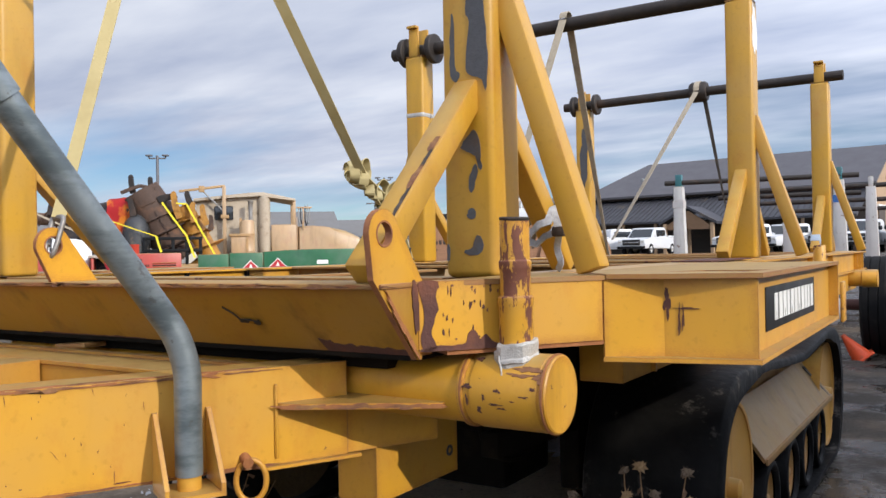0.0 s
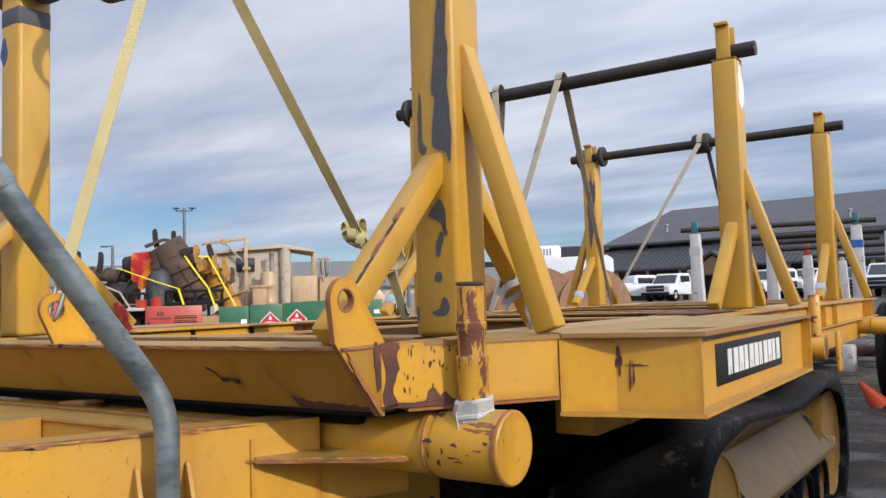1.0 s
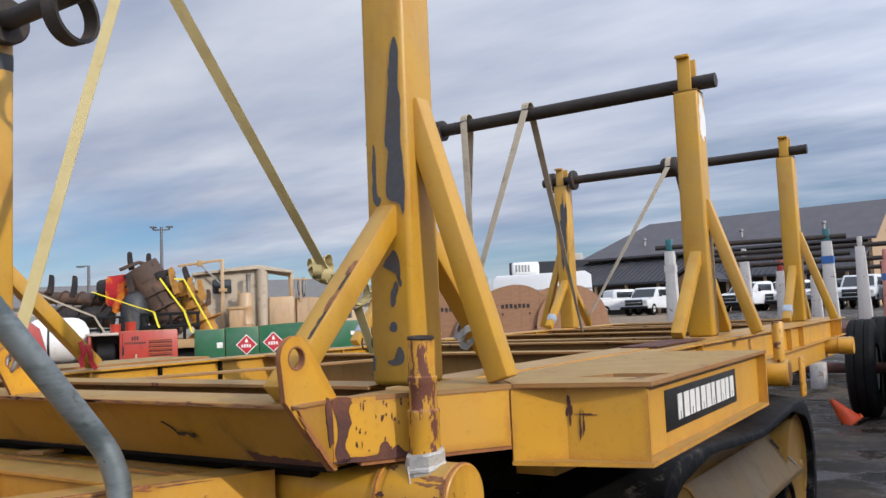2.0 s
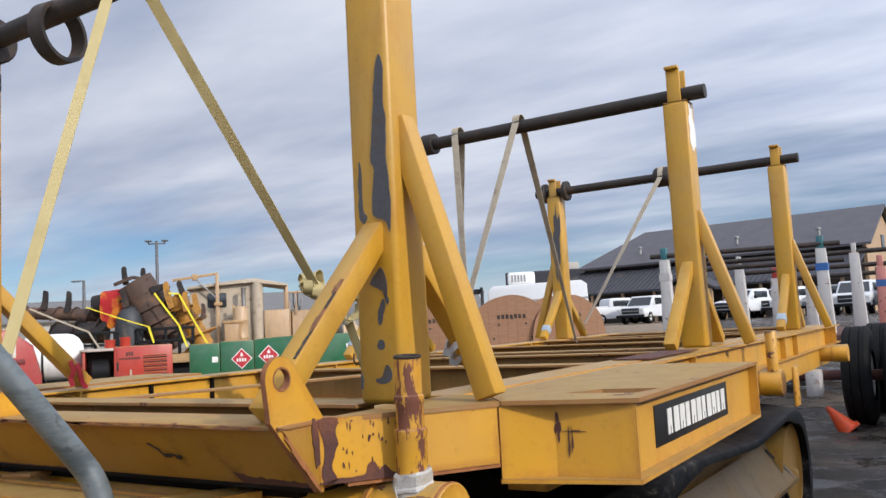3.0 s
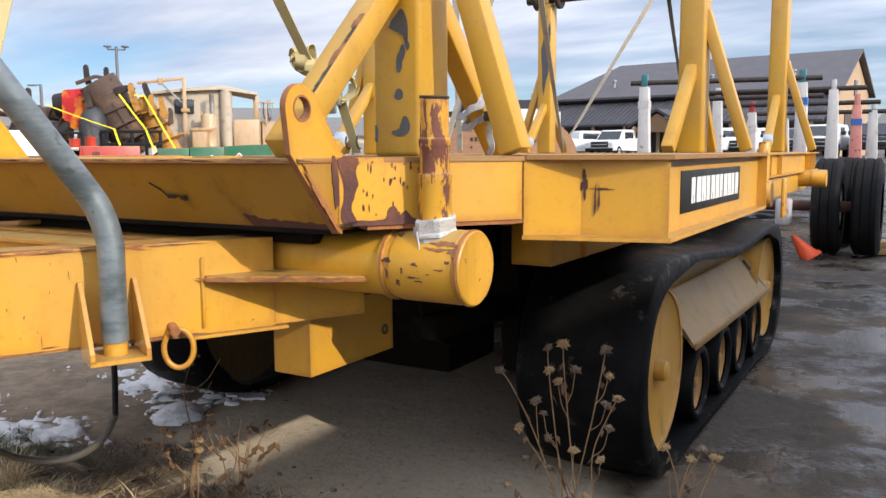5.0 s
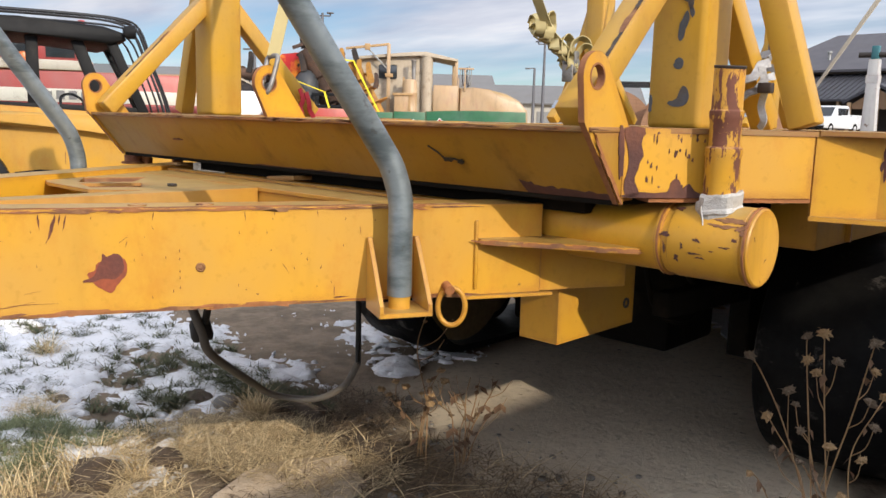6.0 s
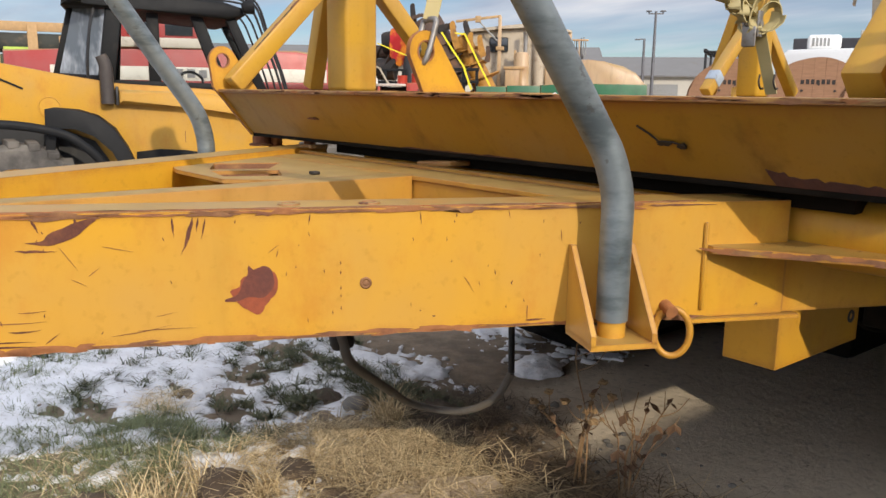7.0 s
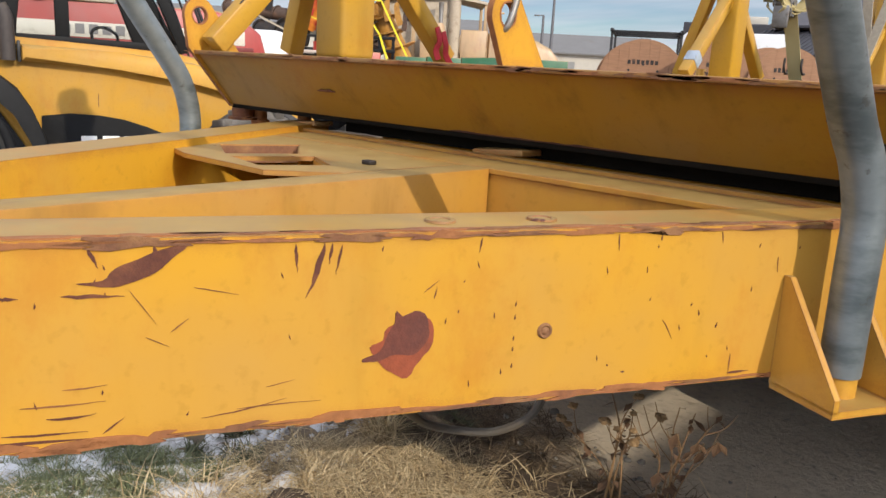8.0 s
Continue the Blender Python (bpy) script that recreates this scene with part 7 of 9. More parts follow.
# guard bars over the roof and down the back
for i in range(9):
    f_ = i / 8
    yy = -0.34 + 1.35 * f_
    zz = 2.125 + 0.085 * math.sin(math.pi * min(1.0, f_ * 1.2 + 0.05))
    xb = 0.50 + 0.26 * math.sin(math.pi * (0.15 + 0.7 * f_))
    pts = smooth_path([(-0.52, yy, zz - 0.01), (-0.46, yy, zz), (0.1, yy, zz), (xb - 0.12, yy, zz - 0.02), (xb + 0.06, yy, zz - 0.10), (xb + 0.16, yy - 0.02, 1.80), (xb + 0.26, yy - 0.03, 1.52), (xb + 0.32, yy - 0.03, 1.30)], 4)
    k.add("guard_bar", tube(B(), pts, 0.0105, 6), M_BLACK, parent=cab)
k.add("guard_bow", tube(B(), [(-0.50, -0.36 + 1.4 * q_, 2.105 + 0.085 * math.sin(math.pi * min(1.0, q_ * 1.2 + 0.05))) for q_ in np.linspace(0, 1, 10)], 0.012, 6), M_BLACK, parent=cab)
for x, y, z in ((0.66, -0.34, 2.03), (-0.70, -0.32, 2.07)):
    lp = k.add("work_lamp", lathe(B(), (x - 0.05, y, z), (1, 0, 0.1), [(0, 0), (0.0, 0.035), (0.03, 0.055), (0.09, 0.062), (0.10, 0.055), (0.10, 0)], 14), M_CHARC, "black work lamp", cab)
k.add("hand_rail", tube(B(), smooth_path([(-0.62, -0.28, 1.30), (-0.63, -0.3, 1.50), (-0.60, -0.3, 1.80), (-0.56, -0.25, 1.98)], 4), 0.012, 8), M_BLACK, parent=cab)
ex = tube(B(), smooth_path([(-0.485, -0.48, 1.22), (-0.485, -0.48, 1.38), (-0.49, -0.48, 1.52), (-0.52, -0.48, 1.60)], 5), [0.052] * 10 + [0.05, 0.049, 0.048, 0.047, 0.046, 0.045], 16)
k.add("exhaust", ex, plain("sooty_steel", (0.06, 0.05, 0.046), 0.6, 0.3), "brown-grey exhaust stack")
k.add("beacon", lathe(B(), (0.35, 0.75, 2.16), (0, 0, 1), [(0, 0), (0, 0.03), (0.05, 0.03), (0.06, 0)], 12), plain("red_lens", (0.55, 0.03, 0.02), 0.3, bump=0), "small red roof beacon", cab)

# ---- red trencher behind it ----
k = Kit("trencher", place(-9.45, 5.75, 0.40, 0.92), "red trencher with a white stripe and lettering bars", "trencher")
body = k.add("body", extrude([(-2.4, 0.5), (-2.4, 1.76), (-1.6, 1.79), (-0.2, 1.81), (0.95, 1.83), (1.25, 1.78), (1.5, 1.58), (1.6, 1.2), (1.6, 0.5)], -0.5, 0.7, 0.07), M_RED, "faded red bonnet")
st_ = k.add("stripe", box(B(), (-1.9, -0.508, 1.44), (1.30, -0.497, 1.60), 0.002), plain("cream_stripe", (0.62, 0.58, 0.5), 0.6), "cream stripe", body)
bars(k, -0.66, 1.475, 0.30, 1.58, -0.512, plain("grey_letter", (0.20, 0.19, 0.19), 0.6), body, 7)
k.add("lower_trim", box(B(), (-1.9, -0.52, 1.36), (1.40, -0.495, 1.42), 0.004), plain("dark_red_trim", (0.16, 0.02, 0.02), 0.6), parent=body)
cabk = k.add("cab", extrude([(-1.25, 1.80), (-1.15, 2.30), (-0.25, 2.30), (-0.12, 1.82)], -0.42, 0.65, 0.03), M_RED, "old red cab")
for x0, x1 in ((-1.05, -0.70), (-0.62, -0.30)):
    k.add("window", box(B(), (x0, -0.43, 1.97), (x1, -0.418, 2.24), 0.004), M_GLASS, parent=cabk)
k.add("sill", box(B(), (-1.28, -0.49, 1.82), (-0.10, -0.43, 1.94), 0.02), plain("cream_sill", (0.52, 0.46, 0.38), 0.6), "faded cream band", cabk)
k.add("beacon", lathe(B(), (-0.85, -0.55, 1.86), (0, 0, 1), [(0, 0), (0, 0.10), (0.02, 0.11), (0.14, 0.08), (0.16, 0)], 16), plain("orange_lens", (0.75, 0.17, 0.03), 0.35, bump=0), "orange beacon")
for x in (-1.5, 0.9):
    ty, ri = wheel_bm((x, -0.5, 0.5), (0, 1, 0), 0.5, 0.3)
    w_ = k.add("wheel", ty, M_TYRE)
    k.add("rim", ri, M_RED, parent=w_)

# ---- stake crates with dark bundles ----
for i, (px, py) in enumerate(((-11.65, 3.85), (-12.0, 5.35))):
    k = Kit("stake_crate", place(px, py, 0.25, 0.97), "open wooden stake crate of dark banded bundles", "crate", "stake crates")
    for x in (-0.65, -0.2, 0.25, 0.62):
        k.add("stake", box(B(), (x - 0.06, -0.4, 0.0), (x + 0.06, -0.36, 2.15 if x != 0.62 else 2.0), 0.006), M_WOOD)
    for z in (0.3, 1.45, 2.05):
        k.add("rail", box(B(), (-0.75, -0.36, z), (0.72, -0.32, z + 0.12), 0.006), M_WOOD)
    for j in range(7):
        k.add("pack", box(B(), (-0.70, -0.3, 0.15 + j * 0.275), (0.66, 0.55, 0.38 + j * 0.275), 0.05), plain("dark_bundle_%d" % (j % 2), ((0.03, 0.035, 0.03), (0.05, 0.075, 0.04))[j % 2], 0.7))
        k.add("band", box(B(), (-0.1, -0.306, 0.16 + j * 0.275), (0.30, -0.298, 0.20 + j * 0.275)), plain("lime_band", (0.45, 0.62, 0.10), 0.6), smooth=0)

# ---- welder, green tanks, white tanks on the next trailer ----
k = Kit("welder_generator", place(-10.55, 10.2, 0.61, 0.79), "orange-red engine welder with louvres and a service door", "generator")
body = k.add("housing", box(B(), (-0.50, -0.4, 0.72), (0.42, 0.4, 1.49), 0.02), M_ORED, "red sheet housing")
k.add("door_seam", box(B(), (-0.455, -0.404, 0.76), (-0.449, -0.40, 1.44)), M_BLACK, parent=body, smooth=0)
k.add("end_frame", box(B(), (-0.98, -0.38, 0.72), (-0.94, 0.4, 1.44), 0.01), M_ORED)
k.add("top_rail", box(B(), (-1.02, -0.41, 1.43), (-0.505, 0.4, 1.47), 0.01), plain("pale_rail", (0.5, 0.42, 0.36), 0.6), "pale edge strip")
k.add("inner_wall", box(B(), (-0.93, 0.1, 0.72), (-0.51, 0.4, 1.42)), M_BLACK)
k.add("engine", lathe(B(), (-0.88, -0.12, 1.10), (1, 0, 0), [(0, 0), (0, 0.15), (0.04, 0.2), (0.3, 0.2), (0.34, 0.12), (0.36, 0)], 20), M_CHARC, "dark engine inside")
for i in range(11):
    bm = B()
    q = [(-0.04, -0.401, 0.95 + i * 0.036), (0.33, -0.401, 0.95 + i * 0.036), (0.33, -0.414, 0.968 + i * 0.036), (-0.04, -0.414, 0.968 + i * 0.036), (-0.04, -0.401, 0.975 + i * 0.036), (0.33, -0.401, 0.975 + i * 0.036)]
    v_ = [bm.verts.new(p_) for p_ in q]
    bm.faces.new((v_[0], v_[1], v_[2], v_[3])), bm.faces.new((v_[3], v_[2], v_[5], v_[4])), bm.faces.new((v_[0], v_[3], v_[4])), bm.faces.new((v_[1], v_[5], v_[2])), bm.faces.new((v_[0], v_[4], v_[5], v_[1]))
    k.add("louvre", bm, M_RUST if i % 2 else M_ORED, parent=body, smooth=0)
bars(k, -0.31, 1.33, -0.19, 1.40, -0.402, M_RUST, body, 3)
bars(k, -0.42, 1.27, -0.08, 1.305, -0.402, M_RUST, body, 9)
k.add("door_latch", box(B(), (-0.455, -0.42, 1.10), (-0.425, -0.40, 1.24), 0.005), M_BLACK, parent=body)
k.add("tag", box(B(), (-0.255, -0.405, 1.0), (-0.225, -0.40, 1.10)), M_TANROOF, parent=body)
for x, h in ((-0.57, 0.11), (-0.33, 0.14)):
    k.add("filler", lathe(B(), (x, -0.1, 1.475), (0, 0, 1), [(0, 0.085), (h, 0.085), (h + 0.01, 0.09), (h + 0.03, 0.09), (h + 0.03, 0)], 18), M_ORED)
k = Kit("fuel_box", place(-9.45, 12.2, 0.70, 0.71), "green steel fuel box with hazard diamonds", "tank")
for x0, x1, h in ((-1.51, -0.98, 1.455), (-0.98, -0.39, 1.475)):
    bx = k.add("compartment", box(B(), (x0 + 0.006, -0.45, 0.7), (x1 - 0.006, 0.5, h), 0.01), M_GREEN, "green steel compartment")
bx = k.add("tank_body", extrude([(-0.39, 0.7), (-0.39, 1.49), (0.05, 1.51), (0.55, 1.52), (1.42, 1.52), (1.42, 0.7)], -0.46, 0.5, 0.02), M_GREEN, "green tank body")
k.add("placard", box(B(), (-1.12, -0.453, 1.12), (-1.02, -0.449, 1.22)), M_WHITE, parent=bx, smooth=0)
for x, z in ((-0.61, 1.16), (-0.14, 1.19)):
    for s, m, o in ((0.185, M_WHITE, 0.0), (0.165, plain("hazard_red", (0.45, 0.02, 0.03), 0.5), 0.004)):
        bm = B()
        q = [(x - s, z), (x, z - s), (x + s, z), (x, z + s)]
        slab(bm, q, "y", 0.003, at=-0.464 - o)
        k.add("hazard_diamond", bm, m, "red and white hazard diamond", bx, smooth=0)
    bars(k, x - 0.09, z - 0.05, x + 0.09, z + 0.01, -0.468, M_WHITE, bx, 4, 0.003)
    bm = slab(B(), [(x - 0.03, z + 0.04), (x + 0.03, z + 0.04), (x + 0.02, z + 0.075), (x, z + 0.115), (x - 0.02, z + 0.075)], "y", 0.003, at=-0.471)
    k.add("flame_sign", bm, M_WHITE, parent=bx, smooth=0)
for x in (0.55, 1.25):
    k.add("tag", box(B(), (x, -0.466, 1.25), (x + 0.2, -0.46, 1.32)), M_WHITE, parent=bx, smooth=0)
k = Kit("water_tank", place(-11.76, 9.22, 0.57, 0.82), "white plastic drum tank with a black band", "tank")
k.add("tank", lathe(B(), (-0.52, 0, 1.36), (1, 0, 0), [(0, 0), (0.02, 0.20), (0.09, 0.32), (0.18, 0.38), (0.28, 0.40), (0.76, 0.40), (0.86, 0.38), (0.95, 0.32), (1.02, 0.20), (1.04, 0)], 32), M_WHITE, "white plastic drum")
k.add("strap", lathe(B(), (-0.13, 0, 1.36), (1, 0, 0), [(0, 0.398), (0, 0.408), (0.035, 0.408), (0.035, 0.398)], 32), M_BLACK)
k.add("cradle", box(B(), (-0.5, -0.35, 0.0), (0.5, 0.35, 0.96), 0.02), M_CHARC)
k.add("valve", lathe(B(), (-0.30, -0.50, 1.15), (0, 0.3, 1), [(0, 0), (0, 0.07), (0.12, 0.07), (0.14, 0.10), (0.22, 0.10), (0.22, 0)], 14), M_CHARC, "dark valve fitting")
k.add("hose", tube(B(), smooth_path([(-0.42, -0.46, 1.62), (-0.48, -0.52, 1.4), (-0.42, -0.5, 1.15), (-0.3, -0.5, 0.95)], 5), 0.022, 8), M_CABLE)

# ---- long flat trailer with augers and teeth ----
k = Kit("flatbed_trailer", place(-12.6, 12.3, 0.72, 0.70), "low flatbed trailer loaded with drilling tools", "trailer")
k.add("bed", box(B(), (-3.2, -0.7, 1.10), (3.0, 1.4, 1.28), 0.01), M_WOOD, "timber-edged bed")
k.add("frame", box(B(), (-3.0, -0.5, 0.75), (2.8, 1.2, 1.10), 0.02), M_CHARC)
for x in (-1.6, -0.6):
    ty, ri = wheel_bm((x, -0.6, 0.42), (0, 1, 0), 0.42, 0.25)
    w_ = k.add("wheel", ty, M_TYRE)
    k.add("rim", ri, M_RIM, parent=w_)
for x in (-0.48, -0.22, 0.04, 0.30, 0.56):
    k.add("rack_post", box(B(), (x - 0.03, -0.72, 1.28), (x + 0.03, -0.66, 1.80), 0.005), M_CHARC)
for x in (-1.62, -1.28, -0.92):
    k.add("rack_post", box(B(), (x - 0.025, -0.70, 1.28), (x + 0.025, -0.65, 1.78), 0.005), M_CHARC)
for z in (1.76, 1.52):
    k.add("rack_rail", box(B(), (-0.52, -0.73, z), (0.60, -0.67, z + 0.06), 0.005), M_CHARC)
    k.add("rack_rail", box(B(), (-1.66, -0.71, z - 0.02), (-0.86, -0.66, z + 0.03), 0.005), M_CHARC)


def claw(bm, p, q, w=0.085, hook=0.09, flip=1):
    """A flat curved digging tooth from p to q, broad at its foot."""
    p, q = Vector(p), Vector(q)
    d = q - p
    side = Vector((0, 1, 0))
    nrm = d.normalized().cross(side) * flip
    rows = []
    for t in (0, 0.25, 0.5, 0.75, 0.92, 1.0):
        c = p + d * t + nrm * hook * (t * t - 0.2 * t)
        s = w * (1.0 - 0.25 * t) * (1.0 if t < 0.95 else 0.45)
        rows.append([bm.verts.new(c + side * 0.05 * a + nrm * s * b) for a, b in ((-1, -0.5), (1, -0.5), (1, 0.5), (-1, 0.5))])
    for a, b in zip(rows, rows[1:]):
        for i in range(4):
            bm.faces.new((a[i], a[(i + 1) % 4], b[(i + 1) % 4], b[i]))
    bm.faces.new(rows[0][::-1]), bm.faces.new(rows[-1])
    return bm


def flight(bm, a, b, r0, r1, turns, thick=0.035, seg=26):
    """A screw blade round the line from a to b."""
    a, b = Vector(a), Vector(b)
    d = b - a
    x, y = frame_of(d)
    n = int(seg * turns)
    rows = []
    for i in range(n + 1):
        t = i / n
        an = 2 * math.pi * turns * t
        o = x * math.cos(an) + y * math.sin(an)
        r = r0 + (r1 - r0) * t
        c = a + d * t
        w = d.normalized() * thick / 2
        rows.append([bm.verts.new(v) for v in (c + o * 0.09 - w, c + o * r - w * 0.6, c + o * r + w * 0.6, c + o * 0.09 + w)])
    for p, q in zip(rows, rows[1:]):
        for i in range(4):
            bm.faces.new((p[i], p[(i + 1) % 4], q[(i + 1) % 4], q[i]))
    bm.faces.new(rows[0]), bm.faces.new(rows[-1][::-1])
    return bm


def bit(label, colour, a, b, r0, r1, turns, claws, core=0.11):
    kk = Kit("auger_bit", place(-12.6, 12.3, 0.72, 0.70), label, "drill bit", "auger bits")
    st = kk.add("stem", rod(B(), a, b, core, core * 1.1, 16), colour)
    kk.add("flight", flight(B(), a, b, r0, r1, turns), colour, parent=st)
    for p, q, w, hk, fl, m in claws:
        kk.add("tooth", claw(B(), p, q, w, hk, fl), m, parent=st)
    return kk


M_WORNY = plain("worn_yellow_steel", (0.42, 0.20, 0.03), 0.65, var=0.45, dirt=(0.13, 0.06, 0.03), dirty=0.5)
big = bit("big dark rusty auger leaning with tall curved teeth", M_AUGER, (-0.66, -0.1, 2.76), (0.16, 0.0, 1.40), 0.36, 0.66, 5.0, [
    ((-0.76, -0.25, 2.72), (-0.84, -0.25, 3.08), 0.11, 0.05, -1, M_TEETH), ((-0.40, -0.25, 2.70), (-0.47, -0.25, 3.04), 0.11, 0.05, -1, M_TEETH),
    ((-0.26, -0.4, 2.56), (0.06, -0.4, 2.72), 0.15, 0.10, -1, M_TEETH), ((-0.72, -0.5, 2.25), (-0.76, -0.5, 2.62), 0.13, 0.05, 1, M_TEETH)], 0.40)
bm = B()
for v0, v1 in (((-0.98, -0.35, 2.72), (-0.62, -0.35, 2.86)), ((-0.62, -0.35, 2.86), (-0.32, -0.35, 2.80)), ):
    beam(bm, v0, v1, 0.05, 0.07, 0.006)
big.add("cutter_bar", bm, M_AUGER, "welded cutter bars")
bit("worn yellow and rusty auger with hooked teeth", M_WORNY, (0.16, -0.2, 2.46), (0.72, -0.1, 1.38), 0.26, 0.44, 4.0, [
    ((0.40, -0.45, 2.40), (0.24, -0.45, 2.72), 0.13, 0.06, -1, M_TEETH), ((0.16, -0.5, 2.20), (-0.04, -0.5, 2.70), 0.14, 0.10, -1, M_WORNY),
    ((0.44, -0.5, 2.12), (0.34, -0.5, 2.50), 0.13, 0.09, -1, M_WORNY), ((0.68, -0.5, 2.05), (0.52, -0.5, 2.44), 0.13, 0.09, -1, M_WORNY), ((0.74, -0.5, 1.95), (0.80, -0.5, 2.25), 0.10, 0.06, 1, M_AUGER)], 0.2)
bit("black auger lying on the bed", M_TEETH, (-2.20, -0.1, 1.80), (-1.15, -0.2, 1.78), 0.24, 0.34, 2.4, [((-1.35, -0.5, 1.75), (-1.10, -0.5, 1.95), 0.14, 0.04, 1, M_TEETH)], 0.2)
bit("rusty brown tube auger with two tall teeth", M_AUGER, (-2.85, 0.1, 2.26), (-1.20, 0.0, 2.12), 0.15, 0.17, 5.0, [((-2.38, -0.05, 2.30), (-2.29, -0.05, 2.67), 0.11, 0.06, 1, M_TEETH), ((-1.94, -0.05, 2.22), (-1.85, -0.05, 2.64), 0.11, 0.06, 1, M_TEETH)], 0.12)
kk = Kit("core_barrel", place(-12.6, 12.3, 0.72, 0.70), "grey steel core barrel standing on the bed", "drill bit", "auger bits")
kk.add("barrel", lathe(B(), (-0.70, -0.42, 1.30), (0.02, 0, 1), [(0, 0), (0, 0.27), (0.55, 0.27), (0.72, 0.25), (0.86, 0.20), (0.96, 0.10), (0.99, 0)], 26), plain("grey_drum_steel", (0.045, 0.048, 0.052), 0.55, 0.2))
kk = Kit("short_drum", place(-12.6, 12.3, 0.72, 0.70), "dark drum with a red cloth over it", "drum")
kk.add("drum", lathe(B(), (-1.42, -0.15, 2.30), (0.97, 0, 0.12), [(0, 0), (0, 0.20), (0.03, 0.225), (0.60, 0.27), (0.60, 0)], 22), M_TEETH)
bm = B()
rows = []
for i in range(9):
    x_ = -1.24 + 0.44 * i / 8
    row = []
    for j in range(13):
        an = radians(205 - 215 * j / 12)
        r_ = 0.272 + 0.02 * noise.noise((i * 0.9, j * 0.8, 3))
        hang = -0.40 * max(0.0, (j < 1)) * (0.4 + 0.6 * math.sin(i * 0.4))
        row.append(bm.verts.new((x_ + 0.03 * noise.noise((i, j * 0.6, 9)), -0.15 + r_ * math.cos(an), 2.33 + 0.06 * i / 8 + r_ * math.sin(an) + hang)))
    rows.append(row)
for p, q in zip(rows, rows[1:]):
    for j in range(12):
        bm.faces.new((p[j], p[j + 1], q[j + 1], q[j]))
bmesh.ops.solidify(bm, geom=bm.faces[:], thickness=0.012)
bmesh.ops.transform(bm, matrix=place(-12.6, 12.3, 0.72, 0.70), verts=bm.verts)
solo("cloth_wrap", bm, M_TARP, "red and orange cloth draped over a drum", "cloth")
ks = Kit("load_strap", place(-12.6, 12.3, 0.72, 0.70), "bright yellow load straps over the augers", "strap")
for x0, z0, x1, z1, w_ in ((-0.15, 2.50, 0.30, 1.85, 0.035), (0.30, 1.85, 0.46, 1.40, 0.04), (0.31, 2.47, 0.86, 1.42, 0.035), (0.12, 2.49, 0.31, 2.47, 0.03), (-1.43, 2.28, -0.27, 1.84, 0.02), (-0.27, 1.84, -0.17, 1.52, 0.04)):
    ks.add("webbing", ribbon(B(), sag((x0, -0.74, z0), (x1, -0.78, z1), 0.01, 5), w_, 0.01, (1, 0, 0.6)), M_YSTRAP)
ks = Kit("load_strap", place(-12.6, 12.3, 0.72, 0.70), "pale dirty load strap over the black auger", "strap")
for x0, z0, x1, z1 in ((-2.45, 2.30, -1.39, 1.80), (-1.39, 1.80, -1.19, 1.48)):
    ks.add("webbing", ribbon(B(), sag((x0, -0.72, z0), (x1, -0.76, z1), 0.01, 5), 0.035, 0.01, (1, 0, 0.6)), M_STRAPW)

# ---- tan tractor ----
k = Kit("crawler_tractor", place(-12.75, 15.25, 0.70, 0.71), "sand-coloured old crawler tractor with an open cab", "tractor")
k.add("bonnet", extrude([(0.57, 0.9), (0.57, 2.09), (0.9, 2.10), (1.3, 2.06), (1.7, 1.97), (2.0, 1.82), (2.2, 1.60), (2.25, 0.9)], -0.5, 0.6, 0.14), M_TAN, "rounded tan bonnet")
k.add("cab_door", box(B(), (-0.03, -0.52, 1.0), (0.55, -0.46, 2.13), 0.02), M_TAN)
k.add("door_hinge", box(B(), (0.545, -0.53, 1.5), (0.565, -0.50, 2.3), 0.004), M_TAN)
bm = B()
lathe(bm, (-0.18, -0.40, 1.0), (0, 0, 1), [(0, 0), (0, 0.135), (1.76, 0.135), (1.80, 0.10), (1.82, 0)], 20)
k.add("cab_corner", bm, M_TANROOF, "rounded dusty cab corner")
k.add("cab_side", extrude([(-1.7, 0.9), (-1.7, 2.66), (-1.0, 2.74), (-0.28, 2.80), (-0.28, 0.9)], -0.38, -0.30, 0.01), M_TANROOF, "dusty pale cab side")
k.add("cab_back", box(B(), (-1.7, -0.30, 0.9), (-1.62, 0.9, 2.66), 0.01), M_TANROOF)
k.add("cab_far_side", box(B(), (-1.62, 0.84, 0.9), (0.50, 0.90, 2.05), 0.01), M_TAN)
k.add("dash", box(B(), (0.50, -0.45, 0.9), (0.57, 0.84, 2.10), 0.01), M_TAN)
k.add("side_window", box(B(), (-1.30, -0.392, 2.25), (-0.88, -0.376, 2.57), 0.03), M_GLASS)
roof = k.add("roof", extrude([(-1.75, 2.66), (-1.0, 2.75), (-0.28, 2.81), (0.50, 2.66), (0.54, 2.68), (0.52, 2.73), (-0.2, 2.88), (-0.5, 2.87), (-1.75, 2.74)], -0.52, 0.95, 0.02), M_TANROOF, "pale dusty cab roof")
for x, y in ((0.50, -0.46), (0.50, 0.86), (-0.9, 0.86)):
    k.add("cab_post", box(B(), (x - 0.035, y - 0.035, 2.0), (x + 0.035, y + 0.035, 2.68), 0.006), M_TAN)
k.add("air_cleaner", lathe(B(), (-0.565, -0.75, 1.40), (0, 0, 1), [(0, 0), (0, 0.15), (0.1, 0.165), (0.12, 0.175), (0.14, 0.165), (0.5, 0.165), (0.52, 0.175), (0.54, 0.165), (0.78, 0.16), (0.83, 0.12), (0.84, 0.0)], 18), M_TAN, "ribbed tan barrel")
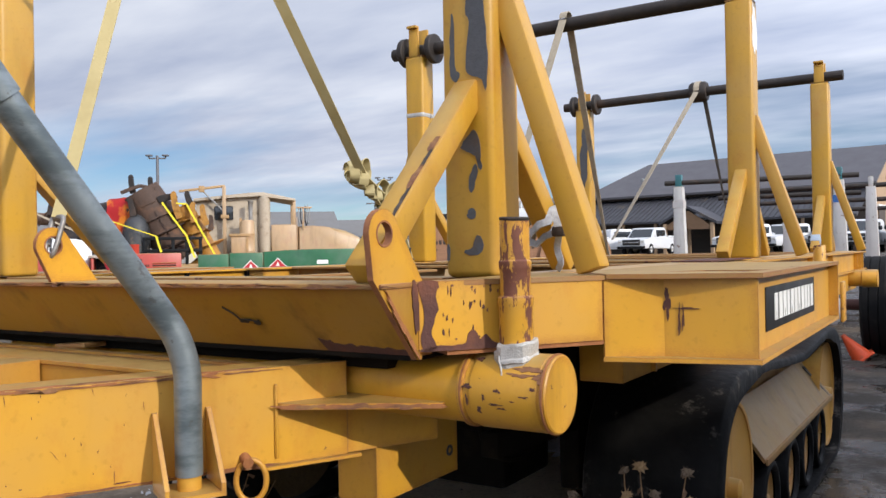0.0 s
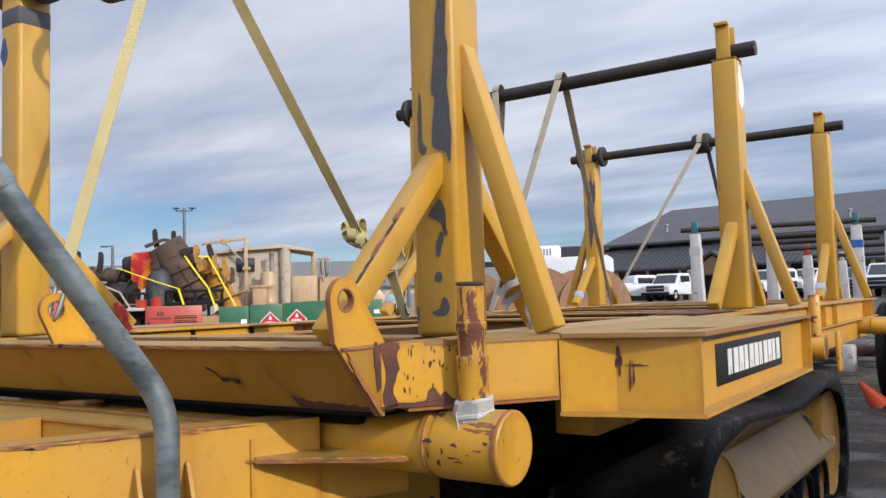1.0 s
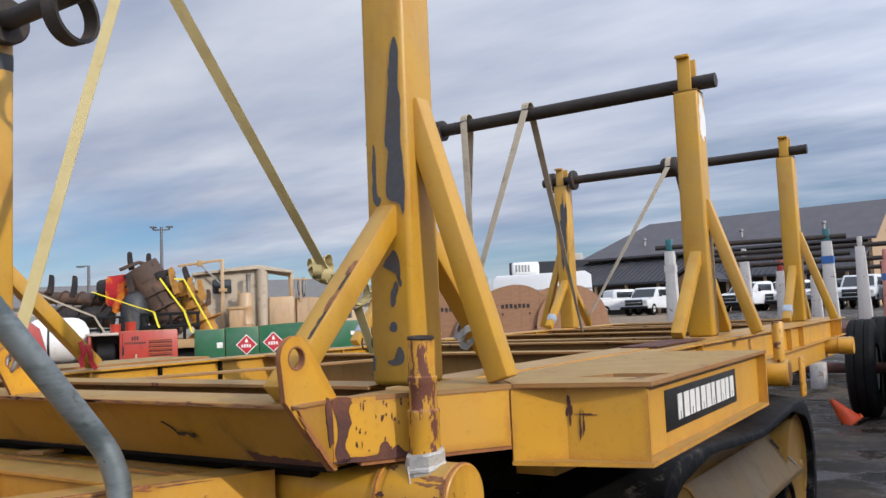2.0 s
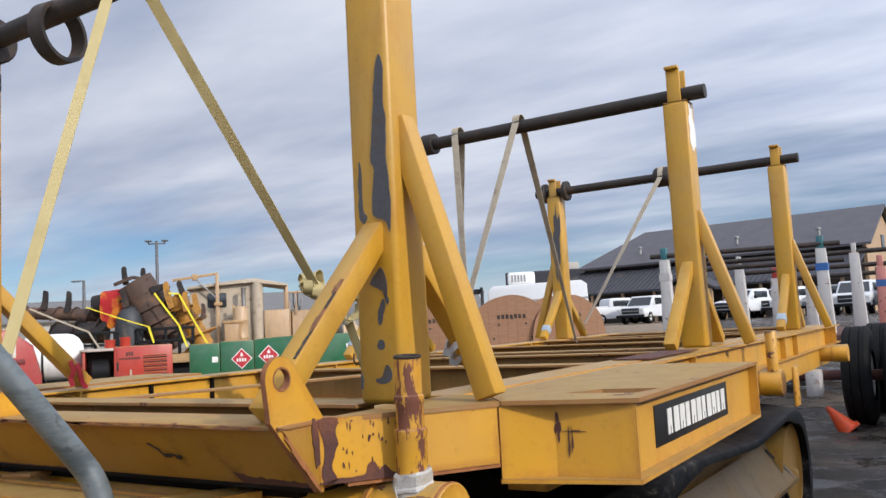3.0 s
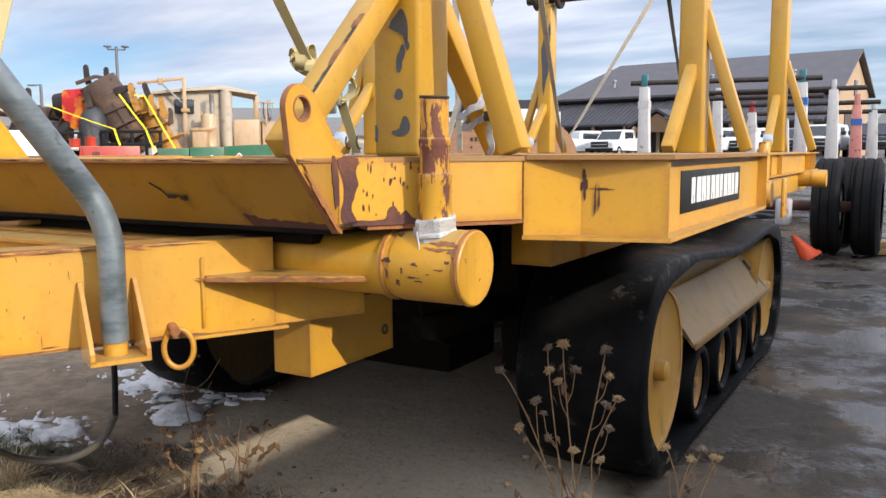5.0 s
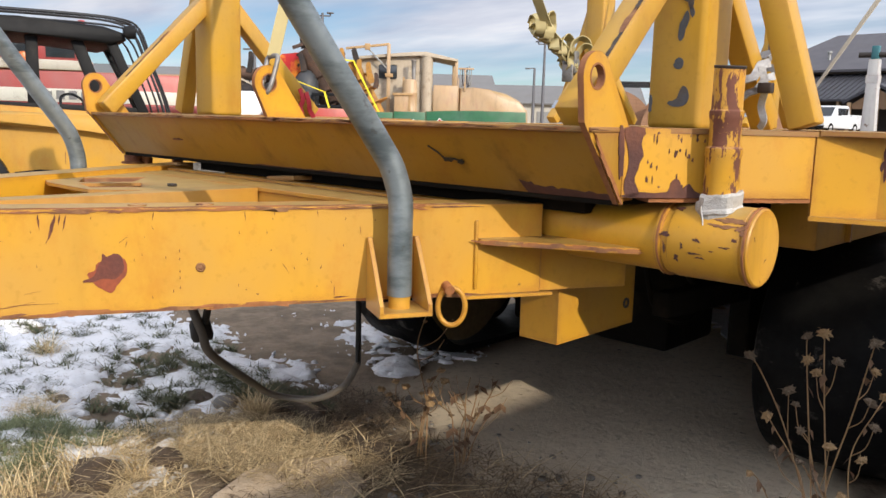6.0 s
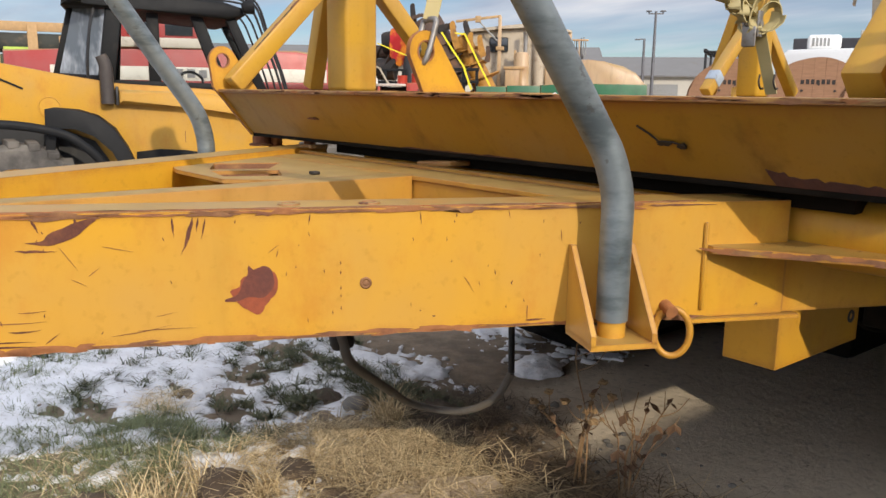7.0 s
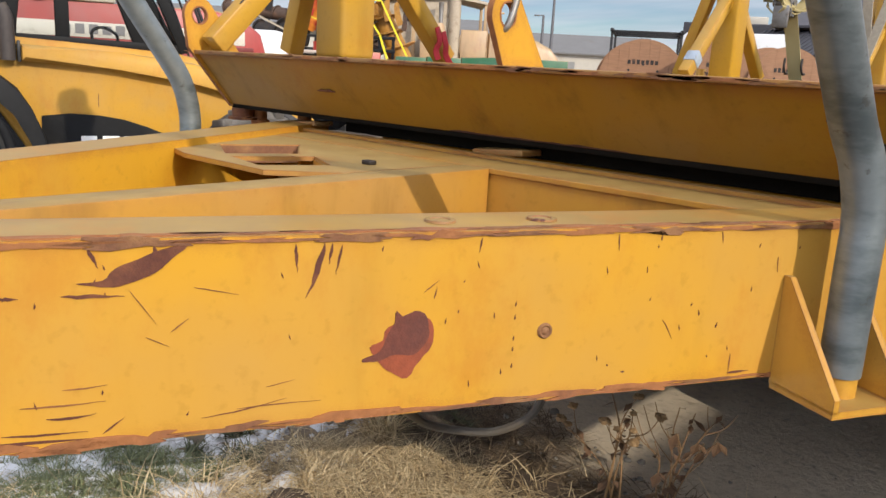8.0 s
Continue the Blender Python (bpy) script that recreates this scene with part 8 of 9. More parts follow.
k.add("stack", lathe(B(), (-0.49, -0.66, 2.20), (0, 0, 1), [(0, 0.045), (0.28, 0.045), (0.285, 0.052), (0.42, 0.052), (0.43, 0.06), (0.47, 0.06), (0.47, 0.04)], 14), M_STEEL, "bare steel exhaust stack")
k.add("ladder_post", box(B(), (-0.74, -0.72, 1.4), (-0.69, -0.66, 2.28), 0.006), M_WOOD)
k.add("crate", box(B(), (-0.92, -0.92, 1.35), (-0.55, -0.62, 1.86), 0.01), M_TAN, "tan wooden crate")
k.add("crate_lid", box(B(), (-0.96, -0.95, 1.86), (-0.50, -0.59, 1.92), 0.008), M_WOOD)
k.add("crate_batten", box(B(), (-0.60, -0.935, 1.36), (-0.55, -0.92, 1.855)), M_WOOD, smooth=0)
k.add("hoist_post", box(B(), (-1.11, -0.60, 1.0), (-1.03, -0.52, 3.02), 0.01), M_TAN)
k.add("hoist_clamp", box(B(), (-1.15, -0.63, 2.28), (-0.97, -0.50, 2.36), 0.01), M_WOOD)
k.add("hoist_arm", beam(B(), (-2.05, -0.55, 2.90), (-1.05, -0.55, 3.02), 0.055, 0.055, 0.008), M_WOOD)
k.add("arm_clamp", box(B(), (-1.62, -0.60, 2.88), (-1.50, -0.50, 3.02), 0.01), M_WOOD)
k.add("hoist_brace", beam(B(), (-1.55, -0.55, 2.92), (-1.09, -0.55, 2.45), 0.035, 0.035, 0.005), M_RIM)
for y in (-0.75, 0.75):
    o = arc(-0.9, 0.5, 0.5, 90, 270, 8) + arc(1.5, 0.5, 0.5, -90, 90, 8)
    k.add("track", extrude(o, y - 0.2, y + 0.2), M_CHARC)
for i in range(5):
    k.add("hanging_hose", tube(B(), smooth_path([(0.60 + i * 0.05, -0.5, 2.50 + 0.02 * i), (0.59 + i * 0.05, -0.52, 2.3), (0.62 + i * 0.05, -0.5, 2.10 + 0.04 * (i % 3)), (0.65 + i * 0.05, -0.5, 2.25), (0.64 + i * 0.05, -0.5, 2.5)], 4), 0.012, 6), M_CABLE if i % 2 else M_RIM)
k.add("hose_rail", box(B(), (0.55, -0.53, 2.50), (0.90, -0.47, 2.54), 0.005), M_TAN)
k.add("hose_post", box(B(), (0.68, -0.52, 2.0), (0.72, -0.48, 2.50), 0.005), M_TAN)

# ---- camper and cable reels ----
k = Kit("camper_trailer", place(-14.0, 32.5, 0.885, 0.465), "white travel trailer with a rooftop air conditioner", "trailer")
cb = k.add("shell", extrude([(-2.1, 0.5), (-2.1, 2.85), (-1.9, 3.05), (1.75, 3.12), (2.0, 2.95), (2.05, 0.5)], -1.0, 1.1, 0.08), M_CARW, "white rounded shell")
k.add("air_conditioner", box(B(), (-1.25, -0.4, 3.08), (-0.1, 0.5, 3.62), 0.12, 3), M_WHITE, "white rooftop air conditioner")
for i in range(5):
    k.add("grille_slot", box(B(), (-1.1 + i * 0.13, -0.405, 3.2), (-1.02 + i * 0.13, -0.395, 3.5)), M_RIM, smooth=0)
for x in (-0.5, 0.5):
    ty, ri = wheel_bm((x, -0.9, 0.36), (0, 1, 0), 0.36, 0.22)
    w_ = k.add("wheel", ty, M_TYRE)
    k.add("rim", ri, M_RIM, parent=w_)
k.add("stripe", box(B(), (-2.0, -1.012, 2.35), (2.0, -0.998, 2.42)), M_RIM, parent=cb)
k.add("window", box(B(), (0.3, -1.015, 1.7), (1.1, -0.998, 2.3), 0.01), M_GLASS, parent=cb)


def reel(x, y, ux, uy, r, w, label):
    kk = Kit("cable_reel", place(x, y, ux, uy, r), label, "cable reel", "wooden cable reels")
    for s in (-w / 2, w / 2 - 0.08):
        fl = kk.add("flange", lathe(B(), (0, s + 0.03, 0), (0, 1, 0), [(0, 0.07), (0, r * 0.97), (0.05, r * 0.97), (0.05, 0.07), (0, 0.07)], 40), M_REEL, "round plank flange")
        for j in range(9):
            x0, x1 = r * (-1 + 2 * j / 9) + 0.002, r * (-1 + 2 * (j + 1) / 9) - 0.002
            xs_ = [x0 + (x1 - x0) * q / 4 for q in range(5)]
            o_ = [(x_, math.sqrt(max(0.0, r * r - x_ * x_))) for x_ in xs_]
            o_ += [(x_, -z_) for x_, z_ in reversed(o_)]
            kk.add("plank", slab(B(), o_, "y", 0.028 + 0.001 * (j % 3), at=s if s < 0 else s + 0.05), M_REEL, parent=fl, smooth=0)
        for i in range(8):
            a = i * math.pi / 4
            kk.add("bolt", lathe(B(), (r * 0.45 * math.cos(a), s - 0.012, r * 0.45 * math.sin(a)), (0, 1, 0), [(0, 0), (0, 0.03), (0.012, 0.03)], 8), M_PIPE, parent=fl)
    kk.add("drum", lathe(B(), (0, -w / 2 + 0.08, 0), (0, 1, 0), [(0, r * 0.55), (w - 0.16, r * 0.55)], 32), M_REEL)
    bars(kk, -r * 0.35, r * 0.45, r * 0.35, r * 0.55, -w / 2 - 0.002, M_TEETH, kk.root, 7)


reel(-9.05, 20.6, 0.80, 0.60, 1.13, 0.9, "brown wooden cable reel standing on its rims")
reel(-10.9, 20.1, 0.80, 0.60, 1.12, 0.9, "brown wooden cable reel standing on its rims")
reel(-8.0, 21.6, 0.6, 0.8, 1.1, 0.9, "brown wooden cable reel standing on its rims")


# ---- pickups ----
def pickup(x, y, ux, uy, label, colour=M_CARW, truck=True):
    """x runs across the truck, its nose looks to -y."""
    kk = Kit("pickup_truck" if truck else "suv", place(x, y, ux, uy, rise(y)), label, "car", "parked vehicles")
    prof = [(-2.7, 0.45), (-2.72, 0.85), (-2.62, 1.08), (-1.5, 1.16), (-1.42, 1.2), (2.7, 1.2), (2.72, 0.5), (2.2, 0.42)]
    bm = B()
    a, b = [bm.verts.new((-0.98, yy, z)) for yy, z in prof], [bm.verts.new((0.98, yy, z)) for yy, z in prof]
    n = len(prof)
    bm.faces.new(a[::-1]), bm.faces.new(b)
    for i in range(n):
        bm.faces.new((a[i], a[(i + 1) % n], b[(i + 1) % n], b[i]))
    bmesh.ops.bevel(bm, geom=bm.edges[:], offset=0.07, segments=2, profile=0.5, affect="EDGES")
    body = kk.add("body", bm, colour)
    top = [(-1.45, 1.16), (-0.75, 1.80), (-0.6, 1.86), (0.75 if truck else 2.2, 1.88), (0.95 if truck else 2.55, 1.78), (1.05 if truck else 2.65, 1.16)]
    bm = B()
    a, b = [bm.verts.new((-0.92 + 0.12 * (z - 1.16), yy, z)) for yy, z in top], [bm.verts.new((0.92 - 0.12 * (z - 1.16), yy, z)) for yy, z in top]
    n = len(top)
    bm.faces.new(a[::-1]), bm.faces.new(b)
    for i in range(n):
        bm.faces.new((a[i], a[(i + 1) % n], b[(i + 1) % n], b[i]))
    bmesh.ops.bevel(bm, geom=bm.edges[:], offset=0.05, segments=2, profile=0.5, affect="EDGES")
    cab = kk.add("cab", bm, colour)
    bm = B()
    q = [(-0.80, -1.405, 1.22), (0.80, -1.405, 1.22), (0.72, -0.82, 1.755), (-0.72, -0.82, 1.755)]
    f = [bm.verts.new((px, py - 0.008, pz + 0.008)) for px, py, pz in q]
    g = [bm.verts.new((px, py + 0.03, pz - 0.03)) for px, py, pz in q]
    bm.faces.new(f), bm.faces.new(g[::-1])
    for i in range(4):
        bm.faces.new((f[i], f[(i + 1) % 4], g[(i + 1) % 4], g[i]))
    kk.add("windscreen", bm, M_GLASS, parent=cab)
    for s in (-1, 1):
        kk.add("side_window", box(B(), (s * 0.885 - 0.02, -0.7, 1.26), (s * 0.885 + 0.02, 0.7, 1.70), 0.01), M_GLASS, parent=cab)
        kk.add("headlight", box(B(), (s * 0.78 - 0.16, -2.75, 0.86), (s * 0.78 + 0.16, -2.66, 1.02), 0.02), M_LAMPG, parent=body)
        kk.add("mirror", box(B(), (s * 1.10 - 0.10, -0.95, 1.24), (s * 1.10 + 0.10, -0.86, 1.46), 0.03), M_BLACK, parent=cab)
        for yy in (-1.75, 1.7):
            ty, ri = wheel_bm((s * 0.86, yy, 0.40), (1, 0, 0), 0.40, 0.26)
            w_ = kk.add("wheel", ty, M_TYRE)
            kk.add("rim", ri, M_RIM, parent=w_)
    kk.add("grille", box(B(), (-0.62, -2.76, 0.68), (0.62, -2.69, 1.06), 0.02), M_BLACK, "dark grille", body)
    kk.add("grille_bar", box(B(), (-0.58, -2.775, 0.84), (0.58, -2.74, 0.88), 0.01), M_CHROME, parent=body)
    kk.add("bumper", box(B(), (-0.98, -2.86, 0.44), (0.98, -2.66, 0.62), 0.04), M_CHARC, parent=body)
    if truck:
        kk.add("bed_wall", box(B(), (-0.96, 1.1, 1.18), (0.96, 2.68, 1.32), 0.03), colour, parent=body)
    return kk


M_CARB = plain("black_car_paint", (0.012, 0.012, 0.014), 0.25, var=0.1, dirty=0, bump=0)
pickup(-17.3, 56.0, 0.995, -0.10, "white pickup truck with a dark grille parked in a row")
pickup(-20.1, 57.6, -0.72, 0.69, "white pickup truck seen from behind beside another")
pickup(-10.6, 56.0, 0.93, -0.36, "white pickup truck with a chrome grille parked in a row")
pickup(-8.6, 58.0, 0.90, -0.43, "white pickup truck with a headache rack parked in a row")
pickup(-5.9, 59.0, 0.96, -0.28, "grey pickup truck half hidden behind the posts", plain("grey_car_paint", (0.16, 0.17, 0.18), 0.3, var=0.1, dirty=0.05, bump=0))
pickup(-3.9, 52.5, 1.0, -0.05, "white van-sized truck parked near the workshop gable", truck=False)
pickup(-1.5, 52.0, 0.99, 0.08, "black pickup truck with a chrome bumper parked at the edge", M_CARB)

kt = pickup(-13.4, 24.6, 0.87, 0.49, "black pickup truck with a tall ladder rack behind the reels", M_CARB)
for x in (-1.05, 1.05):
    for y in (-0.2, 2.5):
        kt.add("rack_post", box(B(), (x - 0.04, y - 0.04, 1.2), (x + 0.04, y + 0.04, 2.62), 0.01), M_BLACK)
    kt.add("rack_rail", box(B(), (x - 0.05, -0.6, 2.60), (x + 0.05, 2.7, 2.70), 0.015), M_BLACK)
for y in (-0.2, 1.15, 2.5):
    kt.add("rack_bar", box(B(), (-1.10, y - 0.04, 2.58), (1.10, y + 0.04, 2.66), 0.012), M_BLACK)

# ---- white-post trailer behind, with wheels ----
M_WPOST = paint("chipped_white_paint", (0.52, 0.51, 0.49), 0.60, size=7, grime=0.5, chip=(0.16, 0.12, 0.10))
M_BLUE = plain("blue_paint_cap", (0.03, 0.12, 0.36), 0.5)
M_TEAL = plain("teal_paint_cap", (0.03, 0.14, 0.16), 0.5)
M_PINK = paint("faded_red_post", (0.55, 0.22, 0.18), 0.5, size=6, grime=0.3)
k = Kit("reel_trailer_white", place(0, 0, 1, 0), "older reel trailer with chipped white posts and dark shafts", "trailer")
for x, y, h, cap, m in ((-3.68, 17.3, 2.62, M_TEAL, M_WPOST), (-0.88, 17.9, 2.62, M_TEAL, M_WPOST), (-2.75, 19.5, 2.5, None, M_WPOST), (-0.50, 19.6, 2.58, None, M_WPOST), (-2.2, 20.4, 2.2, M_RED, M_WPOST), (-0.13, 20.6, 2.3, M_PINK, M_PINK), (-1.72, 21.8, 2.1, None, M_WPOST), (0.1, 22.0, 2.25, None, M_WPOST)):
    ps = k.add("post", extrude([(x - 0.12, 0.9), (x - 0.085, h), (x + 0.085, h), (x + 0.14, 0.9)], y - 0.09, y + 0.09, 0.012), m, "white tapered post")
    if cap:
        k.add("post_top", box(B(), (x - 0.06, y - 0.06, h - 0.05), (x + 0.06, y + 0.06, h + 0.24), 0.01), cap, "painted keeper", ps)
        k.add("paint_band", box(B(), (x - 0.106, y - 0.095, h - 0.42), (x + 0.106, y + 0.095, h - 0.28)), M_BLUE if x > -1 else M_WPOST, parent=ps)
    else:
        k.add("post_top", box(B(), (x - 0.045, y - 0.05, h), (x + 0.045, y + 0.05, h + 0.20), 0.01), m, parent=ps)
for a, b, z in (((-3.95, 17.25), (-0.55, 17.95), 2.70), ((-3.4, 19.4), (0.1, 19.65), 2.60), ((-2.9, 20.3), (0.3, 20.65), 2.36), ((-2.5, 21.7), (0.5, 22.0), 2.22), ((-3.2, 18.4), (-0.6, 18.8), 2.42)):
    k.add("shaft", rod(B(), (*a, z), (*b, z), 0.05, seg=14), M_PIPE, "dark steel shaft")
k.add("bed_rail", box(B(), (-3.9, 17.0, 0.85), (0.2, 22.4, 1.02), 0.02), M_RUST)
k.add("draw_axle", rod(B(), (-3.4, 13.0, 0.63), (0.5, 13.0, 0.63), 0.07, seg=14), M_RUST)
k.add("spine", box(B(), (-1.9, 12.0, 0.75), (-1.5, 18.0, 0.95), 0.02), M_RUST)
for x, y in ((0.12, 13.0), (0.58, 13.05), (0.25, 14.3), (-3.3, 13.0)):
    ty, ri = wheel_bm((x, y, 0.63), (1, 0, 0), 0.63, 0.32, 0.5)
    w_ = k.add("wheel", ty, M_TYRE, "worn black truck tyre")
    k.add("rim", ri, M_WHITE, parent=w_)
k.add("spring_hanger", box(B(), (-0.42, 12.2, 0.42), (-0.25, 12.5, 0.75), 0.03), M_WPOST)

# ---- cone and timber on the asphalt ----
k = Kit("traffic_cone", place(0.0, 12.4, 1, 0.2) @ Matrix.Scale(0.82, 4) @ Matrix.Rotation(radians(-38), 4, "Y"), "orange traffic cone tipped over on wet asphalt", "traffic cone")
k.add("cone", lathe(B(), (0, 0, 0.03), (0, 0, 1), [(0, 0.0), (0, 0.15), (0.40, 0.035), (0.42, 0.03), (0.42, 0)], 20), M_ORANGE)
k.add("base", box(B(), (-0.18, -0.18, 0.0), (0.18, 0.18, 0.03), 0.01), M_ORANGE)
k = Kit("timber_stack", place(1.1, 13.4, 1, 0.1), "small stack of sawn timber on the asphalt", "timber")
for i in range(6):
    k.add("plank", box(B(), (-0.5, -0.2 + 0.13 * (i % 3), 0.0 + 0.09 * (i // 3)), (0.5, -0.08 + 0.13 * (i % 3), 0.085 + 0.09 * (i // 3)), 0.004), M_WOOD)

# ---- lamp masts ----
M_MAST = plain("grey_mast_steel", (0.14, 0.14, 0.15), 0.5, 0.4, var=0.2)


def mast(x, y, h, heads, label):
    kk = Kit("lamp_mast", place(x, y, 0.76, 0.65), label, "street lamp", "lamp masts")
    kk.add("pole", lathe(B(), (0, 0, 0), (0, 0, 1), [(0, 0.16), (h, 0.09), (h, 0)], 12), M_MAST)
    if heads == 2:
        kk.add("arm", box(B(), (-0.55, -0.04, h - 0.25), (0.55, 0.04, h - 0.15), 0.02), M_MAST)
    for s in ((-1, 1) if heads == 2 else (-1,)):
        hd = B()
        box(hd, (s * 0.55 - 0.22, -0.2, h - 0.05), (s * 0.55 + 0.22, 0.2, h + 0.05), 0.03)
        kk.add("lamp_head", hd, M_MAST)
        if heads == 2:
            kk.add("bracket", box(B(), (s * 0.55 - 0.05, -0.05, h - 0.2), (s * 0.55 + 0.05, 0.05, h - 0.04)), M_MAST)
        else:
            kk.add("arm", box(B(), (-0.5, -0.04, h - 0.02), (0.06, 0.04, h + 0.06)), M_MAST)


mast(-46, 38.1, 8.5, 2, "tall lamp mast with two floodlights")
mast(-48.6, 34.2, 5.8, 1, "short street lamp with one flat head")
mast(-40.8, 57.3, 7.9, 2, "tall lamp mast with two floodlights")
mast(-41.4, 56.8, 5.7, 1, "short street lamp with one flat head")

# ---- buildings ----
M_ROOF = plain("dark_standing_seam_roof", (0.085, 0.080, 0.088), 0.5, 0.2, var=0.15, scale=0.5, dirty=0.1, bump=0)
M_ROOF2 = plain("darker_lower_roof", (0.042, 0.042, 0.050), 0.5, 0.2, var=0.15, scale=0.5, dirty=0.1, bump=0)
M_TWALL = plain("tan_siding", (0.40, 0.27, 0.16), 0.7, var=0.12, scale=1.0, dirty=0.1, bump=0)
M_DWALL = plain("dark_brown_wall", (0.075, 0.06, 0.05), 0.8, var=0.2, scale=1.0, dirty=0.1, bump=0)
M_TIMB = plain("brown_timber", (0.20, 0.115, 0.06), 0.8, var=0.3, scale=2.0, dirty=0.2, bump=0)
M_SHED = plain("pale_shed_wall", (0.48, 0.45, 0.39), 0.7, var=0.1, scale=0.6, dirty=0.1, bump=0)
M_SROOF = plain("grey_shed_roof", (0.16, 0.155, 0.15), 0.6, 0.1, var=0.1, scale=0.5, dirty=0.1, bump=0)

k = Kit("workshop_building", place(-4.9, 68.0, 0.995, -0.10), "long workshop with a dark metal roof and tan gable", "building")
L = 23.0
wall = k.add("wall", box(B(), (-L, 0.0, 0), (0, 12, 6.0)), M_DWALL, smooth=0)
gb = B()
g0 = [(0.0, 0.0), (12.0, 0.0), (12.0, 6.0), (6.0, 8.9), (0.0, 6.0)]
slab(gb, g0, "x", 0.25, at=0.001)
k.add("gable_wall", gb, M_TWALL, "tan gable wall", smooth=0)
for s, name in ((-1, "front_roof"), (1, "back_roof")):
    bm = B()
    y0, y1 = (-0.7, 6.0) if s < 0 else (12.7, 6.0)
    q = [(-L - 0.4, y0, 5.75), (0.7, y0, 5.75), (0.7, y1, 9.05), (-L + 3.4, y1, 9.05)]
    lo, hi = [bm.verts.new(v) for v in q], [bm.verts.new((v[0], v[1], v[2] + 0.18)) for v in q]
    for i in range(4):
        bm.faces.new((lo[i], lo[(i + 1) % 4], hi[(i + 1) % 4], hi[i]))
    bm.faces.new(lo), bm.faces.new(hi[::-1])
    rf = k.add(name, bm, M_ROOF, "dark metal roof", smooth=0)
bm = B()
q = [(-L - 0.4, 12.7, 5.75), (-L - 0.4, -0.7, 5.75), (-L + 3.4, 6.0, 9.05)]
bm.faces.new([bm.verts.new((a, b, c + 0.17)) for a, b, c in q])
k.add("hip_roof", bm, M_ROOF, smooth=0)
bm = B()
q = [(-L - 0.8, -5.2, 3.35), (0.3, -5.2, 3.35), (0.3, 0.0, 5.45), (-L - 0.8, 0.0, 5.45)]
lo, hi = [bm.verts.new(v) for v in q], [bm.verts.new((v[0], v[1], v[2] + 0.15)) for v in q]
for i in range(4):
    bm.faces.new((lo[i], lo[(i + 1) % 4], hi[(i + 1) % 4], hi[i]))
bm.faces.new(lo), bm.faces.new(hi[::-1])
pr = k.add("porch_roof", bm, M_ROOF2, "lower dark porch roof", smooth=0)
for i in range(58):
    x = -L - 0.6 + i * 0.41
    bm = beam(B(), (x, -5.18, 3.54), (x, -0.02, 5.63), 0.04, 0.06)
    k.add("roof_seam", bm, M_ROOF2, parent=pr, smooth=0)
for i in range(9):
    k.add("porch_post", box(B(), (-L + 0.4 + i * 2.75, -5.0, 0), (-L + 0.6 + i * 2.75, -4.8, 3.4)), M_TWALL, smooth=0)
for x in (-18, -9.5, -3.2):
    k.add("roof_vent", lathe(B(), (x, 1.2, 6.6), (0, 0, 1), [(0, 0.12), (0.7, 0.12), (0.75, 0.2), (0.9, 0.2), (0.95, 0)], 12), M_RIM)
dr = k.add("door", box(B(), (0.25, 2.2, 0), (0.33, 4.6, 4.2)), M_DWALL)
k.add("door_frame", box(B(), (0.25, 2.0, 4.2), (0.36, 4.8, 4.4)), M_WHITE, parent=dr)
k.add("gable_window", box(B(), (0.25, 5.5, 5.6), (0.33, 6.5, 6.8)), M_GLASS)
ent = k.add("entry_porch", extrude([(-12.8, 3.3), (-10.6, 4.5), (-8.4, 3.3), (-8.4, 3.1), (-10.6, 4.3), (-12.8, 3.1)], -7.6, -4.6), M_ROOF2, "small entry gable", smooth=0)
k.add("gable_infill", extrude([(-12.2, 3.1), (-10.6, 4.15), (-9.0, 3.1), (-9.0, 2.75), (-12.2, 2.75)], -7.45, -7.3), M_TIMB, "brown timber gable infill", ent, smooth=0)
for x in (-12.4, -8.8):
    k.add("entry_post", box(B(), (x - 0.12, -7.5, 0), (x + 0.12, -7.25, 3.2)), M_TWALL, parent=ent, smooth=0)

k = Kit("low_building", place(-27, 77.5, 0.91, 0.41), "low long building with a flat dark roof", "building")
k.add("wall", box(B(), (-11, 0, 0), (9, 10, 5.0)), M_DWALL, smooth=0)
k.add("parapet", box(B(), (-11.3, -0.3, 5.0), (9.3, 10.3, 6.4), 0.1), M_ROOF2, smooth=0)
for x in (-6, 2):
    k.add("roof_unit", box(B(), (x, 2, 6.4), (x + 2, 4, 7.2), 0.1), M_SHED)
for i in range(6):
    k.add("window", box(B(), (-9.6 + i * 3.1, -0.05, 1.4), (-8.0 + i * 3.1, 0.05, 3.0)), M_GLASS, smooth=0)


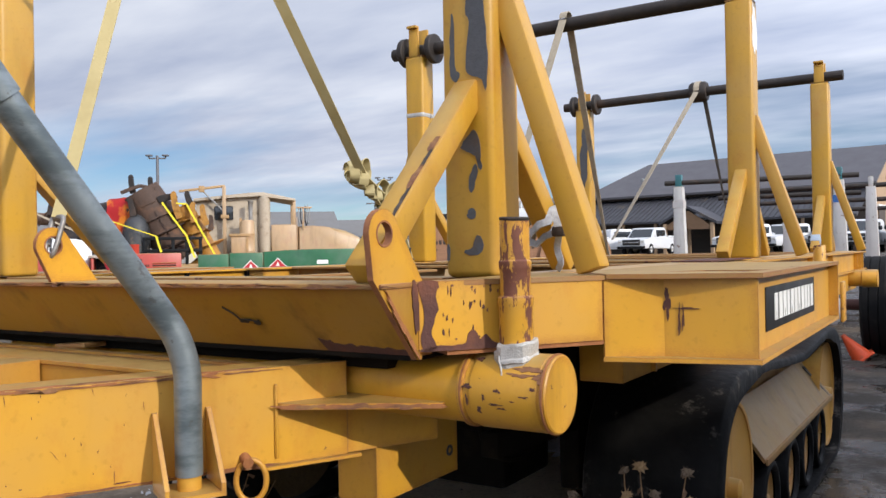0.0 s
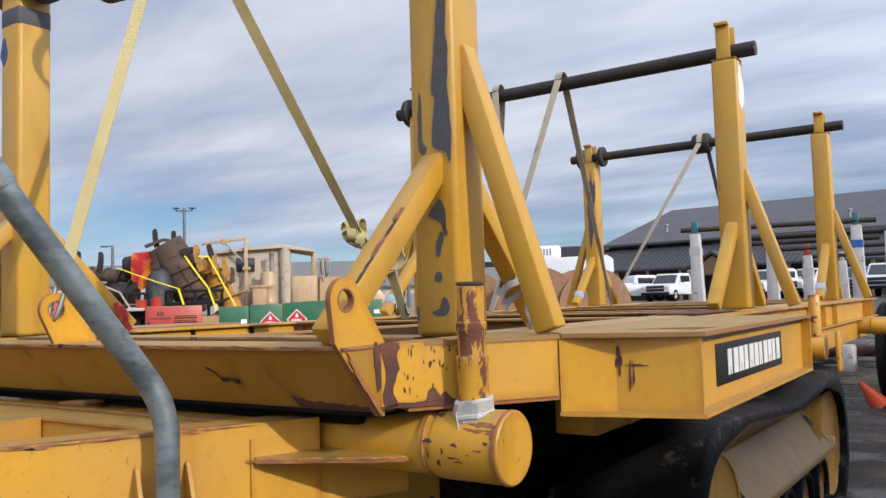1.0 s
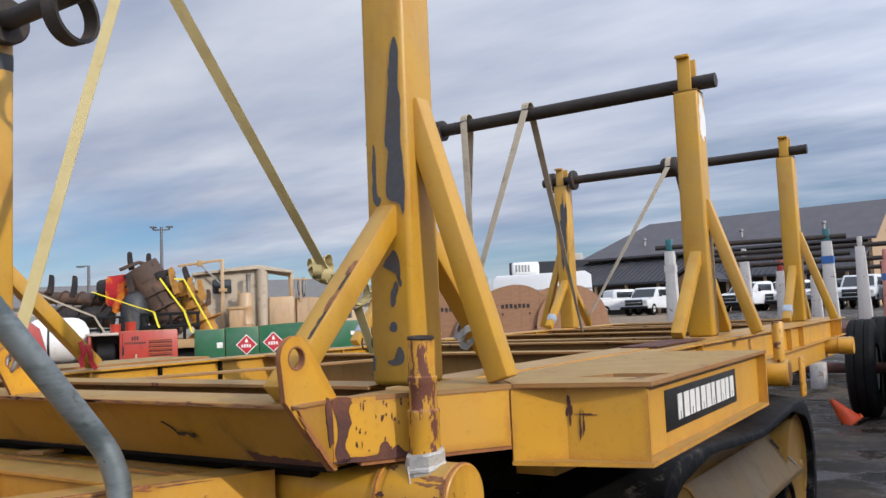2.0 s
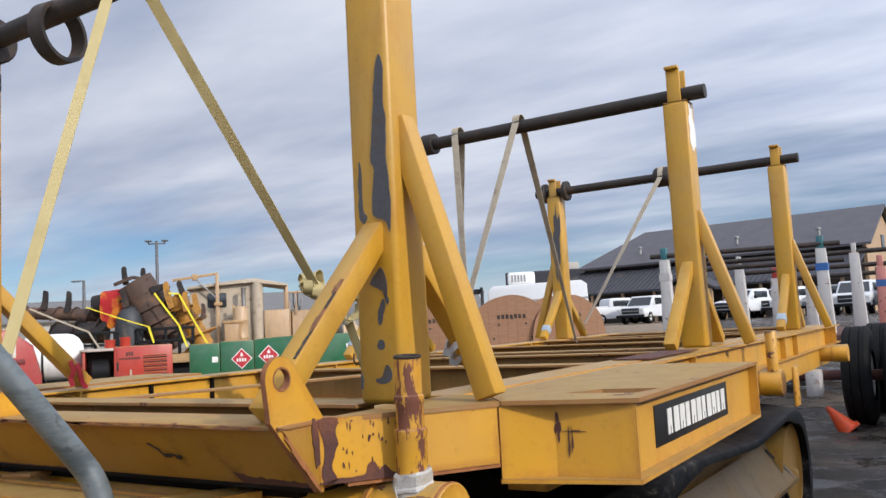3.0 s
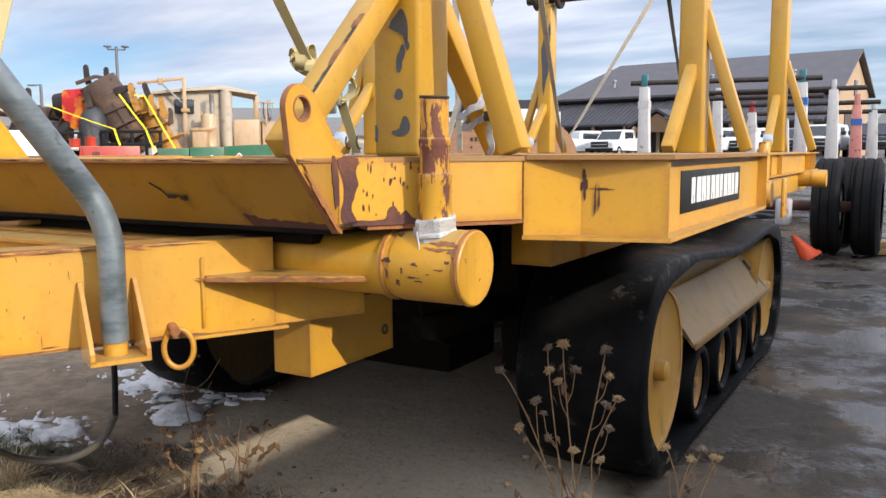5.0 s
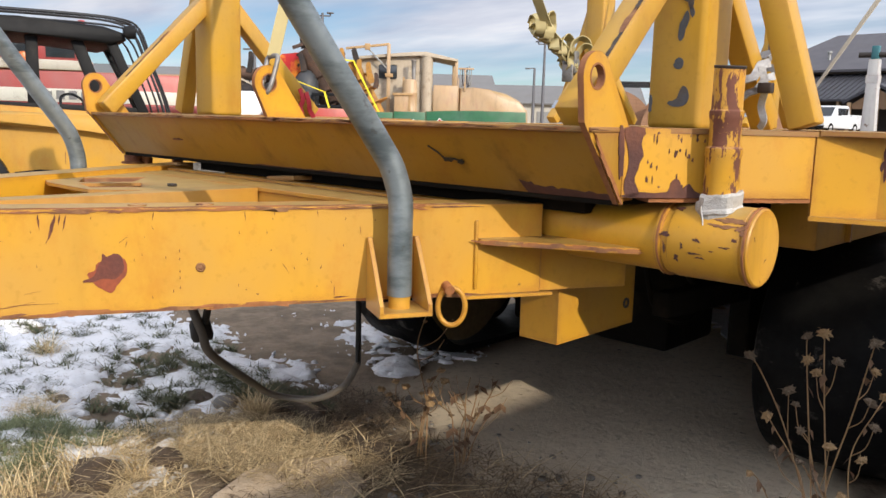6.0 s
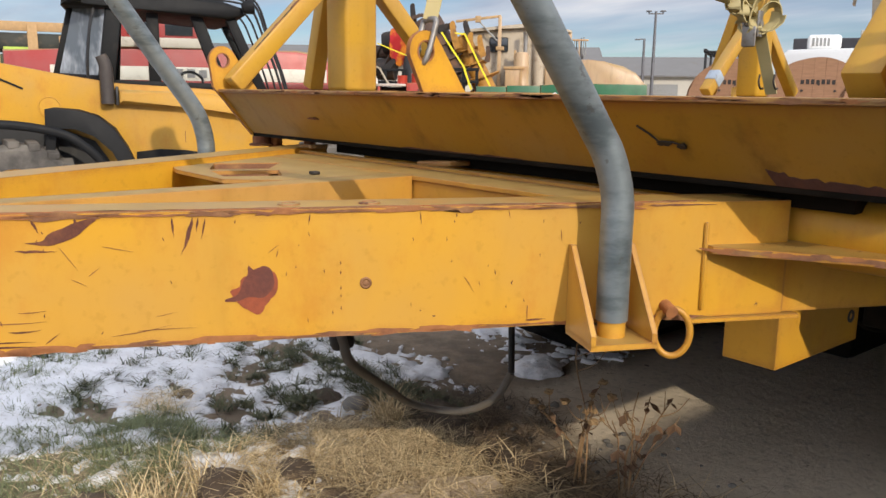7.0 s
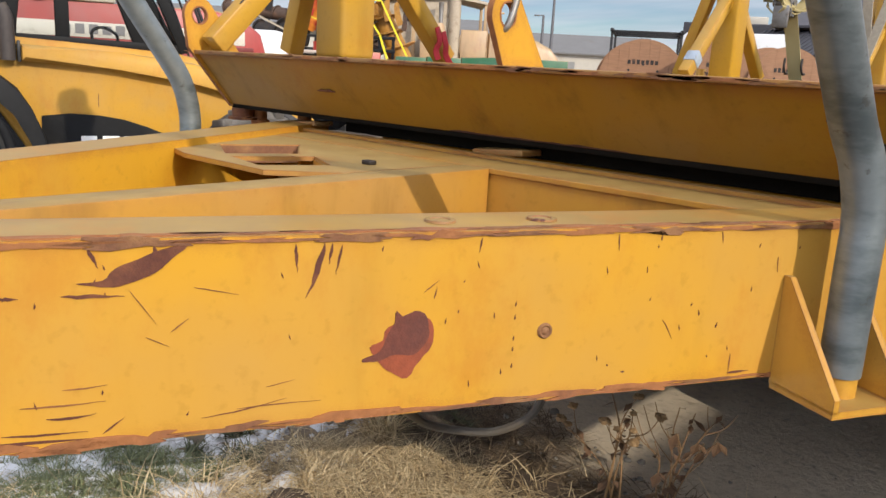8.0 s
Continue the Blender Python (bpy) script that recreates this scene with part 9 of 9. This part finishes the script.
def shed(x, y, ux, uy, ln, dp, eave, ridge, label):
    kk = Kit("storage_shed", place(x, y, ux, uy), label, "shed", "storage sheds")
    sec = [(0, 0), (dp, 0), (dp, eave), (dp / 2, ridge - 0.15), (0, eave)]
    wl = kk.add("wall", slab(B(), sec, "x", ln, at=-ln / 2), M_SHED, smooth=0)
    for s in (0, 1):
        bm = B()
        y0 = -0.4 if s == 0 else dp + 0.4
        q = [(-ln / 2 - 0.3, y0, eave - 0.1), (ln / 2 + 0.3, y0, eave - 0.1), (ln / 2 + 0.3, dp / 2, ridge), (-ln / 2 - 0.3, dp / 2, ridge)]
        lo, hi = [bm.verts.new(v) for v in q], [bm.verts.new((v[0], v[1], v[2] + 0.12)) for v in q]
        for i in range(4):
            bm.faces.new((lo[i], lo[(i + 1) % 4], hi[(i + 1) % 4], hi[i]))
        bm.faces.new(lo), bm.faces.new(hi[::-1])
        kk.add("roof", bm, M_SROOF, smooth=0)
    for i in range(int(ln / 5)):
        kk.add("door", box(B(), (-ln / 2 + 1 + i * 5, -0.06, 0), (-ln / 2 + 3.6 + i * 5, 0.04, eave - 0.7)), M_RIM, parent=wl, smooth=0)


shed(-52, 41, 0.70, 0.71, 30, 10, 3.4, 5.0, "long pale metal storage shed with a grey roof")
shed(-43.5, 58.5, 0.80, 0.60, 20, 9, 2.9, 4.5, "long pale metal storage shed with a grey roof")
shed(-66, 30, 0.45, 0.89, 30, 10, 3.4, 5.2, "long pale metal storage shed with a grey roof")
shed(-24, 92, 0.97, 0.25, 40, 12, 4.0, 6.0, "long pale metal storage shed with a grey roof")
shed(16, 95, 0.98, -0.2, 40, 12, 4.0, 6.5, "long pale metal storage shed with a grey roof")


# ---- unseen long metal building, behind the camera's right shoulder, added to shade the yard ----
k = Kit("shade_building", place(6.57, 6.5, 0, 1), "unseen pale metal-clad building that shades the yard", "building")
bw = k.add("wall", box(B(), (-12, -10, 0), (6, 0, 3.92)), M_SHED, smooth=0)
k.add("roof", extrude([(-12.4, 3.92), (6.4, 3.92), (6.4, 4.07), (-12.4, 4.07)], -10.3, 0.0), M_SROOF, smooth=0)
for i in range(3):
    k.add("roller_door", box(B(), (-8.5 + i * 4.6, 0.0, 0), (-5.2 + i * 4.6, 0.05, 3.2)), M_RIM, parent=bw, smooth=0)
